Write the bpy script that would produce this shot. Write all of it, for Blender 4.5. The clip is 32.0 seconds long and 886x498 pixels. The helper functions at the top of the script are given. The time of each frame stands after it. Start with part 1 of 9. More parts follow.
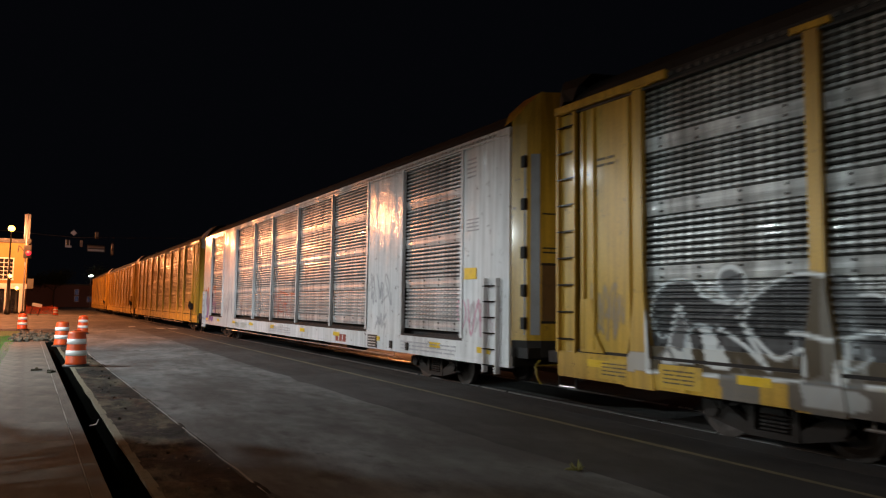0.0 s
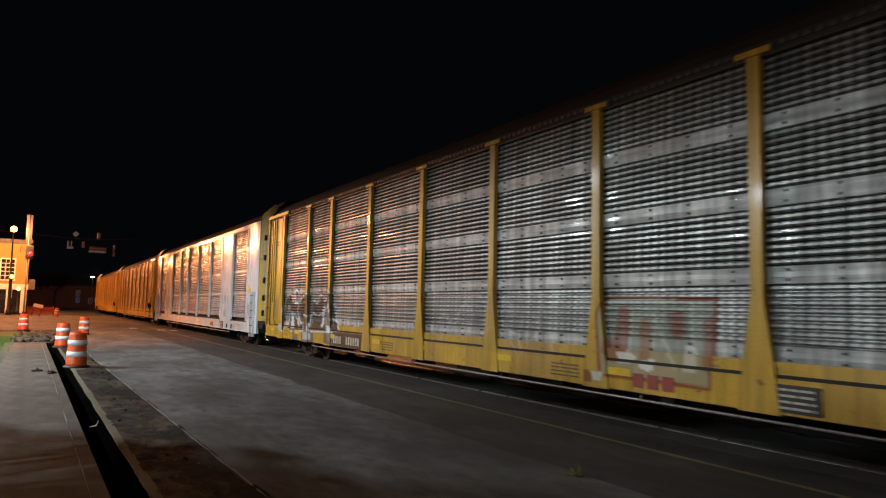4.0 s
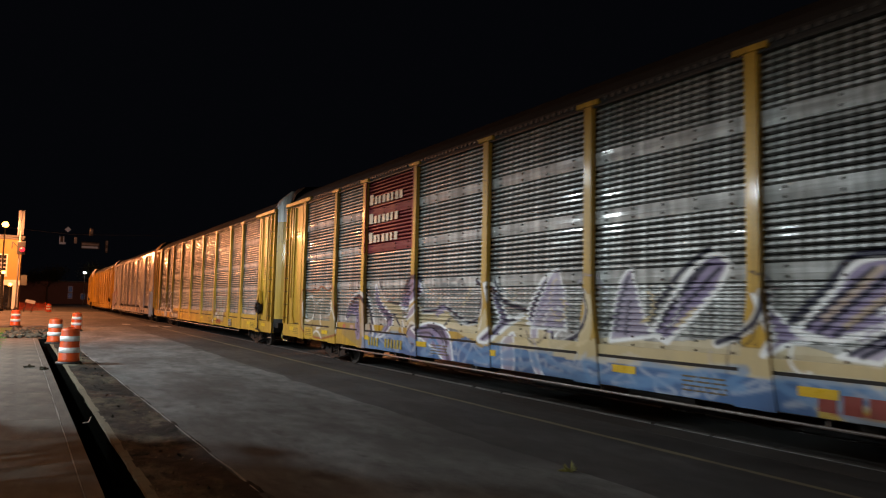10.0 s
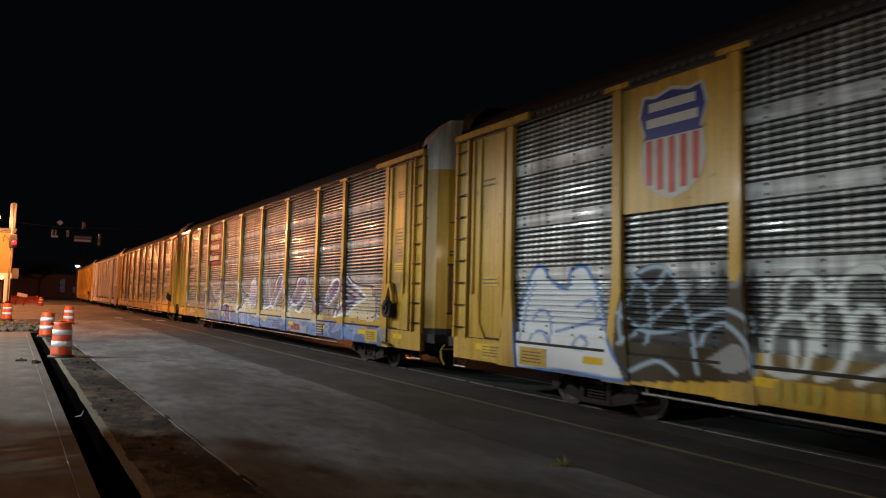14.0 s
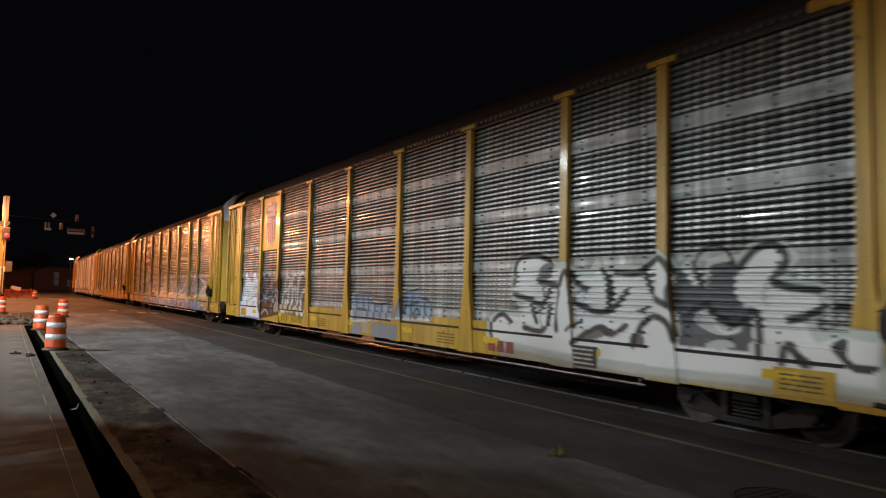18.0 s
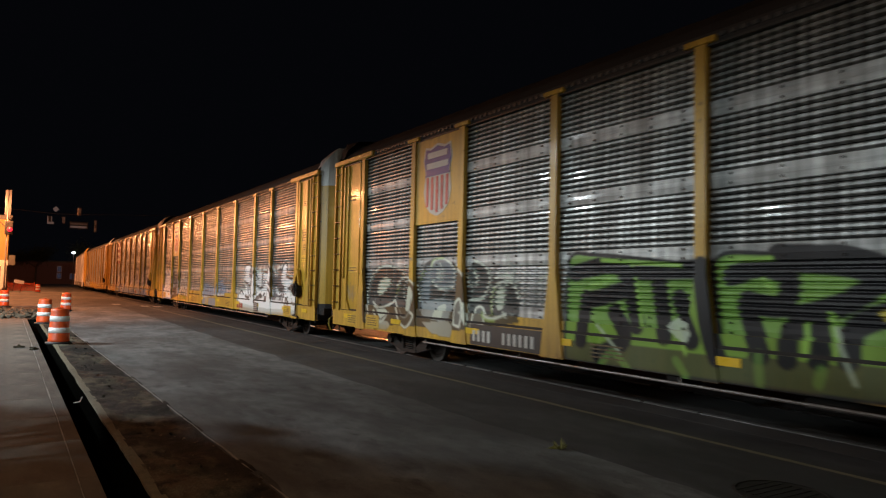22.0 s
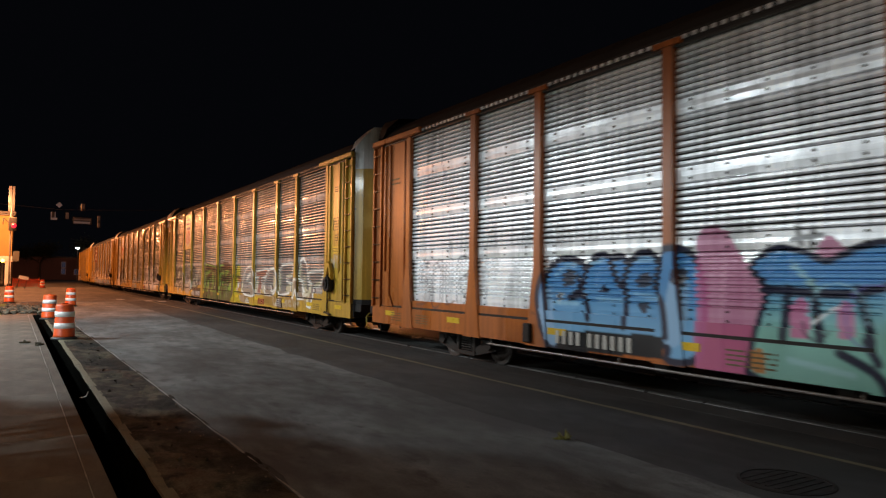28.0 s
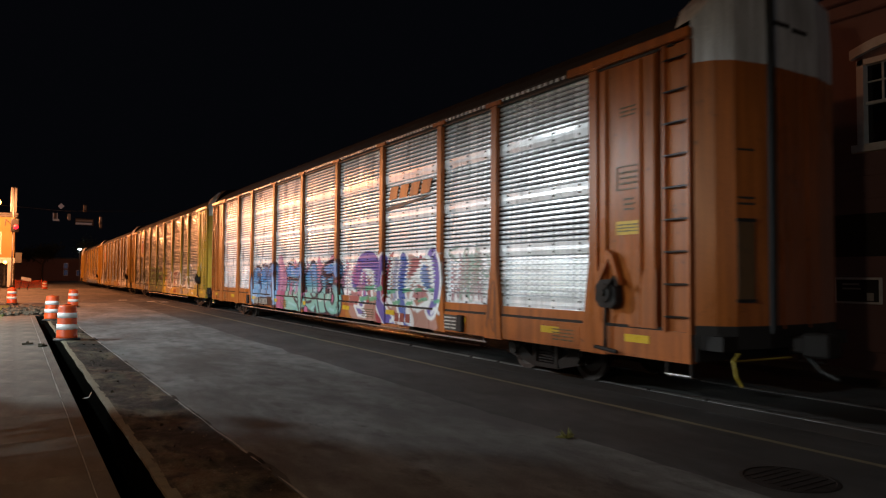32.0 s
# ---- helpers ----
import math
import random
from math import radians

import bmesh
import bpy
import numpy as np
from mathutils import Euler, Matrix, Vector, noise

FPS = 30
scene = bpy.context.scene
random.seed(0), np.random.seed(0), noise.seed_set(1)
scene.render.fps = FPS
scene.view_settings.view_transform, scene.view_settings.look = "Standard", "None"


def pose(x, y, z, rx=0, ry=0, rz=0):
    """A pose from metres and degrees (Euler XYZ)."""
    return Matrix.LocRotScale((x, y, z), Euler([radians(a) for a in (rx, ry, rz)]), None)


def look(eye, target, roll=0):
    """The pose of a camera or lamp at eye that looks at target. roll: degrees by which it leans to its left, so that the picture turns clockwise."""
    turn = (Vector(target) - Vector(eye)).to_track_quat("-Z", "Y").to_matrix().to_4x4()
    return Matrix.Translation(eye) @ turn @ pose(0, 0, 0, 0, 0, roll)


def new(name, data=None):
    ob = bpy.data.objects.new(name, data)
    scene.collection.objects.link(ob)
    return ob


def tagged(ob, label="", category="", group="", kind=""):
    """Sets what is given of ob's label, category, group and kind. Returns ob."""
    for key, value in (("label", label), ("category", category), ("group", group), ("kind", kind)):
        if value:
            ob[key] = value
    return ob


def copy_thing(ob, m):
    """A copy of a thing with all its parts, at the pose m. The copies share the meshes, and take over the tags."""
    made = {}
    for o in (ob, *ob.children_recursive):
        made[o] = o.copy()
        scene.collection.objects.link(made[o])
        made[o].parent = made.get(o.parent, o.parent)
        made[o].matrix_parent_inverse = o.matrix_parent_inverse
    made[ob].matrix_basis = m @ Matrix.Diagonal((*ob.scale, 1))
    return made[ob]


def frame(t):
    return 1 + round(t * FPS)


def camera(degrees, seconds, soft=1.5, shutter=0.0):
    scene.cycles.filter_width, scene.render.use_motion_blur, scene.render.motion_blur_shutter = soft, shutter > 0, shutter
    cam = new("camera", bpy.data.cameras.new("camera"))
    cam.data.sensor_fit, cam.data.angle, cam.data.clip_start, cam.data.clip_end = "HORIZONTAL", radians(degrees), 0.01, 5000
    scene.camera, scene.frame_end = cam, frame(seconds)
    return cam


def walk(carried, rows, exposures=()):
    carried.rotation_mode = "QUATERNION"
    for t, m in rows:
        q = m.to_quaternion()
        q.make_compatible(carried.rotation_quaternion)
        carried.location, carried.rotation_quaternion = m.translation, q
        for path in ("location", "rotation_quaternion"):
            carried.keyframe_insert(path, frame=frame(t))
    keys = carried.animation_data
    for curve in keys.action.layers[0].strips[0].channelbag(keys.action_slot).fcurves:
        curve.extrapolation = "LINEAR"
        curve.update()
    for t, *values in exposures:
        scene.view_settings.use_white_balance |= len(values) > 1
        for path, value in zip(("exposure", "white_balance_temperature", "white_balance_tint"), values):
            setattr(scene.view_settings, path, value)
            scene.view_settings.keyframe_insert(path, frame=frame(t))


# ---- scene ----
# Night street with a freight train of car-carrier wagons running away along the street.
# x: across the street towards the track, y: along the track, z: up from the street.
EYE = Vector((0, 0, 1.75))
cam = camera(65.65, 32.0, soft=1.2, shutter=0.5)


def aim(yaw, pitch, roll):
    """Camera pose: yaw from the track's direction towards the track, degrees."""
    a, b = radians(yaw), radians(pitch)
    way = Vector((math.sin(a) * math.cos(b), math.cos(a) * math.cos(b), math.sin(b)))
    return look(EYE, EYE + way, roll)


PATH = [
    (0.0, 30.47, 4.64, 0.76),
    (0.5, 30.28, 4.82, 0.86),
    (1.0, 30.16, 4.94, 0.98),
    (1.5, 30.08, 4.94, 1.08),
    (2.0, 29.98, 4.94, 1.16),
    (2.5, 30.07, 4.99, 1.20),
    (3.0, 30.30, 4.95, 1.20),
    (3.5, 30.31, 4.96, 1.19),
    (5.5, 30.64, 4.94, 1.34),
    (6.0, 30.72, 4.88, 1.33),
    (6.5, 30.65, 5.02, 1.30),
    (7.0, 30.73, 4.92, 1.31),
    (7.5, 30.71, 4.96, 1.32),
    (8.0, 30.72, 4.97, 1.33),
    (8.5, 30.84, 4.86, 1.30),
    (9.0, 30.84, 4.80, 1.26),
    (9.5, 30.84, 4.72, 1.26),
    (10.0, 30.85, 4.67, 1.27),
    (10.5, 30.97, 4.54, 1.28),
    (11.0, 31.09, 4.50, 1.29),
    (11.5, 31.16, 4.42, 1.29),
    (12.0, 31.13, 4.40, 1.31),
    (12.5, 31.16, 4.35, 1.36),
    (13.0, 31.24, 4.34, 1.40),
    (13.5, 31.31, 4.29, 1.42),
    (14.0, 31.36, 4.22, 1.42),
    (14.5, 31.43, 4.17, 1.43),
    (16.5, 31.71, 3.75, 1.21),
    (17.0, 31.73, 3.67, 1.21),
    (17.5, 31.73, 3.61, 1.22),
    (18.0, 31.79, 3.54, 1.23),
    (18.5, 31.74, 3.47, 1.25),
    (19.0, 31.73, 3.46, 1.27),
    (19.5, 31.73, 3.45, 1.29),
    (20.0, 31.65, 3.39, 1.29),
    (20.5, 31.69, 3.28, 1.26),
    (21.0, 31.68, 3.20, 1.24),
    (21.5, 31.63, 3.13, 1.22),
    (22.0, 31.63, 3.00, 1.21),
    (22.5, 31.66, 2.88, 1.16),
    (23.0, 31.53, 2.79, 1.07),
    (23.5, 31.38, 2.58, 0.95),
    (24.0, 31.25, 2.45, 0.84),
    (24.5, 31.22, 2.40, 0.75),
    (25.0, 31.26, 2.36, 0.69),
    (25.5, 31.27, 2.35, 0.64),
    (27.5, 31.36, 2.27, 0.74),
    (28.0, 31.39, 2.34, 0.69),
    (28.5, 31.27, 2.30, 0.59),
    (29.0, 31.37, 2.25, 0.47),
    (29.5, 31.43, 2.22, 0.41),
    (30.0, 31.36, 2.22, 0.37),
    (30.5, 31.42, 2.18, 0.38),
    (31.0, 31.43, 2.23, 0.39),
    (31.5, 31.37, 2.23, 0.40),
    (32.0, 31.25, 2.27, 0.39)]
walk(cam, [(t, aim(a, b, c)) for t, a, b, c in PATH])

# ---- world and lamps ----
world = bpy.data.worlds.new("night")
world.use_nodes = True
scene.world = world
world.node_tree.nodes["Background"].inputs[0].default_value = (0.30, 0.34, 0.5, 1)
world.node_tree.nodes["Background"].inputs[1].default_value = 0.0045
scene.view_settings.exposure = 0.0

SODIUM = (1.0, 0.35, 0.13)
LED = (0.86, 0.97, 1.0)
WARM = (1.0, 0.72, 0.46)
# x, y, z, watts, colour, radius, cone in degrees (0: a bare globe)
LAMPS = [
    (-7.5, 25.0, 8.2, 9000, LED, 0.35, 164),
    (-16.0, 6.0, 5.6, 6200, LED, 0.25, 180),
    (-10.0, 17.0, 6.6, 2500, LED, 0.25, 175),
    (-9.0, 53.0, 9.2, 4300, SODIUM, 0.3, 0),
    # added out of view to brighten the far ground
    (-5.2, 43.0, 9.5, 11000, SODIUM, 0.3, 125),
    (-7.0, 66.0, 9.5, 9000, SODIUM, 0.3, 125),
    (-10.0, 75.0, 9.2, 12000, SODIUM, 0.3, 0),
    # added fill from behind, for the car ends and the brick wall
    (4.0, -20.0, 5.5, 380, LED, 0.3, 0),
    # added fill for the near sidewalk, no lamp known there
    (-2.0, 1.5, 3.8, 270, WARM, 0.2, 0),
    (-3.0, 94.8, 10.0, 17000, SODIUM, 0.35, 0),
    (-2.2, 125.0, 9.0, 7000, SODIUM, 0.3, 0),
    # added behind the train to light the ground beneath it
    (12.6, 25.0, 1.7, 500, SODIUM, 0.15, 0),
]
for x, y, z, watts, colour, radius, cone in LAMPS:
    # shielded heads are cut off towards the horizon
    lamp = bpy.data.lights.new("street_light", "SPOT" if cone else "POINT")
    if cone:
        lamp.spot_size, lamp.spot_blend = math.radians(cone), 0.11 if cone == 180 else 0.22
    lamp.energy, lamp.color, lamp.shadow_soft_size = watts, colour, radius
    new("street_light", lamp).location = (x, y, z)
# ---- materials ----
def shade(name, colour, rough=0.6, metal=0.0, vary=0.25, scale=3.0, grain=60.0, bump=0.15, dirt=(0.05, 0.04, 0.03), dirty=0.3, streak=1.0, paint=False, spread=0.0, glow=None, coat=0.0, tartan=0.0, smear=0.0, holes=0.0, spec=0.5, wave=0.0, runs=0.0, chips=0.0, stain=None):
    """Node material: base colour with variation at two scales, dirt, bump and, on request, the mesh's own spray paint."""
    m = bpy.data.materials.new(name)
    m.use_nodes = True
    t = m.node_tree
    n, link = t.nodes, t.links.new
    b = n["Principled BSDF"]
    co = n.new("ShaderNodeTexCoord")
    mp = n.new("ShaderNodeMapping")
    mp.inputs["Scale"].default_value = (1, 1, streak)
    link(co.outputs["Object"], mp.inputs[0])
    big = n.new("ShaderNodeTexNoise")
    big.inputs["Scale"].default_value, big.inputs["Detail"].default_value = scale, 6
    link(mp.outputs[0], big.inputs["Vector"])
    fine = n.new("ShaderNodeTexNoise")
    fine.inputs["Scale"].default_value, fine.inputs["Detail"].default_value = grain, 4
    link(co.outputs["Object"], fine.inputs["Vector"])
    info = n.new("ShaderNodeObjectInfo")
    # value variation
    add = n.new("ShaderNodeMath")
    add.operation = "ADD"
    link(big.outputs[0], add.inputs[0])
    link(fine.outputs[0], add.inputs[1])
    val = n.new("ShaderNodeMapRange")
    val.inputs[1].default_value, val.inputs[2].default_value = 0.6, 1.4
    val.inputs[3].default_value, val.inputs[4].default_value = 1 - vary, 1 + vary
    link(add.outputs[0], val.inputs[0])
    own = n.new("ShaderNodeMapRange")
    own.inputs[3].default_value, own.inputs[4].default_value = 1 - spread, 1 + spread
    link(info.outputs["Random"], own.inputs[0])
    both = n.new("ShaderNodeMath")
    both.operation = "MULTIPLY"
    link(val.outputs[0], both.inputs[0])
    link(own.outputs[0], both.inputs[1])
    if tartan:
        for sc, lo in (((1, 7.0, 0.12), 1 - tartan), ((1, 0.5, 14.0), 1 - 0.7 * tartan), ((1, 22.0, 0.6), 1 - 0.5 * tartan)):
            m2 = n.new("ShaderNodeMapping")
            m2.inputs["Scale"].default_value = sc
            link(co.outputs["Object"], m2.inputs[0])
            t2 = n.new("ShaderNodeTexNoise")
            t2.inputs["Scale"].default_value, t2.inputs["Detail"].default_value = 1.0, 3
            link(m2.outputs[0], t2.inputs["Vector"])
            r2 = n.new("ShaderNodeMapRange")
            r2.inputs[1].default_value, r2.inputs[2].default_value = 0.38, 0.62
            r2.inputs[3].default_value, r2.inputs[4].default_value = lo, 1.15
            link(t2.outputs[0], r2.inputs[0])
            k2 = n.new("ShaderNodeMath")
            k2.operation = "MULTIPLY"
            link(both.outputs[0], k2.inputs[0])
            link(r2.outputs[0], k2.inputs[1])
            both = k2
    if smear:
        for sc, lo, hi in (((1.1, 0.40, 1), 1 - smear, 1.2), ((0.32, 0.13, 1), 1 - 0.6 * smear, 1.15), ((5.0, 2.2, 1), 1 - 0.5 * smear, 1.15)):
            m2 = n.new("ShaderNodeMapping")
            m2.inputs["Scale"].default_value = sc
            link(co.outputs["Object"], m2.inputs[0])
            t2 = n.new("ShaderNodeTexNoise")
            t2.inputs["Scale"].default_value, t2.inputs["Detail"].default_value = 1.0, 5
            link(m2.outputs[0], t2.inputs["Vector"])
            r2 = n.new("ShaderNodeMapRange")
            r2.inputs[1].default_value, r2.inputs[2].default_value = 0.40, 0.60
            r2.inputs[3].default_value, r2.inputs[4].default_value = lo, hi
            link(t2.outputs[0], r2.inputs[0])
            k2 = n.new("ShaderNodeMath")
            k2.operation = "MULTIPLY"
            link(both.outputs[0], k2.inputs[0])
            link(r2.outputs[0], k2.inputs[1])
            both = k2
    if runs:
        m2 = n.new("ShaderNodeMapping")
        m2.inputs["Scale"].default_value = (9, 9, 0.45)
        link(co.outputs["Object"], m2.inputs[0])
        t2 = n.new("ShaderNodeTexNoise")
        t2.inputs["Scale"].default_value, t2.inputs["Detail"].default_value = 1.0, 4
        link(m2.outputs[0], t2.inputs["Vector"])
        r2 = n.new("ShaderNodeMapRange")
        r2.inputs[1].default_value, r2.inputs[2].default_value = 0.36, 0.6
        r2.inputs[3].default_value, r2.inputs[4].default_value = 1 - runs, 1.08
        link(t2.outputs[0], r2.inputs[0])
        k2 = n.new("ShaderNodeMath")
        k2.operation = "MULTIPLY"
        link(both.outputs[0], k2.inputs[0])
        link(r2.outputs[0], k2.inputs[1])
        both = k2
    if holes:
        sep = n.new("ShaderNodeSeparateXYZ")
        link(co.outputs["Object"], sep.inputs[0])
        f1 = n.new("ShaderNodeMath")
        f1.operation = "MULTIPLY"
        f1.inputs[1].default_value = 2 * math.pi / 0.155
        link(sep.outputs["Y"], f1.inputs[0])
        f2 = n.new("ShaderNodeMath")
        f2.operation = "SINE"
        link(f1.outputs[0], f2.inputs[0])
        across = n.new("ShaderNodeMapRange")
        across.inputs[1].default_value, across.inputs[2].default_value = 0.05, 0.55
        link(f2.outputs[0], across.inputs[0])
        # the flat band at the foot of each sheet has none
        lo = n.new("ShaderNodeMath")
        lo.operation = "SUBTRACT"
        lo.inputs[1].default_value = 1.17
        link(sep.outputs["Z"], lo.inputs[0])
        wrap = n.new("ShaderNodeMath")
        wrap.operation = "MODULO"
        wrap.inputs[1].default_value = 0.94
        link(lo.outputs[0], wrap.inputs[0])
        # two rows of slots on each rib
        g1 = n.new("ShaderNodeMath")
        g1.operation = "MULTIPLY"
        g1.inputs[1].default_value = 4 * math.pi / 0.09
        link(wrap.outputs[0], g1.inputs[0])
        g2 = n.new("ShaderNodeMath")
        g2.operation = "SINE"
        link(g1.outputs[0], g2.inputs[0])
        rows2 = n.new("ShaderNodeMapRange")
        rows2.inputs[1].default_value, rows2.inputs[2].default_value = -0.5, 0.3
        link(g2.outputs[0], rows2.inputs[0])
        slot = n.new("ShaderNodeMath")
        slot.operation = "MULTIPLY"
        link(across.outputs[0], slot.inputs[0])
        link(rows2.outputs[0], slot.inputs[1])
        r1 = n.new("ShaderNodeMapRange")
        r1.inputs[3].default_value, r1.inputs[4].default_value = 1.0, 1 - 0.42 * holes
        link(across.outputs[0], r1.inputs[0])
        r3 = n.new("ShaderNodeMapRange")
        r3.inputs[3].default_value, r3.inputs[4].default_value = 1.0, 1 - 0.6 * holes
        link(slot.outputs[0], r3.inputs[0])
        r2 = n.new("ShaderNodeMath")
        r2.operation = "MULTIPLY"
        link(r1.outputs[0], r2.inputs[0])
        link(r3.outputs[0], r2.inputs[1])
        flat = n.new("ShaderNodeMapRange")
        flat.inputs[1].default_value, flat.inputs[2].default_value = 0.21, 0.24
        flat.inputs[3].default_value, flat.inputs[4].default_value = 0.0, 1.0
        link(wrap.outputs[0], flat.inputs[0])
        pick = n.new("ShaderNodeMix")
        pick.data_type = "FLOAT"
        link(flat.outputs[0], pick.inputs[0])
        pick.inputs[2].default_value = 0.9
        link(r2.outputs[0], pick.inputs[3])
        r2 = pick
        k2 = n.new("ShaderNodeMath")
        k2.operation = "MULTIPLY"
        link(both.outputs[0], k2.inputs[0])
        link(r2.outputs[0], k2.inputs[1])
        both = k2
    base = n.new("ShaderNodeMix")
    base.data_type, base.blend_type = "RGBA", "MULTIPLY"
    base.inputs[0].default_value = 1
    base.inputs[6].default_value = (*colour, 1)
    link(both.outputs[0], base.inputs[7])
    mask = n.new("ShaderNodeMapRange")
    mask.inputs[1].default_value, mask.inputs[2].default_value = 0.5, 0.75
    mask.inputs[3].default_value, mask.inputs[4].default_value = 0, dirty
    link(big.outputs[0], mask.inputs[0])
    soil = n.new("ShaderNodeMix")
    soil.data_type = "RGBA"
    link(mask.outputs[0], soil.inputs[0])
    link(base.outputs[2], soil.inputs[6])
    soil.inputs[7].default_value = (*dirt, 1)
    out = soil.outputs[2]
    if stain:
        for i, (red, green, blue, amount, sc, lo) in enumerate(stain):
            m2 = n.new("ShaderNodeMapping")
            m2.inputs["Scale"].default_value = (sc * 1.5, sc * 0.7, 1)
            m2.inputs["Location"].default_value = (7.3 * i, 3.1 * i, 0)
            link(co.outputs["Object"], m2.inputs[0])
            t2 = n.new("ShaderNodeTexNoise")
            t2.inputs["Scale"].default_value, t2.inputs["Detail"].default_value = 1.0, 6
            t2.inputs["Roughness"].default_value = 0.62
            link(m2.outputs[0], t2.inputs["Vector"])
            r2 = n.new("ShaderNodeMapRange")
            r2.inputs[1].default_value, r2.inputs[2].default_value = lo, lo + 0.13
            r2.inputs[4].default_value = amount
            link(t2.outputs[0], r2.inputs[0])
            spot = n.new("ShaderNodeMix")
            spot.data_type = "RGBA"
            link(r2.outputs[0], spot.inputs[0])
            link(out, spot.inputs[6])
            spot.inputs[7].default_value = (red, green, blue, 1)
            out = spot.outputs[2]
    if chips:
        t2 = n.new("ShaderNodeTexNoise")
        t2.inputs["Scale"].default_value, t2.inputs["Detail"].default_value = 5.0, 8
        t2.inputs["Roughness"].default_value = 0.75
        link(co.outputs["Object"], t2.inputs["Vector"])
        r2 = n.new("ShaderNodeMapRange")
        r2.inputs[1].default_value, r2.inputs[2].default_value = 0.60, 0.66
        r2.inputs[4].default_value = chips
        link(t2.outputs[0], r2.inputs[0])
        rust = n.new("ShaderNodeMix")
        rust.data_type = "RGBA"
        link(r2.outputs[0], rust.inputs[0])
        link(out, rust.inputs[6])
        rust.inputs[7].default_value = (0.045, 0.022, 0.012, 1)
        out = rust.outputs[2]
    r = n.new("ShaderNodeMapRange")
    r.inputs[1].default_value, r.inputs[2].default_value = 0.3, 0.7
    r.inputs[3].default_value, r.inputs[4].default_value = max(0.05, rough - 0.1), min(1, rough + 0.12)
    link(big.outputs[0], r.inputs[0])
    rough_out = r.outputs[0]
    if holes:
        dull = n.new("ShaderNodeMapRange")
        dull.inputs[3].default_value, dull.inputs[4].default_value = 0.13 if metal > 0.45 else 0.0, 0.0
        link(flat.outputs[0], dull.inputs[0])
        sum2 = n.new("ShaderNodeMath")
        link(r.outputs[0], sum2.inputs[0])
        link(dull.outputs[0], sum2.inputs[1])
        rough_out = sum2.outputs[0]
    if paint:
        at = n.new("ShaderNodeAttribute")
        at.attribute_name = "paint"
        mix = n.new("ShaderNodeMix")
        mix.data_type = "RGBA"
        link(at.outputs["Alpha"], mix.inputs[0])
        link(out, mix.inputs[6])
        link(at.outputs["Color"], mix.inputs[7])
        out = mix.outputs[2]
        mm = n.new("ShaderNodeMapRange")
        mm.inputs[3].default_value, mm.inputs[4].default_value = metal, 0.0
        link(at.outputs["Alpha"], mm.inputs[0])
        link(mm.outputs[0], b.inputs["Metallic"])
        if coat:
            cc = n.new("ShaderNodeMapRange")
            cc.inputs[3].default_value, cc.inputs[4].default_value = coat, 0.0
            link(at.outputs["Alpha"], cc.inputs[0])
            link(cc.outputs[0], b.inputs["Coat Weight"])
    else:
        b.inputs["Metallic"].default_value = metal
    link(out, b.inputs["Base Color"])
    link(rough_out, b.inputs["Roughness"])
    b.inputs["Coat Weight"].default_value = coat
    b.inputs["Coat Roughness"].default_value = 0.10
    b.inputs["Specular IOR Level"].default_value = spec
    if paint and coat:
        dim = n.new("ShaderNodeMapRange")
        dim.inputs[3].default_value, dim.inputs[4].default_value = spec, 0.3
        link(at.outputs["Alpha"], dim.inputs[0])
        link(dim.outputs[0], b.inputs["Specular IOR Level"])
    if bump:
        bp = n.new("ShaderNodeBump")
        bp.inputs["Strength"].default_value, bp.inputs["Distance"].default_value = bump, 0.02
        link(add.outputs[0], bp.inputs["Height"])
        link(bp.outputs[0], b.inputs["Normal"])
        if wave:
            m2 = n.new("ShaderNodeMapping")
            m2.inputs["Scale"].default_value = (1, 1.7, 0.45)
            link(co.outputs["Object"], m2.inputs[0])
            t2 = n.new("ShaderNodeTexNoise")
            t2.inputs["Scale"].default_value, t2.inputs["Detail"].default_value = 1.0, 2
            link(m2.outputs[0], t2.inputs["Vector"])
            b2 = n.new("ShaderNodeBump")
            b2.inputs["Strength"].default_value, b2.inputs["Distance"].default_value = 1.0, wave
            link(t2.outputs[0], b2.inputs["Height"])
            link(b2.outputs[0], bp.inputs["Normal"])
    if glow:
        b.inputs["Emission Color"].default_value = (*glow[:3], 1)
        b.inputs["Emission Strength"].default_value = glow[3]
    return m


YELLOW = shade("yellow_paint", (0.46, 0.275, 0.032), 0.36, 0, 0.2, 1.2, 30, 0.06, (0.12, 0.065, 0.02), 0.6, 0.25, True, runs=0.25, chips=0.8, wave=0.008, coat=0.1)
ORANGE = shade("orange_paint", (0.38, 0.105, 0.018), 0.32, 0, 0.16, 1.2, 30, 0.06, (0.10, 0.035, 0.015), 0.5, 0.25, True, runs=0.25, chips=0.7)
WHITE = shade("white_paint", (0.60, 0.59, 0.60), 0.15, 0, 0.08, 0.9, 3.0, 0.6, (0.25, 0.2, 0.17), 0.4, 0.25, True, runs=0.15, chips=0.7, wave=0.03)
GALV = shade("weathered_galvanised_steel", (0.38, 0.39, 0.385), 0.42, 0.5, 0.25, 1.6, 9, 0.08, (0.09, 0.083, 0.07), 0.55, 0.3, True, 0.12, coat=0.30, tartan=0.34, holes=0.78, wave=0.012, runs=0.15)
BRIGHT = shade("bright_galvanised_steel", (0.94, 0.96, 1.0), 0.30, 0.35, 0.10, 1.2, 9, 0.04, (0.42, 0.42, 0.43), 0.25, 0.3, True, 0.04, coat=0.45, tartan=0.12, holes=0.3, wave=0.006, spec=0.6)
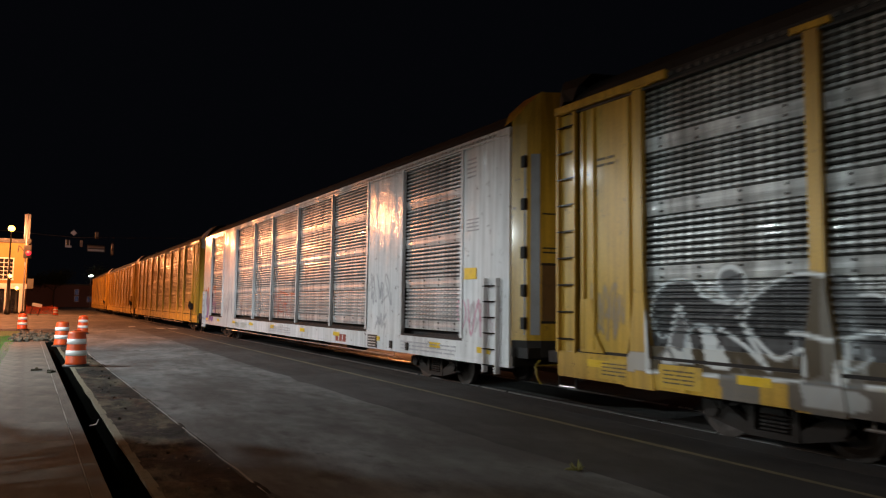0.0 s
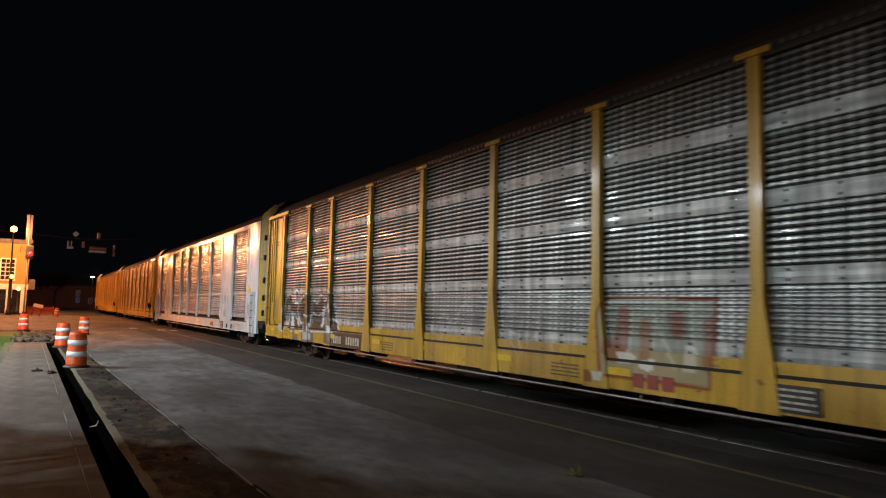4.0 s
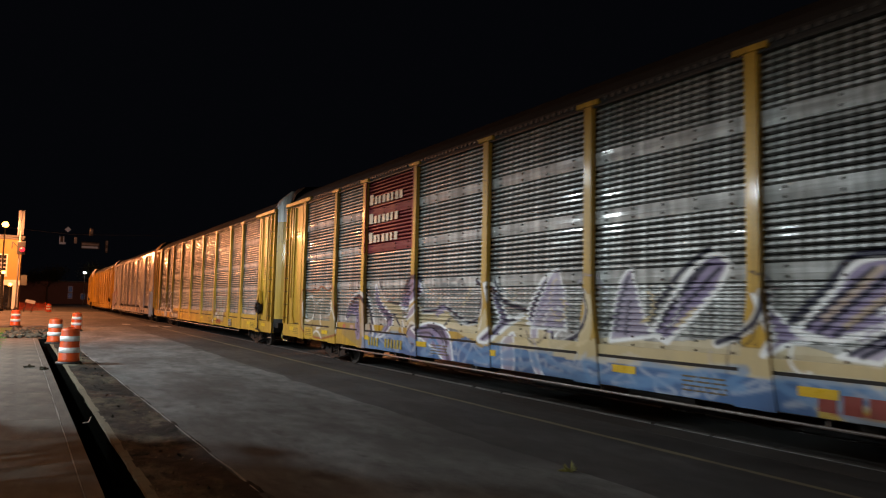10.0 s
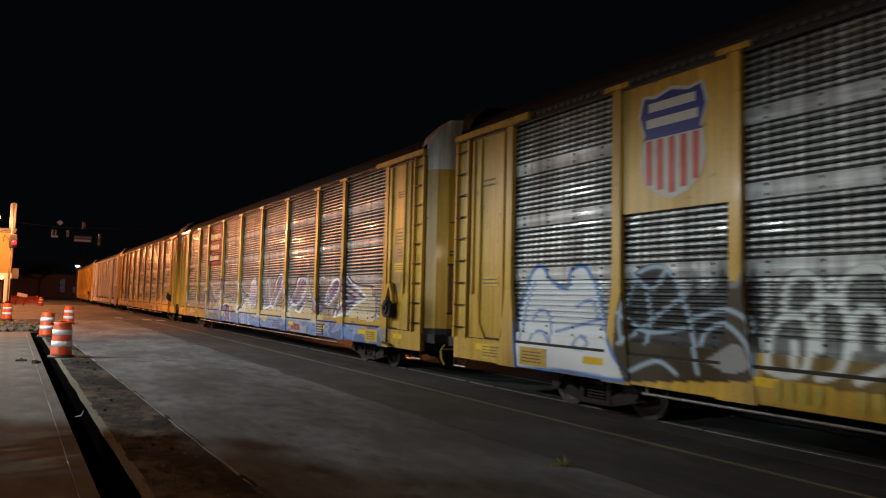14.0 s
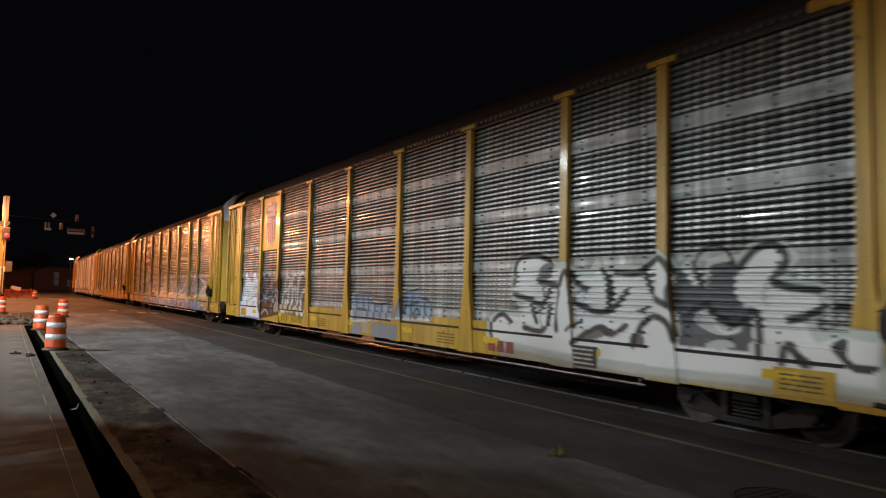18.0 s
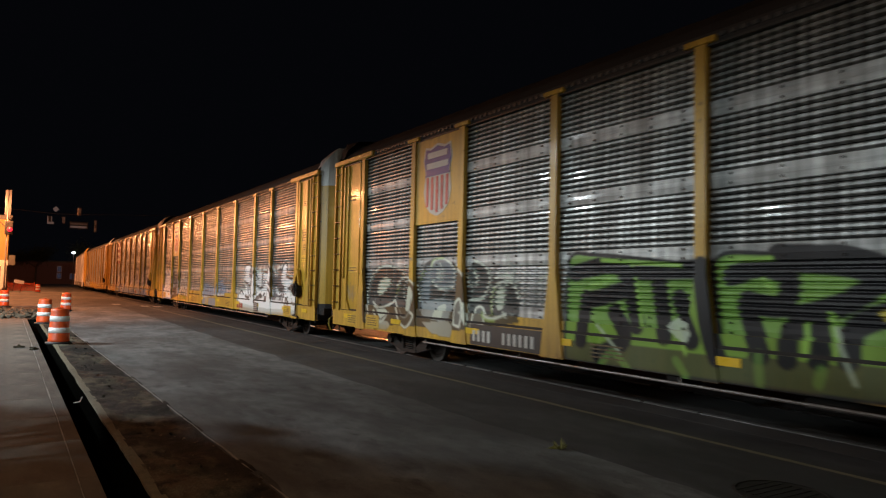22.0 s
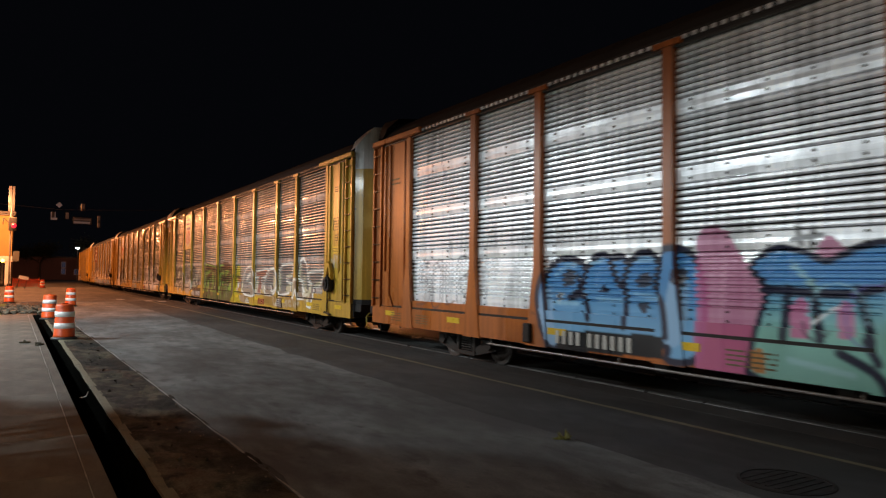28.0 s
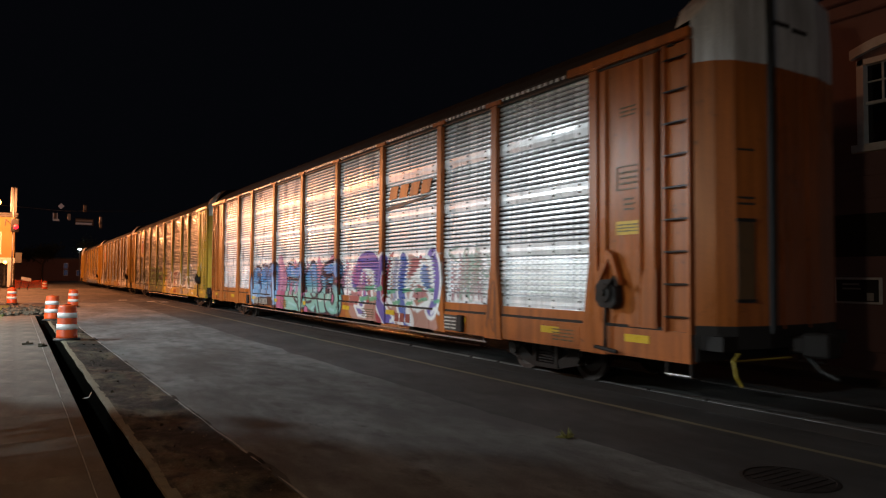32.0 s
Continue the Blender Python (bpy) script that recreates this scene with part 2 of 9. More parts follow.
WPANEL = shade("white_painted_steel", (0.50, 0.48, 0.48), 0.32, 0.25, 0.15, 1.2, 45, 0.04, (0.2, 0.15, 0.13), 0.5, 0.3, True, 0.10, coat=0.4, wave=0.012, runs=0.25, holes=0.5, tartan=0.25)
TANPANEL = shade("yellow_painted_steel", (0.42, 0.25, 0.05), 0.45, 0.1, 0.12, 1.2, 45, 0.04, (0.15, 0.08, 0.03), 0.5, 0.3, True, 0.12, coat=0.15, wave=0.012, runs=0.3, holes=0.4)
ROOF = shade("sooty_roof_steel", (0.035, 0.035, 0.037), 0.75, 0.0, 0.4, 1, 40, 0.05, (0.012, 0.012, 0.012), spec=0.12)
TOOTH = shade("dull_grey_rail_steel", (0.06, 0.06, 0.06), 0.5, 0.3, 0.4, 3, 40, 0.05, (0.03, 0.03, 0.03), 0.5)
PIPE = shade("dusty_pipe_steel", (0.16, 0.145, 0.135), 0.5, 0.4, 0.3, 3, 40, 0.05, (0.06, 0.04, 0.03), 0.5)
# grimy running gear; also the black that stands in for shade in gaps
UNDER = shade("grimy_and_shaded_black_steel", (0.020, 0.017, 0.016), 0.7, 0.1, 0.4, 6, 50, 0.1, (0.012, 0.010, 0.009), spec=0.25)
FRAMEGREY = shade("dusty_truck_iron", (0.020, 0.017, 0.015), 0.7, 0.1, 0.5, 6, 50, 0.15, (0.012, 0.009, 0.007), 0.6, spec=0.2)
WHEEL = shade("worn_wheel_steel", (0.045, 0.036, 0.031), 0.45, 0.3, 0.4, 6, 50, 0.1, (0.02, 0.014, 0.010), 0.6)
DARK = shade("black_rubber", (0.02, 0.02, 0.02), 0.6, 0, 0.2, 5, 50, 0.05)
HOOD = shade("scuffed_white_hood", (0.62, 0.62, 0.63), 0.45, 0, 0.2, 2, 40, 0.05, (0.16, 0.14, 0.12), 0.7, 0.3, True, runs=0.25)
REFLECT = shade("yellow_reflective_tape", (0.62, 0.40, 0.02), 0.35, 0, 0.15, 5, 50, 0.0, dirty=0.4)
BLACKP = shade("black_paint", (0.02, 0.018, 0.016), 0.5, 0, 0.2, 5, 50, 0.02)
REDP = shade("dull_red_paint", (0.22, 0.03, 0.02), 0.5, 0, 0.15, 5, 50, 0.02)
WHITEP = shade("stencil_white", (0.42, 0.41, 0.38), 0.5, 0, 0.2, 8, 50, 0.02)
YLEVER = shade("yellow_lever_paint", (0.36, 0.27, 0.03), 0.45, 0, 0.1, 8, 60, 0.03)
ASPHALT = shade("old_asphalt", (0.038, 0.038, 0.0385), 0.8, 0, 0.5, 0.7, 90, 0.35, (0.024, 0.024, 0.024), 0.6, smear=0.35)
CONCRETE = shade("worn_concrete_patch", (0.120, 0.123, 0.122), 0.85, 0, 0.4, 0.5, 70, 0.3, (0.05, 0.05, 0.05), 0.6, smear=0.36, stain=[(0.04, 0.04, 0.04, 0.75, 0.30, 0.52), (0.034, 0.033, 0.031, 0.75, 1.6, 0.55), (0.026, 0.026, 0.026, 0.7, 4.5, 0.60)])
WALK = shade("pale_sidewalk_concrete", (0.140, 0.122, 0.098), 0.9, 0, 0.35, 1.1, 60, 0.3, (0.09, 0.078, 0.066), 0.7, 1, False, 0.10, smear=0.35, stain=[(0.06, 0.052, 0.042, 0.7, 0.8, 0.52), (0.04, 0.036, 0.03, 0.5, 2.6, 0.58)])
DIRT = shade("churned_red_dirt", (0.115, 0.098, 0.066), 0.95, 0, 0.6, 3.0, 45, 0.9, (0.02, 0.015, 0.010), 0.9, smear=0.5, spec=0.2, stain=[(0.06, 0.022, 0.010, 0.9, 0.9, 0.50), (0.010, 0.008, 0.006, 0.97, 0.8, 0.44), (0.010, 0.008, 0.006, 0.95, 2.6, 0.50), (0.15, 0.135, 0.10, 0.5, 5.0, 0.64)])
FORM = shade("raw_concrete_edge", (0.155, 0.135, 0.085), 0.9, 0, 0.4, 3, 60, 0.4, (0.05, 0.042, 0.03), 0.8)
# trench soil: the pit's shade is put into this near-black colour
PIT = shade("shade_black_trench_soil", (0.004, 0.004, 0.0035), 0.95, 0, 0.4, 3, 50, 0.4, (0.002, 0.002, 0.002), spec=0.0)
EARTH = shade("dark_soil", (0.03, 0.024, 0.02), 0.95, 0, 0.4, 3, 50, 1.0)
RAIL = shade("polished_rail", (0.40, 0.39, 0.38), 0.32, 0.9, 0.1, 3, 60, 0.02, (0.1, 0.06, 0.04), 0.0)
LINE = shade("faded_yellow_line", (0.17, 0.145, 0.085), 0.7, 0, 0.3, 4, 80, 0.2, (0.06, 0.055, 0.05), 0.6)
CHALK = shade("chipped_joint", (0.30, 0.285, 0.26), 0.85, 0, 0.5, 6, 90, 0.5, (0.05, 0.045, 0.04), 0.9)
GRASS = shade("lawn_soil", (0.05, 0.09, 0.02), 0.9, 0, 0.4, 3, 60, 0.8)
BLADE = shade("grass_blades", (0.08, 0.20, 0.03), 0.6, 0, 0.3, 3, 30, 0.0)
BARREL = shade("orange_drum_plastic", (0.72, 0.085, 0.012), 0.45, 0, 0.12, 4, 50, 0.05, (0.2, 0.06, 0.03), 0.3)
BAND = shade("white_reflective_band", (0.85, 0.83, 0.82), 0.4, 0, 0.06, 4, 50, 0.02, (0.4, 0.35, 0.3), 0.25)
BRICK = shade("painted_brick", (0.20, 0.115, 0.11), 0.8, 0, 0.2, 2, 60, 0.4, (0.1, 0.06, 0.06), 0.4)
STUCCO = shade("pale_stucco", (0.36, 0.24, 0.075), 0.85, 0, 0.2, 1.2, 60, 0.2)
TRIM = shade("white_wood_trim", (0.7, 0.69, 0.68), 0.5, 0, 0.08, 5, 60, 0.05)
GLASS = shade("dark_window_glass", (0.01, 0.01, 0.012), 0.08, 0, 0.1, 3, 20, 0.0)
POLE = shade("dark_green_pole", (0.03, 0.03, 0.028), 0.5, 0.2, 0.2, 4, 40, 0.05)
STEEL = shade("grey_pole_steel", (0.34, 0.33, 0.32), 0.33, 0.6, 0.15, 3, 40, 0.05)
GLOBE = shade("lit_sodium_globe", (0.9, 0.6, 0.3), 0.5, glow=(1.0, 0.40, 0.06, 14))
REDLENS = shade("lit_red_lens", (0.5, 0.01, 0.01), 0.4, glow=(1.0, 0.02, 0.04, 2.2))
LEDLENS = shade("lit_white_lens", (0.9, 0.9, 0.9), 0.4, glow=(0.85, 0.95, 1.0, 40))
BLUEWIN = shade("lit_blue_glass", (0.1, 0.15, 0.25), 0.3, glow=(0.25, 0.45, 1.0, 0.025))
FOLIAGE = shade("dark_leaves", (0.035, 0.05, 0.022), 0.7, 0, 0.4, 2, 30, 0.0)
PLACARD = shade("dull_yellow_placard", (0.46, 0.29, 0.025), 0.45, 0, 0.2, 6, 60, 0.03, (0.12, 0.07, 0.03), 0.6)
RUSTPLATE = shade("rusty_brown_plate", (0.11, 0.055, 0.02), 0.55, 0, 0.3, 5, 50, 0.1, (0.03, 0.018, 0.01), 0.7)
BARK = shade("bark", (0.09, 0.07, 0.05), 0.9, 0, 0.3, 4, 40, 0.6)


# ---- mesh helpers ----
def part(name, bm, material, parent=None, label="", smooth=False):
    """Links a bmesh as one mesh object under a thing or a part."""
    me = bpy.data.meshes.new(name)
    bm.to_mesh(me)
    bm.free()
    for m in material if isinstance(material, (list, tuple)) else [material]:
        me.materials.append(m)
    at = me.color_attributes.new("paint", "FLOAT_COLOR", "POINT")
    at.data.foreach_set("color", [0.0] * (4 * len(me.vertices)))
    if smooth:
        me.shade_smooth()
    return put(name, me, parent, label)


def put(name, me, parent=None, label="", m=None):
    ob = new(name, me)
    ob.parent = parent
    if m is not None:
        ob.matrix_basis = m
    if label:
        ob["label"] = label
    return ob


def empty(name, m=None):
    ob = new(name)
    ob.empty_display_size = 0.2
    if m is not None:
        ob.matrix_basis = m
    return ob


def box(bm, x0, x1, y0, y1, z0, z1, bevel=0.0, mi=0):
    r = bmesh.ops.create_cube(bm, size=1, matrix=Matrix.LocRotScale(((x0 + x1) / 2, (y0 + y1) / 2, (z0 + z1) / 2), None, (abs(x1 - x0), abs(y1 - y0), abs(z1 - z0))))
    vs = r["verts"]
    fs = {f for v in vs for f in v.link_faces}
    for f in fs:
        f.material_index = mi
    if bevel:
        bmesh.ops.bevel(bm, geom=list({e for v in vs for e in v.link_edges}), offset=bevel, segments=1, affect="EDGES")
    return bm


def boxes(*rows, bevel=0.0):
    bm = bmesh.new()
    for r in rows:
        box(bm, *r, bevel=bevel)
    return bm


def rod(bm, a, b, r0, r1=None, seg=10, mi=0):
    a, b = Vector(a), Vector(b)
    d = b - a
    m = Matrix.Translation((a + b) / 2) @ d.to_track_quat("Z", "Y").to_matrix().to_4x4()
    r = bmesh.ops.create_cone(bm, cap_ends=True, segments=seg, radius1=r0, radius2=r0 if r1 is None else r1, depth=d.length, matrix=m)
    for f in {f for v in r["verts"] for f in v.link_faces}:
        f.material_index = mi
    return bm


def rods(*rows, seg=8):
    bm = bmesh.new()
    for a, b, r in rows:
        rod(bm, a, b, r, seg=seg)
    return bm


def prism(bm, outline, axis, lo, hi, mi=0):
    """Extrudes a 2D outline along an axis: 'y': outline is (x, z); 'x': (y, z); 'z': (x, y)."""
    def at(p, d):
        return {"y": (p[0], d, p[1]), "x": (d, p[0], p[1]), "z": (p[0], p[1], d)}[axis]
    a = [bm.verts.new(at(p, lo)) for p in outline]
    b = [bm.verts.new(at(p, hi)) for p in outline]
    k = len(outline)
    fs = [bm.faces.new(a[::-1]), bm.faces.new(b)]
    for i in range(k):
        fs.append(bm.faces.new((a[i], a[(i + 1) % k], b[(i + 1) % k], b[i])))
    for f in fs:
        f.material_index = mi
    bmesh.ops.recalc_face_normals(bm, faces=fs)
    return bm


def lathe(bm, profile, seg=20, mi=None, z0=0):
    """Turns (radius, z) points about z. mi: material index per span."""
    rings = [[bm.verts.new((r * math.cos(2 * math.pi * i / seg), r * math.sin(2 * math.pi * i / seg), z + z0)) for i in range(seg)] for r, z in profile]
    for j in range(len(rings) - 1):
        for i in range(seg):
            f = bm.faces.new((rings[j][i], rings[j][(i + 1) % seg], rings[j + 1][(i + 1) % seg], rings[j + 1][i]))
            if mi:
                f.material_index = mi[j]
    bm.faces.new(rings[-1])
    bm.faces.new(rings[0][::-1])
    return bm


def sheet(name, verts, faces, mats, colours=None, slots=None):
    """A mesh from arrays, with optional paint colours per vertex."""
    me = bpy.data.meshes.new(name)
    me.from_pydata(verts, [], faces)
    for m in mats:
        me.materials.append(m)
    if slots is not None:
        me.polygons.foreach_set("material_index", slots)
    if colours is not None:
        at = me.color_attributes.new("paint", "FLOAT_COLOR", "POINT")
        at.data.foreach_set("color", np.asarray(colours, dtype=np.float32).ravel())
    return me
# ---- ground ----
WALK_X, TRENCH_X, FORM_X, SEAM_X, PATCH_X, WALK_END = 0.66, 1.0, 1.09, 1.9, 5.15, 32.5
SKEW, SEAM_SKEW = -0.0115, -0.0198


def ground_sheet():
    """One sheet to the horizon; a narrow open trench runs beside the sidewalk, its shade put into near-black soil."""
    xs = [-900, -60, WALK_X - 0.02, WALK_X + 0.01, TRENCH_X - 0.01, TRENCH_X + 0.02, 60, 900]
    ys = [-900, -40, 33.0, 33.4, 140, 900]
    bm = bmesh.new()
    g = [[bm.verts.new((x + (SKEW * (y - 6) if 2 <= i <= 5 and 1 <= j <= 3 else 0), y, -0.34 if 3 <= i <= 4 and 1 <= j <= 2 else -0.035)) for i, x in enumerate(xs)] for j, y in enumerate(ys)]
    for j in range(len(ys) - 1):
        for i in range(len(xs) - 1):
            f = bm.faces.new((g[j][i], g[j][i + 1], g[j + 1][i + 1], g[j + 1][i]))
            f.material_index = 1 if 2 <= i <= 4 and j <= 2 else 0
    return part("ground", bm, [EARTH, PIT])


tagged(ground_sheet(), "dark bare soil under street, near-black for shade in the trench", "ground", kind="structure")


def rough_sheet(name, x0, x1, y0, y1, z, step, amp, material, edge=0.0, seed=0, s0=0.0, s1=0.0):
    """A slab whose top is uneven and whose long edges wander."""
    nx, ny = max(1, round((x1 - x0) / step)), max(1, round((y1 - y0) / step))
    v, f = [], []
    for j in range(ny + 1):
        y = y0 + (y1 - y0) * j / ny
        for i in range(nx + 1):
            a, b = x0 + s0 * (y - 6), x1 + s1 * (y - 6)
            x = a + (b - a) * i / nx
            if i in (0, nx):
                x += edge * noise.noise((y * 0.9, seed, i * 3.1)) + edge * 0.4 * noise.noise((y * 5.0, seed + 9, i))
            v.append((x, y, z + amp * noise.noise((x * 1.7, y * 1.7, seed)) + 0.4 * amp * noise.noise((x * 7, y * 7, seed))))
    for j in range(ny):
        for i in range(nx):
            a = j * (nx + 1) + i
            f.append((a, a + 1, a + nx + 2, a + nx + 1))
    return put(name, sheet(name, v, f, [material]))


def extent(name, x0, x1, y0, y1, z0, z1, material, label, category, bevel=0.0):
    bm = boxes((x0, x1, y0, y1, z0, z1), bevel=bevel)
    return tagged(part(name, bm, material), label, category, kind="structure")


bm = bmesh.new()
prism(bm, [(SEAM_X + SEAM_SKEW * -46, -40), (11.9, -40), (11.9, 420), (SEAM_X + SEAM_SKEW * 41, 420), (SEAM_X + SEAM_SKEW * 41, 47)], "z", -0.3, 0.0)
road = tagged(part("road", bm, ASPHALT), "dark worn asphalt street with embedded track", "road", kind="structure")
GREYASPHALT = shade("worn_grey_asphalt", (0.10, 0.09, 0.085), 0.85, 0, 0.4, 0.6, 80, 0.3, (0.05, 0.045, 0.04), 0.6, smear=0.3)
crossing = extent("cross_street", -60, 7.6, 47, 92, -0.3, 0.004, GREYASPHALT, "asphalt side street lit by sodium lamps", "road")
patch = tagged(rough_sheet("concrete_patch", SEAM_X + 0.03, PATCH_X, -12, 46.5, 0.006, 0.35, 0.002, CONCRETE, 0.10, 4, SEAM_SKEW, 0.004), "grey worn concrete lane patch in the street", "road patch", kind="structure")
dirt = tagged(rough_sheet("dirt_strip", FORM_X - 0.02, SEAM_X + 0.05, -4, 33, 0.0, 0.07, 0.03, DIRT, 0.02, 8, SKEW, SEAM_SKEW), "churned reddish dirt strip beside the new kerb", "dirt", kind="structure")
form = tagged(rough_sheet("kerb_edge", TRENCH_X, FORM_X, -4, 33, 0.005, 0.09, 0.008, FORM, 0.022, 2, SKEW, SKEW), "pale rough concrete edge along the trench", "kerb", kind="structure")
mod = form.modifiers.new("depth", "SOLIDIFY")
mod.thickness, mod.offset = 0.03, -1
seam = tagged(rough_sheet("pavement_joint", SEAM_X - 0.002, SEAM_X + 0.016, -4, 46, 0.013, 0.05, 0.006, CHALK, 0.016, 6, SEAM_SKEW, SEAM_SKEW), "chipped pale edge of the sawn street concrete", "joint", kind="structure")
line = tagged(rough_sheet("lane_line", 6.84, 6.94, -20, 120, 0.006, 0.1, 0.0, LINE, 0.02, 3), "faded thin yellow lane line on asphalt", "road marking", kind="structure")

# sidewalk slabs and their kerb strip
sidewalk = empty("sidewalk", pose(0.66, 6, 0, 0, 0, -math.degrees(math.atan(SKEW))) @ pose(-0.66, -6, 0))
tagged(sidewalk, "pale concrete sidewalk with tooled joints", "sidewalk", kind="structure")
slab_me = None
for j in range(24):
    y = -4 + 1.52 * j
    if slab_me is None:
        bm = boxes((-0.72, WALK_X - 0.155, 0.002, 1.518, -0.12, 0.05), bevel=0.003)
        ob = part("slab", bm, WALK, sidewalk)
        slab_me = ob.data
        bm = boxes((WALK_X - 0.145, WALK_X, 0.002, 1.518, -0.12, 0.052), bevel=0.004)
        kerb = part("kerb_strip", bm, WALK, sidewalk)
        kerb_me = kerb.data
    else:
        ob = put("slab", slab_me, sidewalk)
        kerb = put("kerb_strip", kerb_me, sidewalk)
    ob.location = kerb.location = (0, y, 0)

# the track: straight along the street, then a bend to the right
TRACK_X, RAIL_Z, BEND_Y, BEND_R = 9.09, 0.02, 116.0, 150.0


def track(s, off=0.0):
    """Point of the track s metres along it, off metres to its right, and its heading."""
    if s <= BEND_Y:
        return TRACK_X + off, s, 0.0
    a = (s - BEND_Y) / BEND_R
    return TRACK_X + BEND_R - (BEND_R - off) * math.cos(a), BEND_Y + (BEND_R - off) * math.sin(a), a


for side in (-1, 1):
    bm = bmesh.new()
    shape = [(-0.037, -0.1), (-0.037, RAIL_Z - 0.01), (-0.016, RAIL_Z), (0.016, RAIL_Z), (0.037, RAIL_Z - 0.01), (0.037, -0.1)]
    rings = []
    for s in [-40, 0, 40, 80, BEND_Y] + [BEND_Y + 6 * i for i in range(1, 31)]:
        rings.append([bm.verts.new((*track(s, side * 0.755 + o)[:2], z)) for o, z in shape])
    for a, b in zip(rings, rings[1:]):
        for i in range(len(shape) - 1):
            bm.faces.new((a[i], a[i + 1], b[i + 1], b[i]))
    tagged(part("rail", bm, RAIL), "worn steel rail set flush in the street", "rail", "street track rails", "structure")
bm = boxes((TRACK_X - 0.715, TRACK_X - 0.65, -40, BEND_Y, -0.05, 0.003), (TRACK_X + 0.65, TRACK_X + 0.715, -40, BEND_Y, -0.05, 0.003))
tagged(part("flangeway", bm, DARK), "dark grooves beside the rails", "groove", kind="structure")
bm = boxes((TRACK_X - 1.35, TRACK_X + 1.35, -40, BEND_Y, -0.05, 0.002))
tagged(part("track_bed", bm, shade("oily_track_asphalt", (0.036, 0.035, 0.034), 0.8, 0, 0.4, 1.5, 120, 0.6)), "oil-stained asphalt between the rails", "track bed", kind="structure")

# ---- street furniture and works ----
def drum():
    """Traffic drum: black rubber foot ring, stepped orange body with white bands, handle."""
    d = empty("traffic_drum")
    bm = lathe(bmesh.new(), [(0.36, 0.0), (0.37, 0.02), (0.36, 0.05), (0.31, 0.07)], 24)
    part("base_ring", bm, DARK, d, "black rubber base", True)
    prof = [(0.295, 0.05), (0.295, 0.13), (0.285, 0.15), (0.285, 0.29), (0.277, 0.31), (0.277, 0.45), (0.268, 0.47), (0.268, 0.61), (0.26, 0.63), (0.26, 0.78), (0.25, 0.80), (0.25, 0.90), (0.235, 0.95), (0.16, 0.97)]
    bm = lathe(bmesh.new(), prof, 24)
    part("body", bm, BARREL, d, "", True)
    for z, r in ((0.305, 0.283), (0.62, 0.268)):
        bm = lathe(bmesh.new(), [(r + 0.004, z), (r + 0.004, z + 0.145)], 24)
        part("reflective_band", bm, BAND, d, "white reflective band", True)
    bm = boxes((-0.10, 0.10, -0.025, 0.025, 0.97, 1.0), (-0.10, -0.07, -0.02, 0.02, 0.93, 0.99), (0.07, 0.10, -0.02, 0.02, 0.93, 0.99), bevel=0.008)
    part("handle", bm, BARREL, d)
    for o in d.children:
        o.data.transform(Matrix.Diagonal((0.86, 0.86, 0.95, 1)))
    return tagged(d, "orange traffic drum with white reflective bands", "traffic drum", "drums along the roadworks")


tagged(rough_sheet("kerb_joint", WALK_X - 0.157, WALK_X - 0.146, -4, 32, 0.056, 0.05, 0.004, CHALK, 0.008, 15, SKEW, SKEW), "pale chipped joint between sidewalk and kerb", "joint", kind="structure")
first = drum()
first.matrix_basis = pose(0.97, 20.7, 0.0, 0, 0, 15)
for x, y, a in ((0.87, 29.6, 70), (2.14, 40.6, 200), (-0.64, 46.2, 130), (1.86, 88.0, 20)):
    copy_thing(first, pose(x, y, 0.0, random.uniform(-1, 1), random.uniform(-1.5, 1.5), a))

# grass verge beside the sidewalk
lawn = tagged(rough_sheet("lawn", -9, -0.73, 0, 44, 0.02, 0.5, 0.03, GRASS, 0.05, 11), "mown lawn beside the sidewalk", "lawn", kind="structure")
rnd = random.Random(5)
v, f = [], []
for i in range(16000):
    x, y = -0.72 - abs(rnd.gauss(0, 1.0)), rnd.uniform(8, 38)
    if y > 34 and x > -0.9:
        continue
    h, w, a = rnd.uniform(0.04, 0.11), rnd.uniform(0.004, 0.009), rnd.uniform(0, 6.28)
    dx, dy = math.cos(a), math.sin(a)
    n = len(v)
    v += [(x - dy * w, y + dx * w, 0.0), (x + dy * w, y - dx * w, 0.0), (x + dx * h * 0.5, y + dy * h * 0.5, h)]
    f.append((n, n + 1, n + 2))
# taller grass nearer by, added out of view to throw streaked shade
for i in range(5000):
    x, y = -0.76 - abs(rnd.gauss(0, 0.9)), rnd.uniform(1.5, 7.5)
    h, w, a = rnd.uniform(0.12, 0.5), rnd.uniform(0.005, 0.011), rnd.uniform(0, 6.28)
    dx, dy = math.cos(a), math.sin(a)
    n = len(v)
    v += [(x - dy * w, y + dx * w, 0.0), (x + dy * w, y - dx * w, 0.0), (x + dx * h * 0.4, y + dy * h * 0.4, h)]
    f.append((n, n + 1, n + 2))
tagged(put("grass", sheet("grass", v, f, [BLADE])), "short green grass beside the sidewalk, with taller unseen blades added nearer by", "grass", kind="stuff")


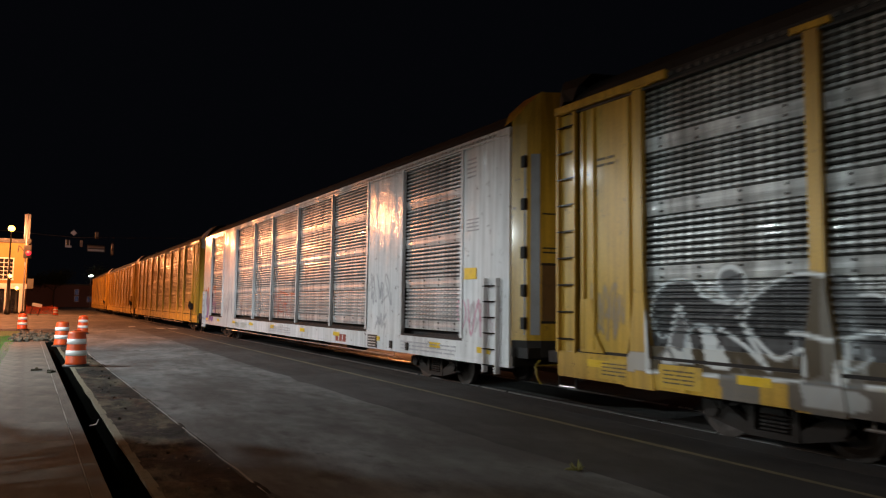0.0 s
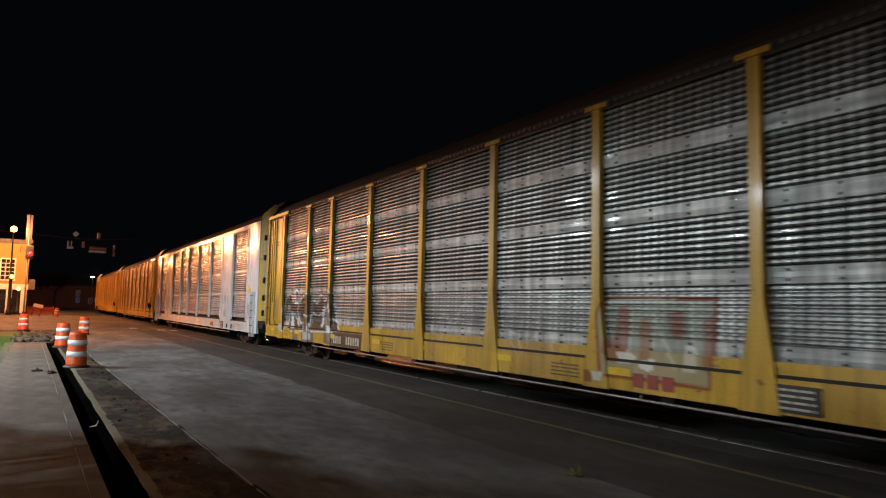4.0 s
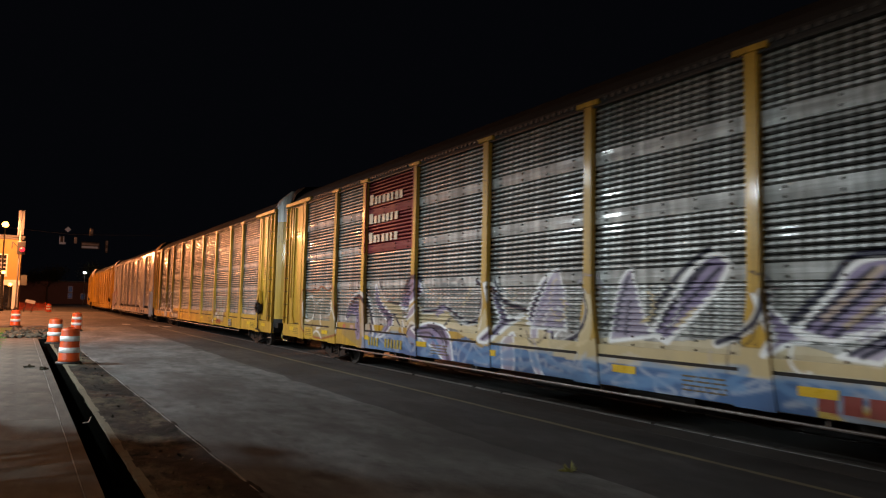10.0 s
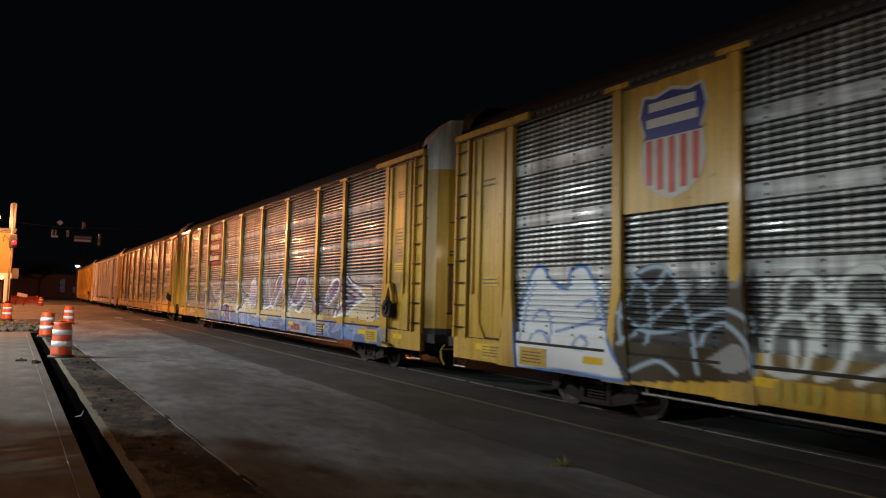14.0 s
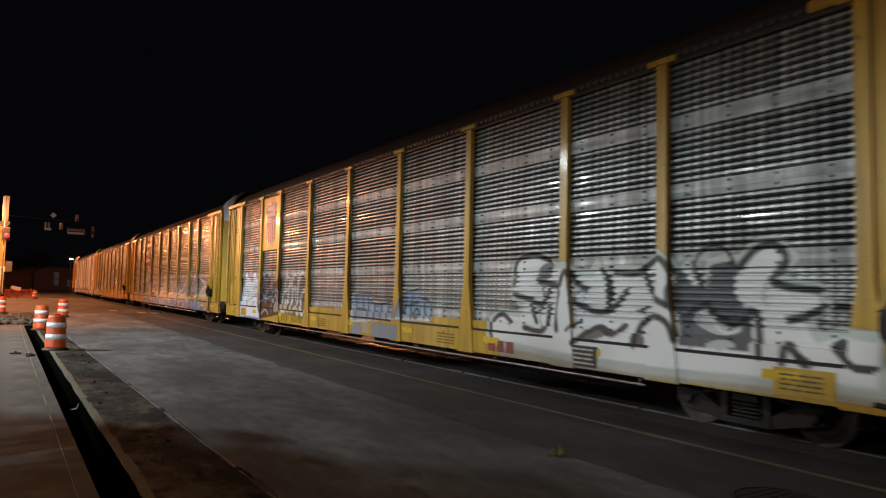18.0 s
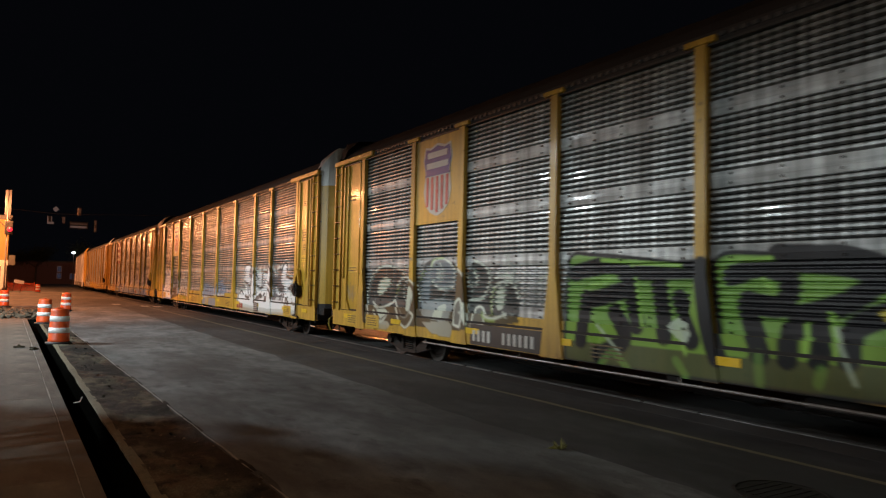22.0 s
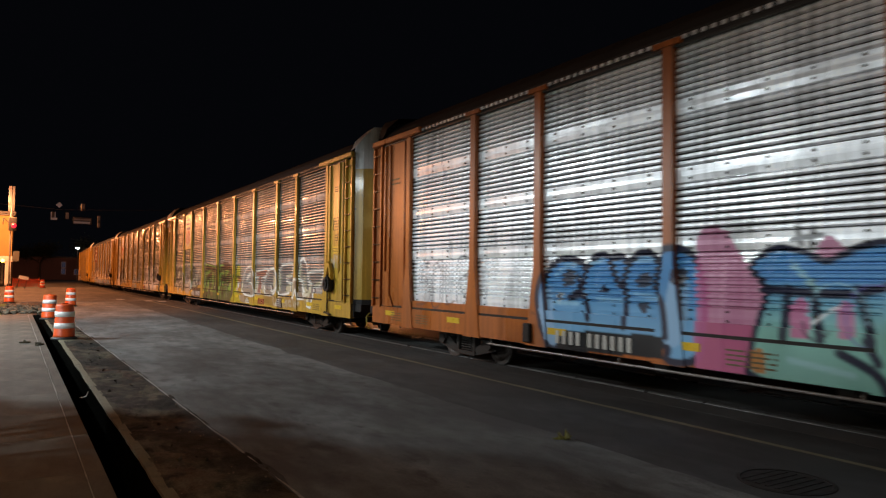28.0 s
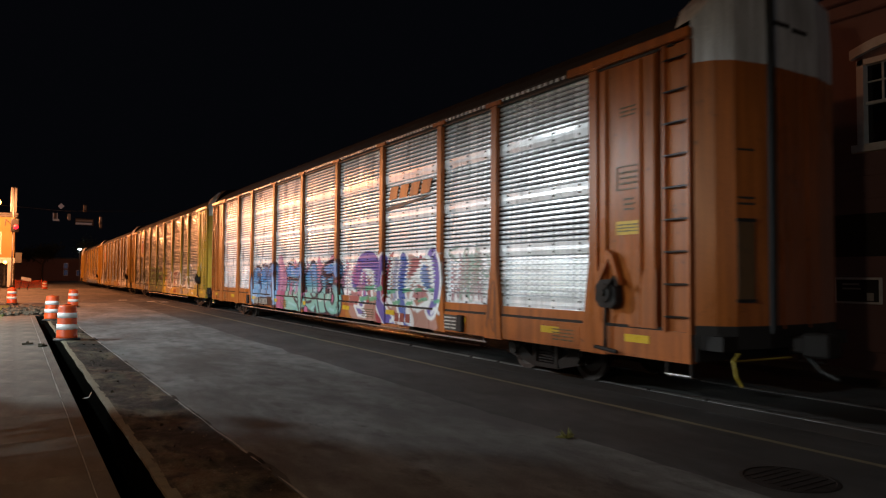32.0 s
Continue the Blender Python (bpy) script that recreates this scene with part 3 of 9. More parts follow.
def rubble(name, x0, x1, y0, y1, count, size, seed, material, label):
    """Broken lumps lying about."""
    r = random.Random(seed)
    bm = bmesh.new()
    for i in range(count):
        s = size * r.uniform(0.4, 1.5)
        m = pose(r.uniform(x0, x1), r.uniform(y0, y1), s * 0.25, r.uniform(0, 40), r.uniform(0, 40), r.uniform(0, 360)) @ Matrix.Diagonal((s, s * r.uniform(0.5, 1), s * r.uniform(0.3, 0.7), 1))
        vs = bmesh.ops.create_icosphere(bm, subdivisions=1, radius=0.6, matrix=m)["verts"]
        for q in vs:
            q.co += Vector((r.uniform(-1, 1), r.uniform(-1, 1), r.uniform(-1, 1))) * s * 0.12
    return tagged(part(name, bm, material), label, "rubble", kind="stuff")


CLOD = shade("broken_concrete_and_soil", (0.14, 0.11, 0.075), 0.95, 0, 0.5, 2, 40, 0.8, (0.04, 0.03, 0.02), 0.9)
rubble("rubble", -0.9, 1.2, 33.5, 41.5, 170, 0.2, 3, CLOD, "broken concrete and soil at the sidewalk end")
rubble("gravel", FORM_X + 0.0, SEAM_X - 0.05, 3.5, 18, 110, 0.02, 4, CLOD, "loose pebbles and chips on the dirt strip")
rubble("clods", FORM_X + 0.0, SEAM_X - 0.3, 3.5, 24, 60, 0.04, 6, DIRT, "dark clods of churned dirt")
bm = rods(((0.74, 11.05, -0.02), (0.80, 10.8, 0.03), 0.006), ((0.80, 10.8, 0.03), (0.85, 11.15, 0.04), 0.005))
tagged(part("bent_stake", bm, WHITEP), "bent pale wire stake in the trench", "stake")
for x, y, a in ((0.08, 19.3, 0), (0.38, 18.6, 60)):
    bm = boxes((-0.12, 0.12, -0.05, 0.05, 0, 0.04), (-0.03, 0.03, -0.03, 0.10, 0.03, 0.07), bevel=0.012)
    o = tagged(part("clod", bm, DIRT), "dark lump of dirt on the sidewalk", "debris")
    o.matrix_basis = pose(x, y, 0.05, 0, 0, a)

# weed in the street joint
rnd = random.Random(12)
weed = empty("weed", pose(5.06, 5.72, 0.0))
for i in range(26):
    a, l, e = rnd.uniform(0, 6.28), rnd.uniform(0.06, 0.16), rnd.uniform(0.2, 1.1)
    d = Vector((math.cos(a) * math.cos(e), math.sin(a) * math.cos(e), math.sin(e)))
    s = Vector((-math.sin(a), math.cos(a), 0)) * 0.008
    bm = bmesh.new()
    q = [bm.verts.new(p) for p in (Vector((0, 0, 0)) - s * 0.4, s * 0.4, d * l * 0.6 + s, d * l + Vector((0, 0, -0.02)), d * l * 0.6 - s)]
    bm.faces.new(q)
    part("leaf", bm, shade("weed_leaf", (0.34, 0.36, 0.12), 0.6) if i == 0 else bpy.data.materials["weed_leaf"], weed)
tagged(weed, "small yellow-green weed growing from the street", "weed")

# manhole and crosswalk dashes
bm = lathe(bmesh.new(), [(0.40, -0.03), (0.40, 0.004), (0.37, 0.008), (0.36, 0.002), (0.05, 0.002)], 40)
for i in range(-3, 4):
    box(bm, -0.28, 0.28, i * 0.085 - 0.018, i * 0.085 + 0.018, 0.0, 0.006)
o = tagged(part("manhole_cover", bm, UNDER), "dark cast-iron manhole cover in the street", "manhole cover", kind="structure")
o.location = (5.75, 3.62, 0)
for x, y in ((6.9, 47.3), (7.55, 46.4), (5.6, 50.5)):
    bm = boxes((x - 0.22, x + 0.22, y - 0.5, y + 0.5, 0.0, 0.011))
    tagged(part("crosswalk_dash", bm, WHITEP), "worn white dash painted on the street", "road marking", "crosswalk dashes", "structure")

# ---- far corner: lit building, lamps, signals ----
def corner_building():
    b = empty("corner_building", pose(0, 104, 0))
    z_w = [(-4.35, -2.9), (-7.6, -6.15), (-10.8, -9.35)]
    # front wall in strips round its windows
    bm = boxes((-13, -1.35, 0, 0.35, 6.95, 9.2), (-13, -1.35, 0, 0.35, 3.1, 4.3))
    xs = [-13] + [q for w in sorted(z_w) for q in w] + [-1.35]
    for a, c in zip(xs[0::2], xs[1::2]):
        box(bm, a, c, 0, 0.35, 4.3, 6.95)
    part("wall", bm, STUCCO, b)
    bm = boxes((-13, -1.36, 0.4, 12, 0, 9.2))
    part("side_wall", bm, STUCCO, b)
    bm = boxes((-13.3, -1.0, -0.35, 0.1, 9.2, 9.5), (-13.2, -1.1, -0.22, 0.0, 8.95, 9.2), (-13.3, -1.0, 0.1, 12, 9.2, 9.4), bevel=0.03)
    part("cornice", bm, POLE, b, "dark projecting cornice")
    bm = boxes((-13.1, -1.25, -0.12, 0.02, 3.05, 3.75), bevel=0.03)
    part("fascia", bm, TRIM, b, "pale band above the shopfront")
    for x in (-1.7, -3.3, -6.8, -10.2):
        bm = boxes((x - 0.32, x + 0.32, -0.06, 0.34, 0, 3.05), bevel=0.03)
        part("pillar", bm, TRIM, b)
    for a, c in ((-13, -10.52), (-9.88, -7.12), (-6.48, -3.62), (-2.98, -2.02)):
        bm = boxes((a, c, 0.25, 0.28, 0.5, 3.05), (a, c, 0.2, 0.34, 0, 0.5))
        part("shop_window", bm, GLASS, b, "dark shopfront glass")
    for a, c in z_w:
        bm = boxes((a - 0.14, a, -0.06, 0.12, 4.25, 7.05), (c, c + 0.14, -0.06, 0.12, 4.25, 7.05), (a, c, -0.06, 0.12, 6.9, 7.05), (a - 0.2, c + 0.2, -0.12, 0.12, 4.15, 4.3))
        w = part("window", bm, TRIM, b, "white window frame")
        part("pane", boxes((a, c, 0.10, 0.12, 4.3, 6.9)), GLASS, w)
        bm = bmesh.new()
        for i in range(1, 3):
            x = a + (c - a) * i / 3
            box(bm, x - 0.035, x + 0.035, 0.05, 0.09, 4.3, 6.9)
        for i in range(1, 5):
            z = 4.3 + 2.6 * i / 5
            box(bm, a, c, 0.05, 0.09, z - 0.035, z + 0.035)
        part("muntins", bm, TRIM, w)
    return tagged(b, "two-storey stucco corner building lit orange by street lamps", "building")


corner_building()


def lamp_post(x, y, h, glass, r=0.32, arm=0.0):
    p = empty("street_lamp", pose(x, y, 0))
    bm = lathe(bmesh.new(), [(0.24, 0), (0.24, 0.4), (0.14, 0.6), (0.09, h * 0.5), (0.07, h - 0.4), (0.12, h - 0.32), (0.12, h - 0.26)], 12)
    part("post", bm, POLE, p, "", True)
    bm = bmesh.new()
    bmesh.ops.create_uvsphere(bm, u_segments=16, v_segments=10, radius=r, matrix=Matrix.Translation((0, 0, h)))
    o = part("globe", bm, glass, p, "glowing lamp globe", True)
    o.visible_shadow = False
    return tagged(p, "dark street lamp post with a glowing globe", "street lamp", "street lamps")


lamp_post(-3.0, 94.8, 10.0, GLOBE, 0.36)
lamp_post(-2.2, 125.0, 9.0, GLOBE, 0.3)
lamp_post(-2.75, 92.0, 4.35, GLOBE, 0.2)
lamp_post(-2.2, 99.5, 3.1, GLOBE, 0.2)
# out-of-view posts for these lamps, the added fill lamps too
for x, y, z, watts, colour, radius, cone in LAMPS:
    if y > 90 or x > 5:
        continue
    p = empty("street_lamp", pose(x - 2.0, y, 0))
    bm = lathe(bmesh.new(), [(0.16, 0), (0.14, 0.5), (0.09, z + 0.3)], 12)
    part("post", bm, STEEL, p, "", True)
    bm = rods(((0, 0, z + 0.25), (1.7, 0, z + 0.45), 0.04))
    part("arm", bm, STEEL, p)
    bm = boxes((1.6, 2.35, -0.16, 0.16, z + 0.36, z + 0.5), bevel=0.04)
    part("lamp_head", bm, STEEL, p)
    tagged(p, "unseen grey steel street lamp on a long arm", "street lamp", "tall street lamps")


def signal_mast():
    m = empty("signal_mast", pose(-1.42, 95.5, 0))
    bm = lathe(bmesh.new(), [(0.2, 0), (0.2, 0.3), (0.1, 0.4), (0.07, 12.0)], 12)
    part("pole", bm, shade("dull_mast_steel", (0.06, 0.055, 0.05), 0.5, 0.3), m, "", True)
    bm = boxes((-0.32, 0.32, -0.06, 0.02, 8.9, 11.9), bevel=0.02)
    part("blank_panel", bm, shade("pale_back_panel", (0.014, 0.014, 0.015), 0.7), m, "pale blank vertical panel")
    bm = boxes((-0.25, 0.6, -0.2, 0.15, 6.6, 8.2), bevel=0.06)
    head = part("signal_head", bm, DARK, m, "black signal head")
    bm = bmesh.new()
    bmesh.ops.create_uvsphere(bm, u_segments=12, v_segments=8, radius=0.27, matrix=Matrix.Translation((0.28, -0.24, 7.2)))
    part("red_light", bm, REDLENS, head, "lit red signal")
    bm = rods(((-0.75, 0, 8.1), (-0.1, 0, 7.4), 0.05), ((-0.75, 0, 8.1), (-0.8, 0, 7.3), 0.05))
    part("bracket", bm, DARK, m)
    bm = boxes((0.3, 0.95, -0.03, 0.03, 3.0, 4.2))
    part("small_sign", bm, shade("dull_sign_back", (0.2, 0.2, 0.18), 0.6), m)
    return tagged(m, "grey signal mast with a lit red signal", "signal")


signal_mast()


def hung_signals():
    """Signal heads and signs on a wire across the street."""
    w = empty("span_wire", pose(0, 75, 0))
    bm = rods(((-10, 0, 8.4), (3, 0, 7.75), 0.02), ((3, 0, 7.75), (17, 0, 8.5), 0.02))
    part("wire", bm, DARK, w)
    for x in (-10, 17):
        part("pole", rods(((x, 0, 0), (x, 0, 9), 0.14)), STEEL, w)
    # unlit faces given a weak glow in place of light falling on them
    pale = shade("pale_glowing_sign_face", (0.25, 0.25, 0.25), 0.5, glow=(0.8, 0.85, 1.0, 0.035))
    dim = shade("dim_glowing_sign_face", (0.12, 0.11, 0.11), 0.5, glow=(1.0, 0.7, 0.6, 0.012))
    bm = bmesh.new()
    prism(bm, [(2.73 + 0.28 * math.cos(a), 8.2 + 0.28 * math.sin(a)) for a in (0, math.pi / 2, math.pi, 3 * math.pi / 2)], "y", -0.02, 0.02)
    part("diamond_sign", bm, pale, w, "small pale diamond sign")
    for x, z in ((2.3, 7.15), (4.76, 8.1)):
        bm = boxes((x - 0.16, x + 0.16, -0.1, 0.12, z - 0.35, z + 0.35), bevel=0.03)
        part("signal_head", bm, DARK, w)
    for q in ((2.05, 2.12, -0.13, -0.1, 6.96, 7.5), (2.38, 2.45, -0.13, -0.1, 6.96, 7.5), (2.05, 2.6, -0.13, -0.1, 6.75, 6.95)):
        part("signal_edge", boxes(q), pale, w)
    bm = boxes((4.68, 4.86, -0.13, -0.1, 7.95, 8.35))
    part("signal_edge", bm, dim, w)
    bm = boxes((3.3, 3.55, -0.1, 0.1, 6.9, 7.5), bevel=0.03)
    part("signal_head", bm, dim, w)
    bm = boxes((3.95, 5.52, -0.03, 0.03, 6.45, 7.1))
    s = part("street_sign", bm, BLACKP, w, "dark two-line street sign")
    part("sign_bar", boxes((4.0, 5.45, -0.045, -0.03, 6.82, 6.98)), dim, s)
    part("sign_bar", boxes((4.0, 5.4, -0.045, -0.03, 6.52, 6.7)), pale, s)
    bm = boxes((6.05, 6.3, -0.1, 0.1, 6.2, 7.35), bevel=0.03)
    part("signal_head", bm, DARK, w)
    for q in ((6.1, 6.24, -0.13, -0.1, 6.9, 7.3), (6.1, 6.24, -0.13, -0.1, 6.3, 6.6)):
        part("signal_edge", boxes(q), dim, w)
    return tagged(w, "traffic signals and signs hung on a wire", "traffic signal")


hung_signals()

# roadworks barrier far down: orange mesh and a tilted white board
bm = bmesh.new()
for i in range(24):
    x = -1.0 + i * 0.11
    box(bm, x, x + 0.03, -0.01, 0.01, 0.1, 0.95)
for i in range(7):
    box(bm, -1.0, 1.64, -0.012, 0.012, 0.1 + i * 0.14, 0.13 + i * 0.14)
for x in (-1.0, 0.3, 1.6):
    rod(bm, (x, 0, 0), (x, 0, 1.1), 0.03)
o = tagged(part("mesh_fence", bm, BARREL), "orange plastic mesh fence at the roadworks", "fence")
o.location = (0, 93, 0)
b = empty("barricade", pose(-0.2, 84, 0, 0, 12, 0))
part("board", boxes((-0.45, 0.45, -0.02, 0.02, 1.0, 1.35), bevel=0.01), BAND, b, "white tilted board")
for x in (-0.35, 0.35):
    part("leg", boxes((x - 0.03, x + 0.03, -0.03, 0.03, 0, 1.05)), POLE, b)
tagged(b, "small barricade with a tilted white board", "barricade")

# far background: white lamp, dim low building with a blue window, dark trees
p = empty("far_lamp", pose(10.0, 170, 0))
part("post", rods(((0, 0, 0), (0, 0, 6.9), 0.08)), STEEL, p)
bm = bmesh.new()
bmesh.ops.create_uvsphere(bm, u_segments=12, v_segments=8, radius=0.24, matrix=Matrix.Translation((0, 0, 7.1)) @ Matrix.Diagonal((1.6, 1, 0.7, 1)))
part("lens", bm, LEDLENS, p, "glowing white lens")
tagged(p, "far white street lamp", "street lamp")
fb = empty("far_building", pose(6.6, 186, 0))
part("wall", boxes((-12, 9, 0, 8, 0, 5.2)), BRICK, fb)
part("roof", boxes((-12.2, 9.2, -0.2, 8.2, 5.2, 5.5)), POLE, fb)
for x, z, m in ((1.5, 2.0, BLUEWIN), (1.5, 3.6, BLUEWIN), (4.2, 1.9, BLUEWIN), (5.6, 1.9, BLUEWIN)):
    w = part("window", boxes((x - 0.5, x + 0.5, -0.06, 0.02, z - 0.7, z + 0.7)), TRIM, fb)
    part("pane", boxes((x - 0.4, x + 0.4, -0.08, -0.05, z - 0.6, z + 0.6)), m, w)
tagged(fb, "dim low building with faint blue windows", "building")


def tree(x, y, h, seed, leaves=2600, label="dark leafy tree at the end of the street", group="far trees", leaf=1.0):
    r = random.Random(seed)
    t = empty("tree" if leaf == 1 else "shrub", pose(x, y, 0))
    bm = bmesh.new()
    rod(bm, (0, 0, 0), (0.1, 0, h * 0.45), 0.028 * h, 0.018 * h, 10)
    tips = []
    for i in range(7):
        a, e = r.uniform(0, 6.28), r.uniform(0.5, 1.2)
        p = Vector((math.cos(a) * math.cos(e), math.sin(a) * math.cos(e), math.sin(e))) * h * r.uniform(0.3, 0.5) + Vector((0.1, 0, h * 0.42))
        rod(bm, (0.1, 0, h * 0.42), p, 0.012 * h, 0.004 * h, 7)
        tips.append(p)
    part("trunk", bm, BARK, t)
    v, f = [], []
    for i in range(leaves):
        c = r.choice(tips)
        p = c + Vector((r.gauss(0, 1), r.gauss(0, 1), r.gauss(0, 0.8))) * h * 0.11
        a, b, s = r.uniform(0, 6.28), r.uniform(-0.8, 0.8), r.uniform(0.12, 0.3) * leaf
        u = Vector((math.cos(a), math.sin(a), b)) * s
        w = Vector((-math.sin(a), math.cos(a), r.uniform(-0.5, 0.5))) * s * 0.5
        n = len(v)
        v += [tuple(p - u), tuple(p + w), tuple(p + u), tuple(p - w)]
        f.append((n, n + 1, n + 2, n + 3))
    put("crown", sheet("crown", v, f, [FOLIAGE]), t)
    return tagged(t, label, "tree" if leaf == 1 else "shrub", group)


for i, (x, y, h) in enumerate(((1.5, 195, 9), (3.2, 185, 9), (13, 178, 10))):
    tree(x, y, h, 20 + i)


# shrubs added out of view to keep lamp light off the near ground
for x, y, h, q in ((-4.4, 1.2, 3.0, 71), (-4.9, 2.2, 3.2, 75), (-4.4, 3.2, 3.2, 76), (-4.6, 4.3, 3.1, 72), (-4.3, 5.2, 2.8, 73), (-4.7, 6.0, 2.0, 74), (-3.2, 8.3, 3.0, 77), (-2.8, 7.3, 2.6, 78)):
    tree(x, y, h, q, 5000, "unseen leafy shrub added to shade the near ground", "shrubs", 0.55)
# two more unseen blockers, against the lamp farther up the street
for x, y, h, q in ((-3.5, 13.8, 4.6, 81), (-3.2, 12.2, 4.2, 82)):
    tree(x, y, h, q, 5000, "small unseen leafy tree added to shade the near ground", "street trees")


# ---- building across the track ----
def brick_house():
    b = empty("brick_building", pose(13.0, 0, 0))
    y0, y1, z0, z1 = 5.55, 6.72, 4.15, 5.75
    bm = boxes((0, 0.3, -14, y0, 0, 7), (0, 0.3, y1, 12, 0, 7), (0, 0.3, y0, y1, 0, z0), (0, 0.3, y0, y1, z1, 7))
    part("wall", bm, BRICK, b, "dull mauve painted brick wall")
    part("core", boxes((0.5, 9, -14, 12, 0, 7)), BRICK, b)
    part("belt_course", boxes((-0.05, 0.02, -14, 12, 3.62, 3.74), (-0.03, 0.02, -14, 12, 3.2, 3.26), bevel=0.01), BRICK, b)
    part("shop_recess", boxes((-0.012, 0.1, -14, 8.2, 2.16, 2.94)), BLACKP, b, "black band over the shopfront")
    part("plinth", boxes((-0.06, 0.02, -14, 12, 0.1, 0.45), bevel=0.01), BRICK, b)
    part("cornice", boxes((-0.3, 0.3, -14, 12, 6.85, 7.0), (-0.15, 0.3, -14, 12, 6.6, 6.85), bevel=0.03), BRICK, b)
    w = part("window", boxes((-0.06, 0.14, y0 - 0.02, y0 + 0.10, z0, z1), (-0.06, 0.14, y1 - 0.10, y1 + 0.02, z0, z1), (-0.06, 0.14, y0, y1, z1 - 0.1, z1), (-0.12, 0.14, y0 - 0.1, y1 + 0.1, z0 - 0.1, z0 + 0.04)), TRIM, b, "white wooden sash window")
    part("pane", boxes((0.10, 0.12, y0 + 0.08, y1 - 0.08, z0, z1)), GLASS, w)
    ym, zm = (y0 + y1) / 2, (z0 + z1) / 2
    part("sash", boxes((0.03, 0.09, y0 + 0.1, y1 - 0.1, zm - 0.03, zm + 0.03), (0.05, 0.09, y0 + 0.45, y0 + 0.475, zm, z1), (0.05, 0.09, y0 + 0.78, y0 + 0.805, zm, z1), (0.05, 0.09, y0 + 0.1, y1 - 0.1, zm + 0.38, zm + 0.405)), TRIM, w)
    arc = [(y0 - 0.12 + (y1 - y0 + 0.24) * i / 10, z1 + 0.03 + 0.16 * math.sin(math.pi * i / 10)) for i in range(11)]
    bm = bmesh.new()
    prism(bm, arc + [(y, z + 0.17) for y, z in arc[::-1]], "x", -0.1, 0.05)
    part("window_hood", bm, TRIM, w, "white arched window hood")
    n = part("notice_board", boxes((-0.05, 0.02, 6.38, 7.2, 1.3, 1.78), bevel=0.01), TRIM, b, "framed notice board")
    part("notice", boxes((-0.06, -0.045, 6.42, 7.16, 1.34, 1.74)), BLACKP, n)
    text_rows = [(6.75, 7.05, 1.64, 1.67), (6.72, 7.05, 1.56, 1.59), (6.5, 6.62, 1.36, 1.50)]
    part("notice_bars", boxes(*[(-0.066, -0.058, *q) for q in text_rows]), WHITEP, n)
    return tagged(b, "mauve painted brick building with a white sash window", "building")


brick_house()
extent("far_pavement", 11.9, 13.0, -40, BEND_Y, -0.2, 0.12, WALK, "concrete pavement with kerb across the track", "pavement", 0.02)
# made-up lamp hidden by the train, for the orange strip under it
w = empty("bollard_lamp", pose(12.0, 25.0, 0))
part("post", rods(((0.6, 0, 0.1), (0.6, 0, 1.55), 0.06)), POLE, w)
bm = bmesh.new()
bmesh.ops.create_uvsphere(bm, u_segments=12, v_segments=8, radius=0.15, matrix=Matrix.Translation((0.6, 0, 1.7)))
o = part("globe", bm, GLOBE, w, "glowing lamp globe", True)
o.visible_shadow = False
tagged(w, "added short lamp post that lights the ground under the train", "street lamp", "street lamps")
# ---- train ----
HALF, LENGTH, PITCH = 1.55, 27.28, 28.586
Z_SILL0, Z_SILL1, Z_PANEL, Z_TOP = 0.54, 1.0, 1.17, 4.95
POSTS = [1.84, 4.5, 6.5, 9.3, 12.2, 15.08, 17.98, 20.78, 22.78, 25.44]


def rib_rows(z0, z1, fine, gap):
    """Heights and depths of one panel: four sheets, each with a creased bolted band and eight proud ribs; the valleys of the upper three are slotted through."""
    # every sheet leans in towards its top, where the next one laps over it
    rows = []
    h, band, lean, deep = (z1 - z0) / 4, 0.22, 0.03, 0.06
    n = 4 if fine else 1
    for s in range(4):
        b = z0 + s * h
        for (za, da), (zb, db) in (((0.002, 0.010), (0.078, 0.002)), ((0.080, 0.0), (0.138, 0.003)), ((0.140, 0.003), (0.206, 0.0))):
            rows += [(b + za + (zb - za) * i / n, da + (db - da) * i / n, False) for i in range(n + 1)]
        p = (h - band) / 8
        for i in range(8):
            c = b + band + i * p
            for q, d in ((0.0, deep), (gap, deep), (0.24, 0.006), (0.33, 0.001), (0.67, 0.001), (0.76, 0.007), (1 - gap, deep)):
                rows.append((c + q * p, d + lean * ((i + q) / 8) ** 2, s > 0 and (q == 0.0 or q > 0.8 and i < 7)))
        rows.append((b + h - 0.004, lean, False))
        rows.append((b + h - 0.001, lean if s < 3 else 0.012, False))
    return rows


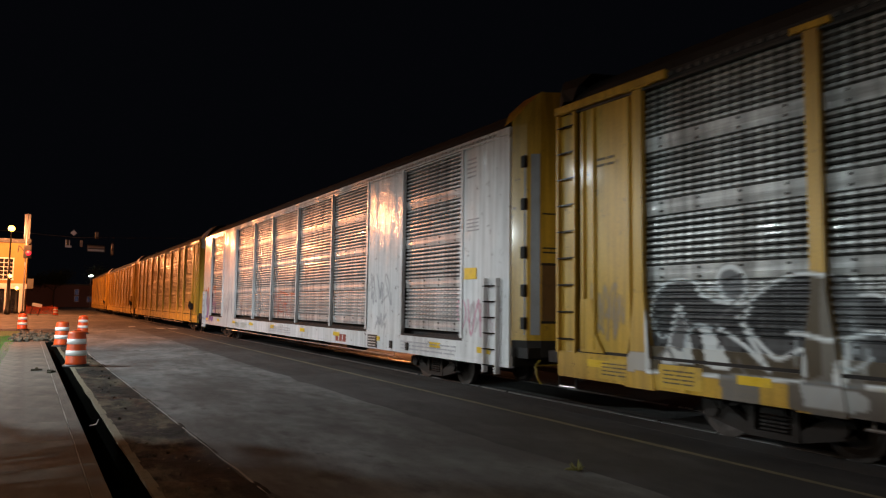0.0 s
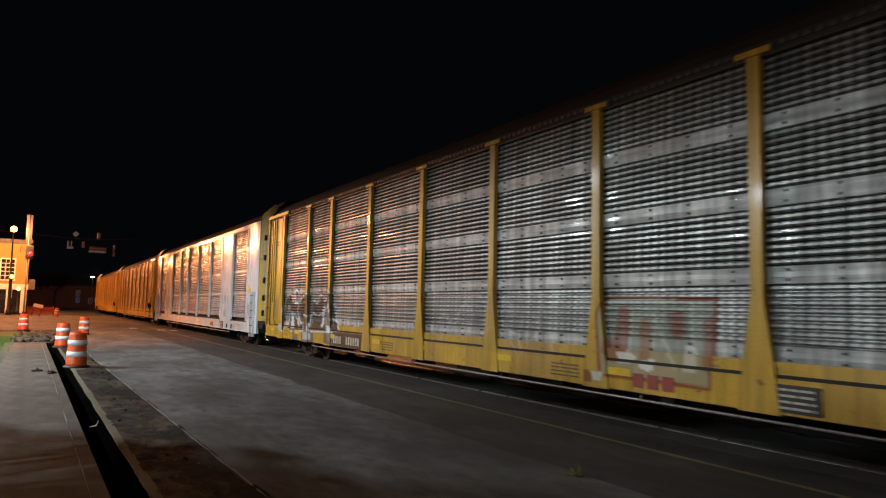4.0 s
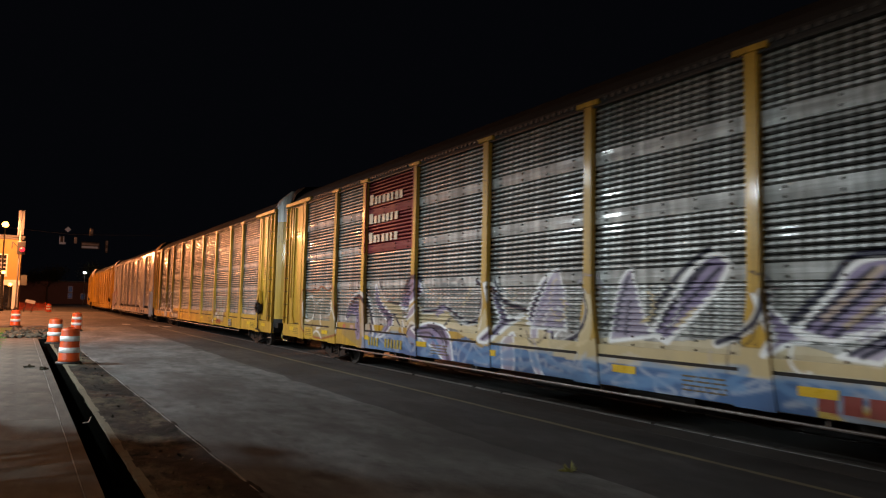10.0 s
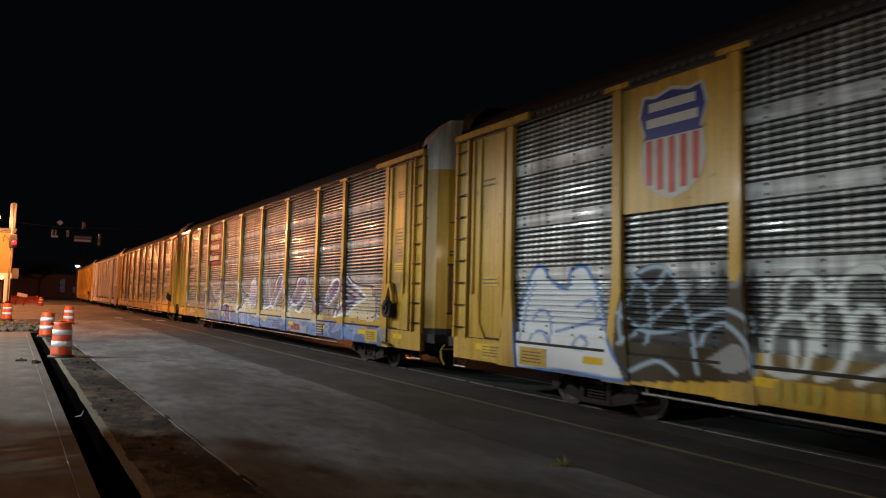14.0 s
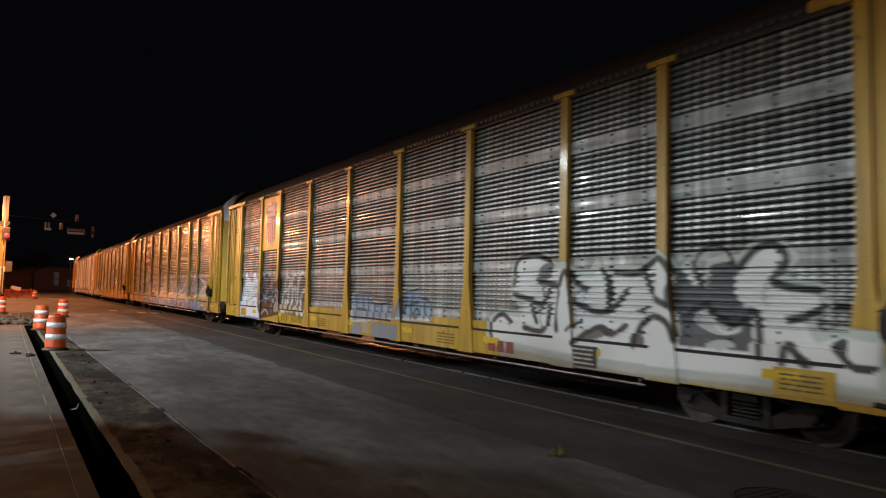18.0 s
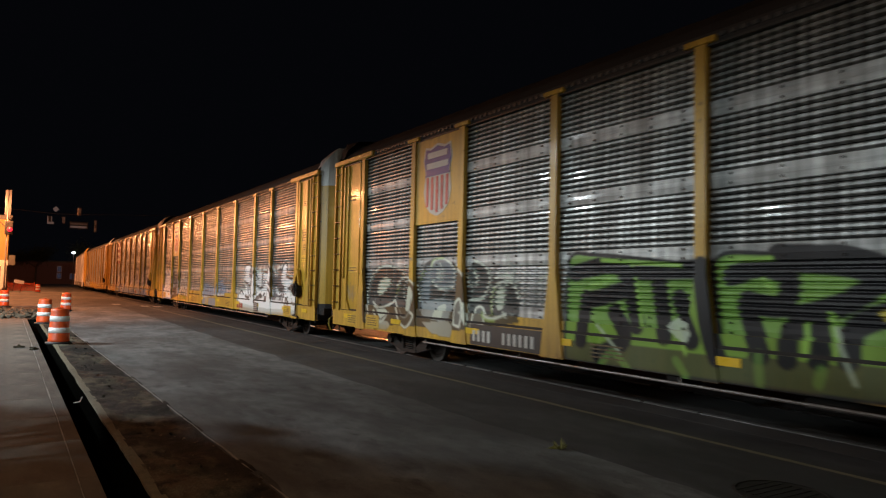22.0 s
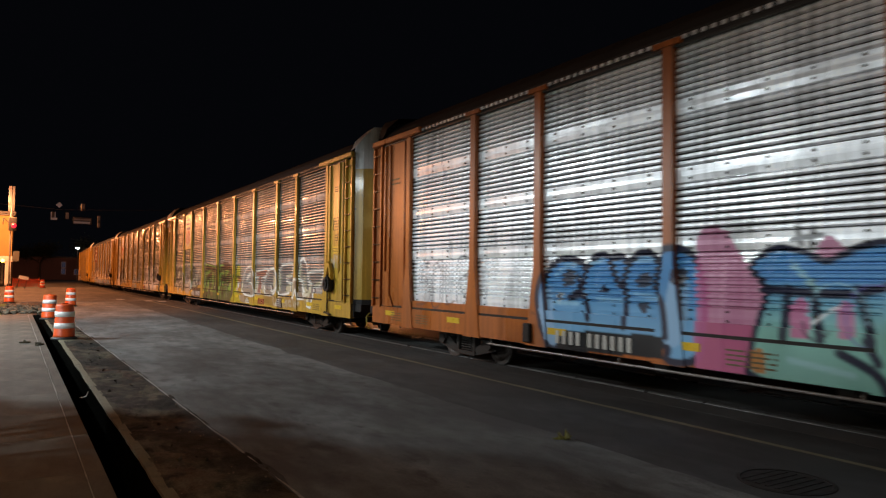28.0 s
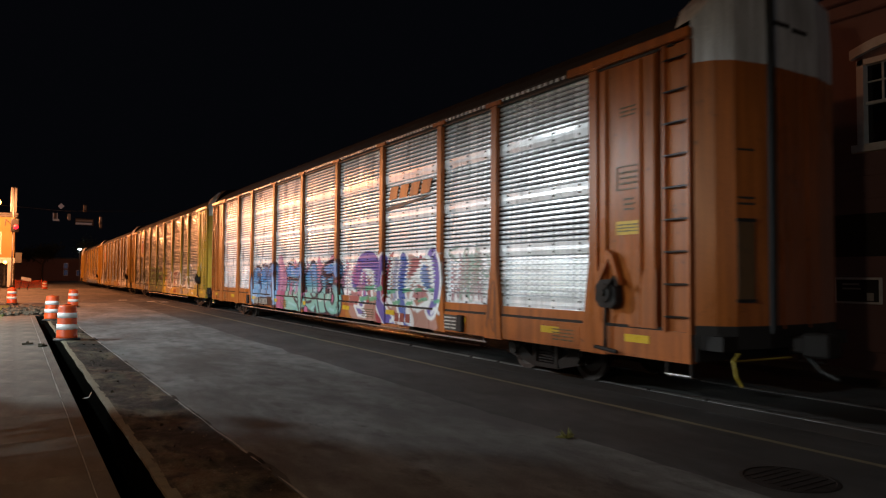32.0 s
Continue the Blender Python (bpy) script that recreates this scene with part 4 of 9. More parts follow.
def ribbed(y0, y1, mats, paint=None, zpaint=2.95, step=0.027):
    """Ribbed side panel in the car's space, on the side towards -x, with its bolts."""
    rows = rib_rows(Z_PANEL, Z_TOP - 0.02, paint is not None, 0.09 if mats[0] is BRIGHT else 0.06)
    warp = (lambda y: 0.016 * (2 * (y - y0) / (y1 - y0) - 1) ** 4)
    V, F, C, S = [], [], [], []
    for part_rows, n in ((([r for r in rows if r[0] <= zpaint]), max(1, round((y1 - y0) / step)) if paint else 8), ([r for r in rows if r[0] >= zpaint - 0.04], 14)):
        z = np.array([r[0] for r in part_rows])
        d = np.array([r[1] for r in part_rows])
        y = np.linspace(y0, y1, n + 1)
        Y, Z = np.meshgrid(y, z)
        D = np.repeat(d[:, None], n + 1, 1)
        base = sum(len(v) for v in V)
        V.append(np.stack([-HALF + 0.03 + D + warp(Y), Y, Z], -1).reshape(-1, 3))
        C.append(paint(Y.ravel(), Z.ravel()) if paint else np.zeros((Y.size, 4)))
        j, i = np.meshgrid(np.arange(len(z) - 1), np.arange(n), indexing="ij")
        solid = ~np.array([r[2] for r in part_rows])[j].ravel()
        a = (base + j * (n + 1) + i).ravel()[solid]
        F.append(np.stack([a, a + n + 1, a + n + 2, a + 1], -1))
        S.append(np.zeros(len(a), int))
    # bolts on the flat bands
    h = (Z_TOP - Z_PANEL - 0.02) / 4
    nb = max(3, round((y1 - y0) / 0.62))
    for s in range(4):
        for dz in (0.045, 0.165):
            for i in range(nb):
                y = y0 + (y1 - y0) * (i + 0.5) / nb
                z = Z_PANEL + s * h + dz
                r = 0.014
                q = [(y - r, z - r), (y + r, z - r), (y + r, z + r), (y - r, z + r)]
                base = sum(len(v) for v in V)
                V.append(np.array([(-HALF + 0.028, *p) for p in q] + [(-HALF + 0.012, *p) for p in q]))
                C.append(np.zeros((8, 4)))
                F.append(base + np.array([(4, 7, 6, 5), (0, 4, 5, 1), (1, 5, 6, 2), (2, 6, 7, 3), (3, 7, 4, 0)]))
                S.append(np.ones(5, int))
    return sheet("panel", np.concatenate(V).tolist(), np.concatenate(F).tolist(), mats, np.concatenate(C), np.concatenate(S).tolist())


def slab(name, y_of, z0, z1, x0, x1, mats, paint=None, step=0.03):
    """A plate on the side towards -x. y_of(z) gives its two edges; x0 is the outer face, x1 the inner one."""
    nz = max(1, round((z1 - z0) / step)) if paint else max(1, round((z1 - z0) / 0.25))
    z = np.linspace(z0, z1, nz + 1)
    lo = np.array([y_of(t)[0] for t in z])
    hi = np.array([y_of(t)[1] for t in z])
    n = max(1, round((hi - lo).max() / step)) if paint else 1
    u = np.linspace(0, 1, n + 1)
    Y = lo[:, None] + (hi - lo)[:, None] * u[None]
    Z = np.repeat(z[:, None], n + 1, 1)
    front = np.stack([np.full(Y.shape, x0), Y, Z], -1).reshape(-1, 3)
    col = paint(Y.ravel(), Z.ravel()) if paint else np.zeros((Y.size, 4))
    back = np.concatenate([np.stack([np.full(nz + 1, x1), lo, z], -1), np.stack([np.full(nz + 1, x1), hi, z], -1)])
    j, i = np.meshgrid(np.arange(nz), np.arange(n), indexing="ij")
    a = (j * (n + 1) + i).ravel()
    F = np.stack([a, a + n + 1, a + n + 2, a + 1], -1).tolist()
    B = len(front)
    for k in range(nz):
        F.append((k * (n + 1), B + k, B + k + 1, (k + 1) * (n + 1)))
        e = B + nz + 1
        F.append((k * (n + 1) + n, (k + 1) * (n + 1) + n, e + k + 1, e + k))
    F.append((*range(0, n + 1), B + nz + 1, B))
    F.append((*range(nz * (n + 1), nz * (n + 1) + n + 1), B + 2 * nz + 1, B + nz)[::-1])
    return sheet(name, np.concatenate([front, back]).tolist(), F, mats, np.concatenate([col, np.zeros((len(back), 4))]))


def post_mesh(yc, mats, paint=None, thin=False):
    def y_of(z):
        w = 0.045 if thin else 0.085
        if not thin:
            if z < 1.95:
                w = 0.085 + (1.95 - z) / 1.4 * 0.20
        return yc - w, yc + w
    return slab("post", y_of, 1.06 if thin else 0.57, 4.97, -HALF - 0.05, -HALF + 0.04, mats, paint)


MIRROR = Matrix.Diagonal((-1, 1, 1, 1))


def text_bars(name, rows, x, material, parent, label=""):
    """Lettering too small to read or not to be spelt: plain bars, (y0, y1, z0, z1) each."""
    bm = bmesh.new()
    for y0, y1, z0, z1 in rows:
        box(bm, x - 0.006, x + 0.004, y0, y1, z0, z1)
    return part(name, bm, material, parent, label)


def line_bars(y0, y1, z0, z1, n, words=5, seed=0):
    """Rows of word-long bars that fill a field."""
    rnd = random.Random(seed)
    out, h = [], (z1 - z0) / n
    for i in range(n):
        y = y0
        while y < y1 - 0.02:
            w = min(y1 - y, (y1 - y0) / words * rnd.uniform(0.5, 1.4))
            out.append((y, y + w * 0.86, z0 + i * h + h * 0.3, z0 + i * h + h * 0.68))
            y += w
    return out


def digits(y0, z0, h, n, seed, gap=0.0, flip=False):
    """n plain bars of height h, standing for a mark that is not spelt out."""
    w, step = h * 0.40, h * 0.77
    out = [(y0 + i * step, y0 + i * step + w, z0, z0 + h) for i in range(n)]
    return out


def wheelset_mesh():
    bm = bmesh.new()
    for side in (-1, 1):
        prof = [(0.08, -0.09), (0.12, -0.05), (0.27, -0.03), (0.31, -0.07), (0.355, -0.07), (0.36, 0.03), (0.385, 0.045), (0.385, 0.07), (0.30, 0.07), (0.24, 0.03), (0.12, 0.04), (0.08, 0.06)]
        sub = bmesh.new()
        lathe(sub, prof, 24)
        for k in range(5):
            a = 2 * math.pi * k / 5
            rod(sub, (0.2 * math.cos(a), 0.2 * math.sin(a), -0.045), (0.2 * math.cos(a), 0.2 * math.sin(a), 0.02), 0.03, seg=8)
        turn = Matrix.Translation((side * 0.76, 0, 0)) @ Matrix.Rotation(side * -math.pi / 2, 4, "Y") @ Matrix.Diagonal((1, 1, -1, 1))
        sub.transform(turn)
        tmp = bpy.data.meshes.new("tmp")
        sub.to_mesh(tmp)
        sub.free()
        bm.from_mesh(tmp)
        bpy.data.meshes.remove(tmp)
    rod(bm, (-1.02, 0, 0), (1.02, 0, 0), 0.075, seg=12)
    bmesh.ops.recalc_face_normals(bm, faces=bm.faces)
    me = bpy.data.meshes.new("wheelset")
    bm.to_mesh(me)
    bm.free()
    me.materials.append(WHEEL)
    return me


def truck_mesh():
    """Side frames, bolster, springs and journal caps, centred at the truck's middle."""
    bm = bmesh.new()
    for s in (-1, 1):
        out = [(-1.05, 0.30), (-1.05, 0.47), (-0.62, 0.52), (-0.45, 0.62), (0.45, 0.62), (0.62, 0.52), (1.05, 0.47), (1.05, 0.30), (0.72, 0.30), (0.40, 0.14), (-0.40, 0.14), (-0.72, 0.30)]
        prism(bm, [(y, z) for y, z in out[:6]] + [(0.62, 0.44), (0.34, 0.52), (-0.34, 0.52), (-0.62, 0.44)], "x", s * 0.98, s * 1.10)
        prism(bm, [(-1.05, 0.28), (-1.05, 0.47), (-0.7, 0.47), (-0.34, 0.26), (-0.34, 0.12)], "x", s * 0.98, s * 1.10)
        prism(bm, [(1.05, 0.28), (1.05, 0.47), (0.7, 0.47), (0.34, 0.26), (0.34, 0.12)], "x", s * 0.98, s * 1.10)
        box(bm, s * 0.96, s * 1.12, -0.36, 0.36, 0.12, 0.2)
        for y in (-0.3, 0.3):
            box(bm, s * 0.97, s * 1.11, y - 0.05, y + 0.05, 0.2, 0.55)
        for y in (-0.13, 0.0, 0.13):
            for i in range(5):
                box(bm, s * 1.0, s * 1.09, y - 0.055, y + 0.055, 0.215 + i * 0.05, 0.24 + i * 0.05)
        for y in (-0.865, 0.865):
            rod(bm, (s * 0.95, y, 0.385), (s * 1.17, y, 0.385), 0.11, seg=12)
            box(bm, s * 0.97, s * 1.14, y - 0.16, y + 0.16, 0.40, 0.5)
    box(bm, -1.1, 1.1, -0.17, 0.17, 0.44, 0.66)
    me = bpy.data.meshes.new("truck")
    bm.to_mesh(me)
    bm.free()
    me.materials.append(FRAMEGREY)
    return me


WHEELSET, TRUCK = wheelset_mesh(), truck_mesh()
SHARED = {}
WHEELS = []


def plain_panel(y0, y1, mat):
    key = (round(y1 - y0, 2), mat.name)
    if key not in SHARED:
        SHARED[key] = ribbed(0, y1 - y0, [mat, UNDER])
    return SHARED[key]


def end_outline(white=False):
    """Plan of the end doors: a canted corner, then flat across."""
    half = [(-HALF + 0.03, 0.05), (-1.36, -0.20), (-1.15, -0.35), (-0.6, -0.46)]
    return half + [(-x, y) for x, y in half[::-1]]


def roof_profile():
    return [(-1.50, 5.00), (-1.50, 5.12), (-1.36, 5.30), (-1.02, 5.56), (-0.5, 5.70), (0, 5.74), (0.5, 5.70), (1.02, 5.56), (1.36, 5.30), (1.50, 5.12), (1.50, 5.00)]


def end_cap(car, body, hood, sign):
    """End doors and the hood over them. sign 1: the end at y = 0; -1: the other end."""
    flip = Matrix.Identity(4) if sign == 1 else Matrix.Translation((0, LENGTH, 0)) @ Matrix.Rotation(math.pi, 4, "Z")
    plan = end_outline()
    bm = bmesh.new()
    prism(bm, plan + [(HALF - 0.03, 0.3), (-HALF + 0.03, 0.3)], "z", 0.98, 4.62)
    door = part("end_door", bm, body, car)
    door.matrix_basis = flip
    for x in (-0.3, 0.3):
        part("door_rib", boxes((x - 0.02, x + 0.02, -0.48, -0.45, 1.05, 4.55)), body, door)
    bm = boxes((-0.61, -0.53, -0.52, -0.45, 1.0, 5.75))
    o = part("door_seal", bm, ROOF, car, "black seal between the end doors")
    o.matrix_basis = flip
    # lock recess on the slanted leaf, black foot along the doors
    bm = prism(bmesh.new(), [(-1.13, -0.366), (-0.86, -0.422), (-0.86, -0.38), (-1.13, -0.33)], "z", 1.45, 2.48)
    lock = part("lock_panel", bm, RUSTPLATE, car, "rusty brown lock panel")
    lock.matrix_basis = flip
    for za, zb in ((1.41, 1.455), (2.475, 2.52)):
        bm = prism(bmesh.new(), [(-1.15, -0.372), (-0.84, -0.436), (-0.84, -0.38), (-1.15, -0.325)], "z", za, zb)
        part("panel_lip", bm, UNDER, lock)
    bm = prism(bmesh.new(), [(x, y - 0.012) for x, y in plan] + [(HALF - 0.1, 0.2), (-HALF + 0.1, 0.2)], "z", 0.80, 1.10)
    o = part("door_foot", bm, UNDER, car, "sooty black door foot")
    o.matrix_basis = flip
    for z in (2.70, 2.78, 3.42):
        bm = prism(bmesh.new(), [(-1.12, -0.358), (-0.84, -0.416), (-0.84, -0.40), (-1.12, -0.34)], "z", z, z + 0.03)
        o = part("door_bar", bm, BLACKP, car)
        o.matrix_basis = flip
    # hood: the plan at its foot runs in under the roof's arch
    bm = bmesh.new()
    foot = [bm.verts.new((x, y, 4.62)) for x, y in plan]
    mid = [bm.verts.new((x, y, 5.12)) for x, y in plan]
    top = [bm.verts.new((x * 0.985, y + 0.03, z)) for (x, y), z in zip(plan, (5.22, 5.50, 5.74, 5.79, 5.79, 5.74, 5.50, 5.22))]
    arch = [bm.verts.new((x, 0.32, z + 0.015)) for x, z in ((-1.50, 5.16), (-1.39, 5.42), (-1.06, 5.72), (-0.5, 5.79), (0.5, 5.79), (1.06, 5.72), (1.39, 5.42), (1.50, 5.16))]
    for a, b in ((foot, mid), (mid, top), (top, arch)):
        for i in range(7):
            bm.faces.new((a[i], a[i + 1], b[i + 1], b[i]))
    bmesh.ops.recalc_face_normals(bm, faces=bm.faces)
    o = part("hood", bm, hood, car, "white painted roof end" if hood is HOOD else "")
    o.matrix_basis = flip
    # coupler, cut lever, hose
    bm = boxes((-0.12, 0.12, -0.75, 0.4, 0.72, 0.95), (-0.17, 0.17, -0.98, -0.62, 0.68, 1.0), bevel=0.03)
    o = part("coupler", bm, UNDER, car)
    o.matrix_basis = flip
    bm = rods(((-1.30, -0.40, 0.66), (-0.15, -0.46, 0.66), 0.012), ((-1.30, -0.40, 0.66), (-1.32, -0.46, 0.46), 0.018), ((-1.32, -0.46, 0.46), (-1.26, -0.50, 0.34), 0.018), ((-1.30, -0.40, 0.66), (-1.22, -0.42, 0.76), 0.016))
    o = part("cut_lever", bm, YLEVER, car, "yellow uncoupling lever")
    o.matrix_basis = flip
    bm = rods(((0.25, -0.4, 0.7), (0.3, -0.62, 0.45), 0.03), ((0.3, -0.62, 0.45), (0.32, -0.85, 0.36), 0.03))
    o = part("air_hose", bm, DARK, car)
    o.matrix_basis = flip
    bm = boxes((-1.45, 1.45, -0.36, 0.25, 0.78, 0.97), (-1.5, 1.5, -0.02, 0.12, 0.62, 0.98))
    o = part("end_sill", bm, UNDER if body is not WHITE else WHITE, car)
    o.matrix_basis = flip


def ladder(car, body, y0, y1, z0, z1, n, side, x=HALF, name="ladder"):
    """Two stiles and rungs standing off the side."""
    bm = boxes((-x - 0.055, -x + 0.05, y0, y0 + 0.05, z0, z1), (-x - 0.055, -x + 0.05, y1 - 0.05, y1, z0, z1))
    lad = part(name, bm, body, car)
    if side > 0:
        lad.matrix_basis = MIRROR
    key = ("rung", round(y1 - y0, 2), body.name)
    if key not in SHARED:
        SHARED[key] = rods(((0, 0.02, 0), (0, y1 - y0 - 0.02, 0), 0.016), seg=6)
        me = bpy.data.meshes.new("rung")
        SHARED[key].to_mesh(me)
        SHARED[key].free()
        me.materials.append(body)
        SHARED[key] = me
    for i in range(n):
        r = put("rung", SHARED[key], lad)
        r.location = (-x - 0.045, y0, z0 + (z1 - z0) * (i + 0.5) / n)
    return lad


def autorack(body, panel, hood, paint, white=False, panels=None, seed=0, cap=None):
    """One enclosed car carrier; its origin is at rail height under the end at y = 0."""
    car = empty("railcar")
    cap = cap or body
    detailed = paint is not None
    twist = random.Random(seed * 7)
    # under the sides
    # near-black box in place of the unlit inside, behind the panel slots
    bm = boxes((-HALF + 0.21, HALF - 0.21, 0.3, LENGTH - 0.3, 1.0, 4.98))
    part("rack_interior", bm, UNDER, car, "near-black box in place of the unlit interior")
    bm = boxes((-0.35, 0.35, 0.2, LENGTH - 0.2, 0.62, 1.0))
    for i in range(9):
        y = 5.2 + i * 2.1
        box(bm, -1.4, 1.4, y, y + 0.12, 0.66, 0.98)
    part("underframe", bm, UNDER, car)
    # side sills
    flat = lambda a, b: (lambda z: (a, b))
    sill = slab("side_sill", flat(0.04, LENGTH - 0.04), Z_SILL0 + 0.05, Z_SILL1, -HALF - 0.03, -HALF + 0.09, [body], paint, 0.03)
    put("side_sill", sill, car)
    if ("sill", body.name) not in SHARED:
        SHARED[("sill", body.name)] = slab("side_sill", flat(0.04, LENGTH - 0.04), Z_SILL0 + 0.05, Z_SILL1, -HALF - 0.03, -HALF + 0.09, [body])
    put("side_sill", SHARED[("sill", body.name)], car, "", MIRROR)
    # solid black strip stands in for the shaded gap over the sill
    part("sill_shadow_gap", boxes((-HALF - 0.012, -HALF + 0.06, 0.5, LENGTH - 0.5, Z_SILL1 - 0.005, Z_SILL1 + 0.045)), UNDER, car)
    # roof
    bm = bmesh.new()
    prof = roof_profile()
    n = 44
    rings = []
    for j in range(2 * n + 1):
        y = 0.3 + (LENGTH - 0.6) * j / (2 * n)
        k = 1.0 if j % 2 else 0.985
        rings.append([bm.verts.new((x, y, 5.0 + (z - 5.0) * k)) for x, z in prof])
    for a, b in zip(rings, rings[1:]):
        for i in range(len(prof) - 1):
            bm.faces.new((a[i], b[i], b[i + 1], a[i + 1]))
    part("roof", bm, ROOF, car)
    for side in (-1, 1):
        bm = bmesh.new()
        box(bm, -1.56, -1.46, 0.3, LENGTH - 0.3, 4.93, 5.05)
        for j in range(170):
            y = 0.5 + j * (LENGTH - 1.0) / 170
            box(bm, -1.58, -1.56, y, y + 0.085, 4.995, 5.05, mi=1)
        o = part("roof_rail", bm, [ROOF, TOOTH if panel is not BRIGHT else BRIGHT], car)
        if side > 0:
            o.matrix_basis = MIRROR
    for side in (-1, 1):
        o = part("top_chord", boxes((-HALF - 0.02, -HALF + 0.06, 0.6, LENGTH - 0.6, 4.915, 4.945)), POLE if not white else WHITE, car)
        if side > 0:
            o.matrix_basis = MIRROR
    # sides
    if not white:
        spans = list(zip(POSTS, POSTS[1:]))
        for a, b in spans:
            me = ribbed(a + 0.05, b - 0.05, [panel, UNDER], paint) if detailed else None
            if me:
                # each panel hangs a little out of true
                mid = Vector((-HALF, (a + b) / 2, 3.0))
                tilt = Matrix.Translation(mid) @ pose(0, 0, 0, 0, twist.uniform(-0.25, 0.25), twist.uniform(-0.55, 0.55)) @ Matrix.Translation(-mid)
                put("panel", me, car, "", tilt)
            else:
                put("panel", plain_panel(a + 0.05, b - 0.05, panel), car, "", Matrix.Translation((0, a + 0.05, 0)))
            put("panel", plain_panel(a + 0.05, b - 0.05, panel), car, "", MIRROR @ Matrix.Translation((0, a + 0.05, 0)))
            put("bottom_chord", slab("bottom_chord", flat(a + 0.1, b - 0.1), 1.04, 1.19, -HALF - 0.01, -HALF + 0.08, [body], paint), car)
        if ("post", body.name) not in SHARED:
            SHARED[("post", body.name)] = post_mesh(0, [body])
        for yc in POSTS:
            if detailed:
                put("post", post_mesh(yc, [body], paint), car)
            else:
                put("post", SHARED[("post", body.name)], car, "", Matrix.Translation((0, yc, 0)))
            put("post", SHARED[("post", body.name)], car, "", MIRROR @ Matrix.Translation((0, yc, 0)))
            if ("cap", body.name) not in SHARED:
                tmp = part("post_cap", boxes((-HALF - 0.075, -HALF + 0.04, -0.24, 0.24, 4.945, 5.03), bevel=0.008), body)
                SHARED[("cap", body.name)] = tmp.data
                bpy.data.objects.remove(tmp)
            put("post_cap", SHARED[("cap", body.name)], car, "", Matrix.Translation((0, yc, 0)))
            put("post_cap", SHARED[("cap", body.name)], car, "", MIRROR @ Matrix.Translation((0, yc, 0)))
        for near, (a, b) in enumerate(((0.5, 1.76), (LENGTH - 1.76, LENGTH - 0.5))):
            me = slab("end_plate", flat(a + (0.1 if near == 0 else 0), b - (0.1 if near else 0)), Z_SILL1 - 0.05, 4.93, -HALF - 0.0, -HALF + 0.06, [body], paint)
            put("end_plate", me, car)
            put("end_plate", me, car, "", MIRROR)
            out = 1 if near == 0 else -1
            e = a if near == 0 else b
            for side in (-1, 1):
                bm = bmesh.new()
                # vertical folds, sloped gusset, cap beam
                for q, w in ((0.15, 0.07), (0.40, 0.05), (1.12, 0.12)):
                    y = e + out * q
                    box(bm, -HALF - 0.05, -HALF + 0.01, y - w / 2, y + w / 2, 1.05, 4.9, 0.012)
                prism(bm, [(e + out * 0.10, 1.02), (e + out * 0.62, 1.02), (e + out * 0.42, 1.32), (e + out * 0.34, 1.85), (e + out * 0.10, 1.85)], "x", -HALF - 0.04, -HALF + 0.01)
                y0, y1 = sorted((e - out * 0.50, e + out * 1.9))
                box(bm, -HALF - 0.09, -HALF + 0.02, y0, y1, 4.96, 5.10, 0.02)
                o = part("end_frame", bm, body, car)
                if side > 0:
                    o.matrix_basis = MIRROR
                y0, y1 = sorted((e - out * 0.48, e - out * 0.02))
                ladder(car, body, y0, y1, 0.98, 4.95, 9, side)
                bm = boxes((-HALF + 0.02, -HALF + 0.06, y0, y1, 0.98, 4.95))
                o = part("ladder_plate", bm, body, car)
                if side > 0:
                    o.matrix_basis = MIRROR
                bm = rods(((-HALF, y0 + 0.03, 0.98), (-HALF, y0 + 0.03, 0.42), 0.017), ((-HALF, y1 - 0.03, 0.98), (-HALF, y1 - 0.03, 0.42), 0.017), ((-HALF, y0 + 0.03, 0.42), (-HALF, y1 - 0.03, 0.42), 0.015))
                o = part("stirrup_step", bm, UNDER, car, "grimy stirrup step")
                part("tread", rods(((-HALF, y0 + 0.02, 0.42), (-HALF, y1 - 0.02, 0.42), 0.018)), STEEL, o, "worn bright tread")
                if side > 0:
                    o.matrix_basis = MIRROR
        # hand brake with its levers at the end that trails
        bm = bmesh.new()
        prism(bm, [(1.22, 1.36), (1.30, 1.28), (1.58, 1.28), (1.66, 1.38), (1.66, 1.60), (1.56, 1.70), (1.34, 1.70), (1.24, 1.60)], "x", -HALF - 0.19, -HALF - 0.03)
        bmesh.ops.bevel(bm, geom=list(bm.edges), offset=0.02, segments=2, affect="EDGES")
        hb = part("hand_brake", bm, UNDER, car, "grimy hand brake with lever")
        bm = bmesh.new()
        rod(bm, (-HALF - 0.23, 1.45, 1.50), (-HALF - 0.18, 1.45, 1.50), 0.14, seg=18)
        rod(bm, (-HALF - 0.26, 1.45, 1.50), (-HALF - 0.22, 1.45, 1.50), 0.05, seg=12)
        part("gear_cover", bm, FRAMEGREY, hb, "round gear cover")
        bm = bmesh.new()
        prism(bm, [(1.20, 1.62), (1.28, 1.66), (1.44, 2.02), (1.62, 1.66), (1.70, 1.62), (1.56, 2.06), (1.46, 2.14), (1.36, 2.06)], "x", -HALF - 0.13, -HALF - 0.04)
        part("brake_bracket", bm, body, hb, "arched brake bracket")
        bm = rods(((-HALF - 0.22, 1.45, 1.52), (-HALF - 0.24, 1.20, 1.74), 0.024), ((-HALF - 0.24, 1.20, 1.74), (-HALF - 0.24, 1.13, 1.60), 0.02))
        part("brake_lever", bm, FRAMEGREY, hb, "worn brake lever")
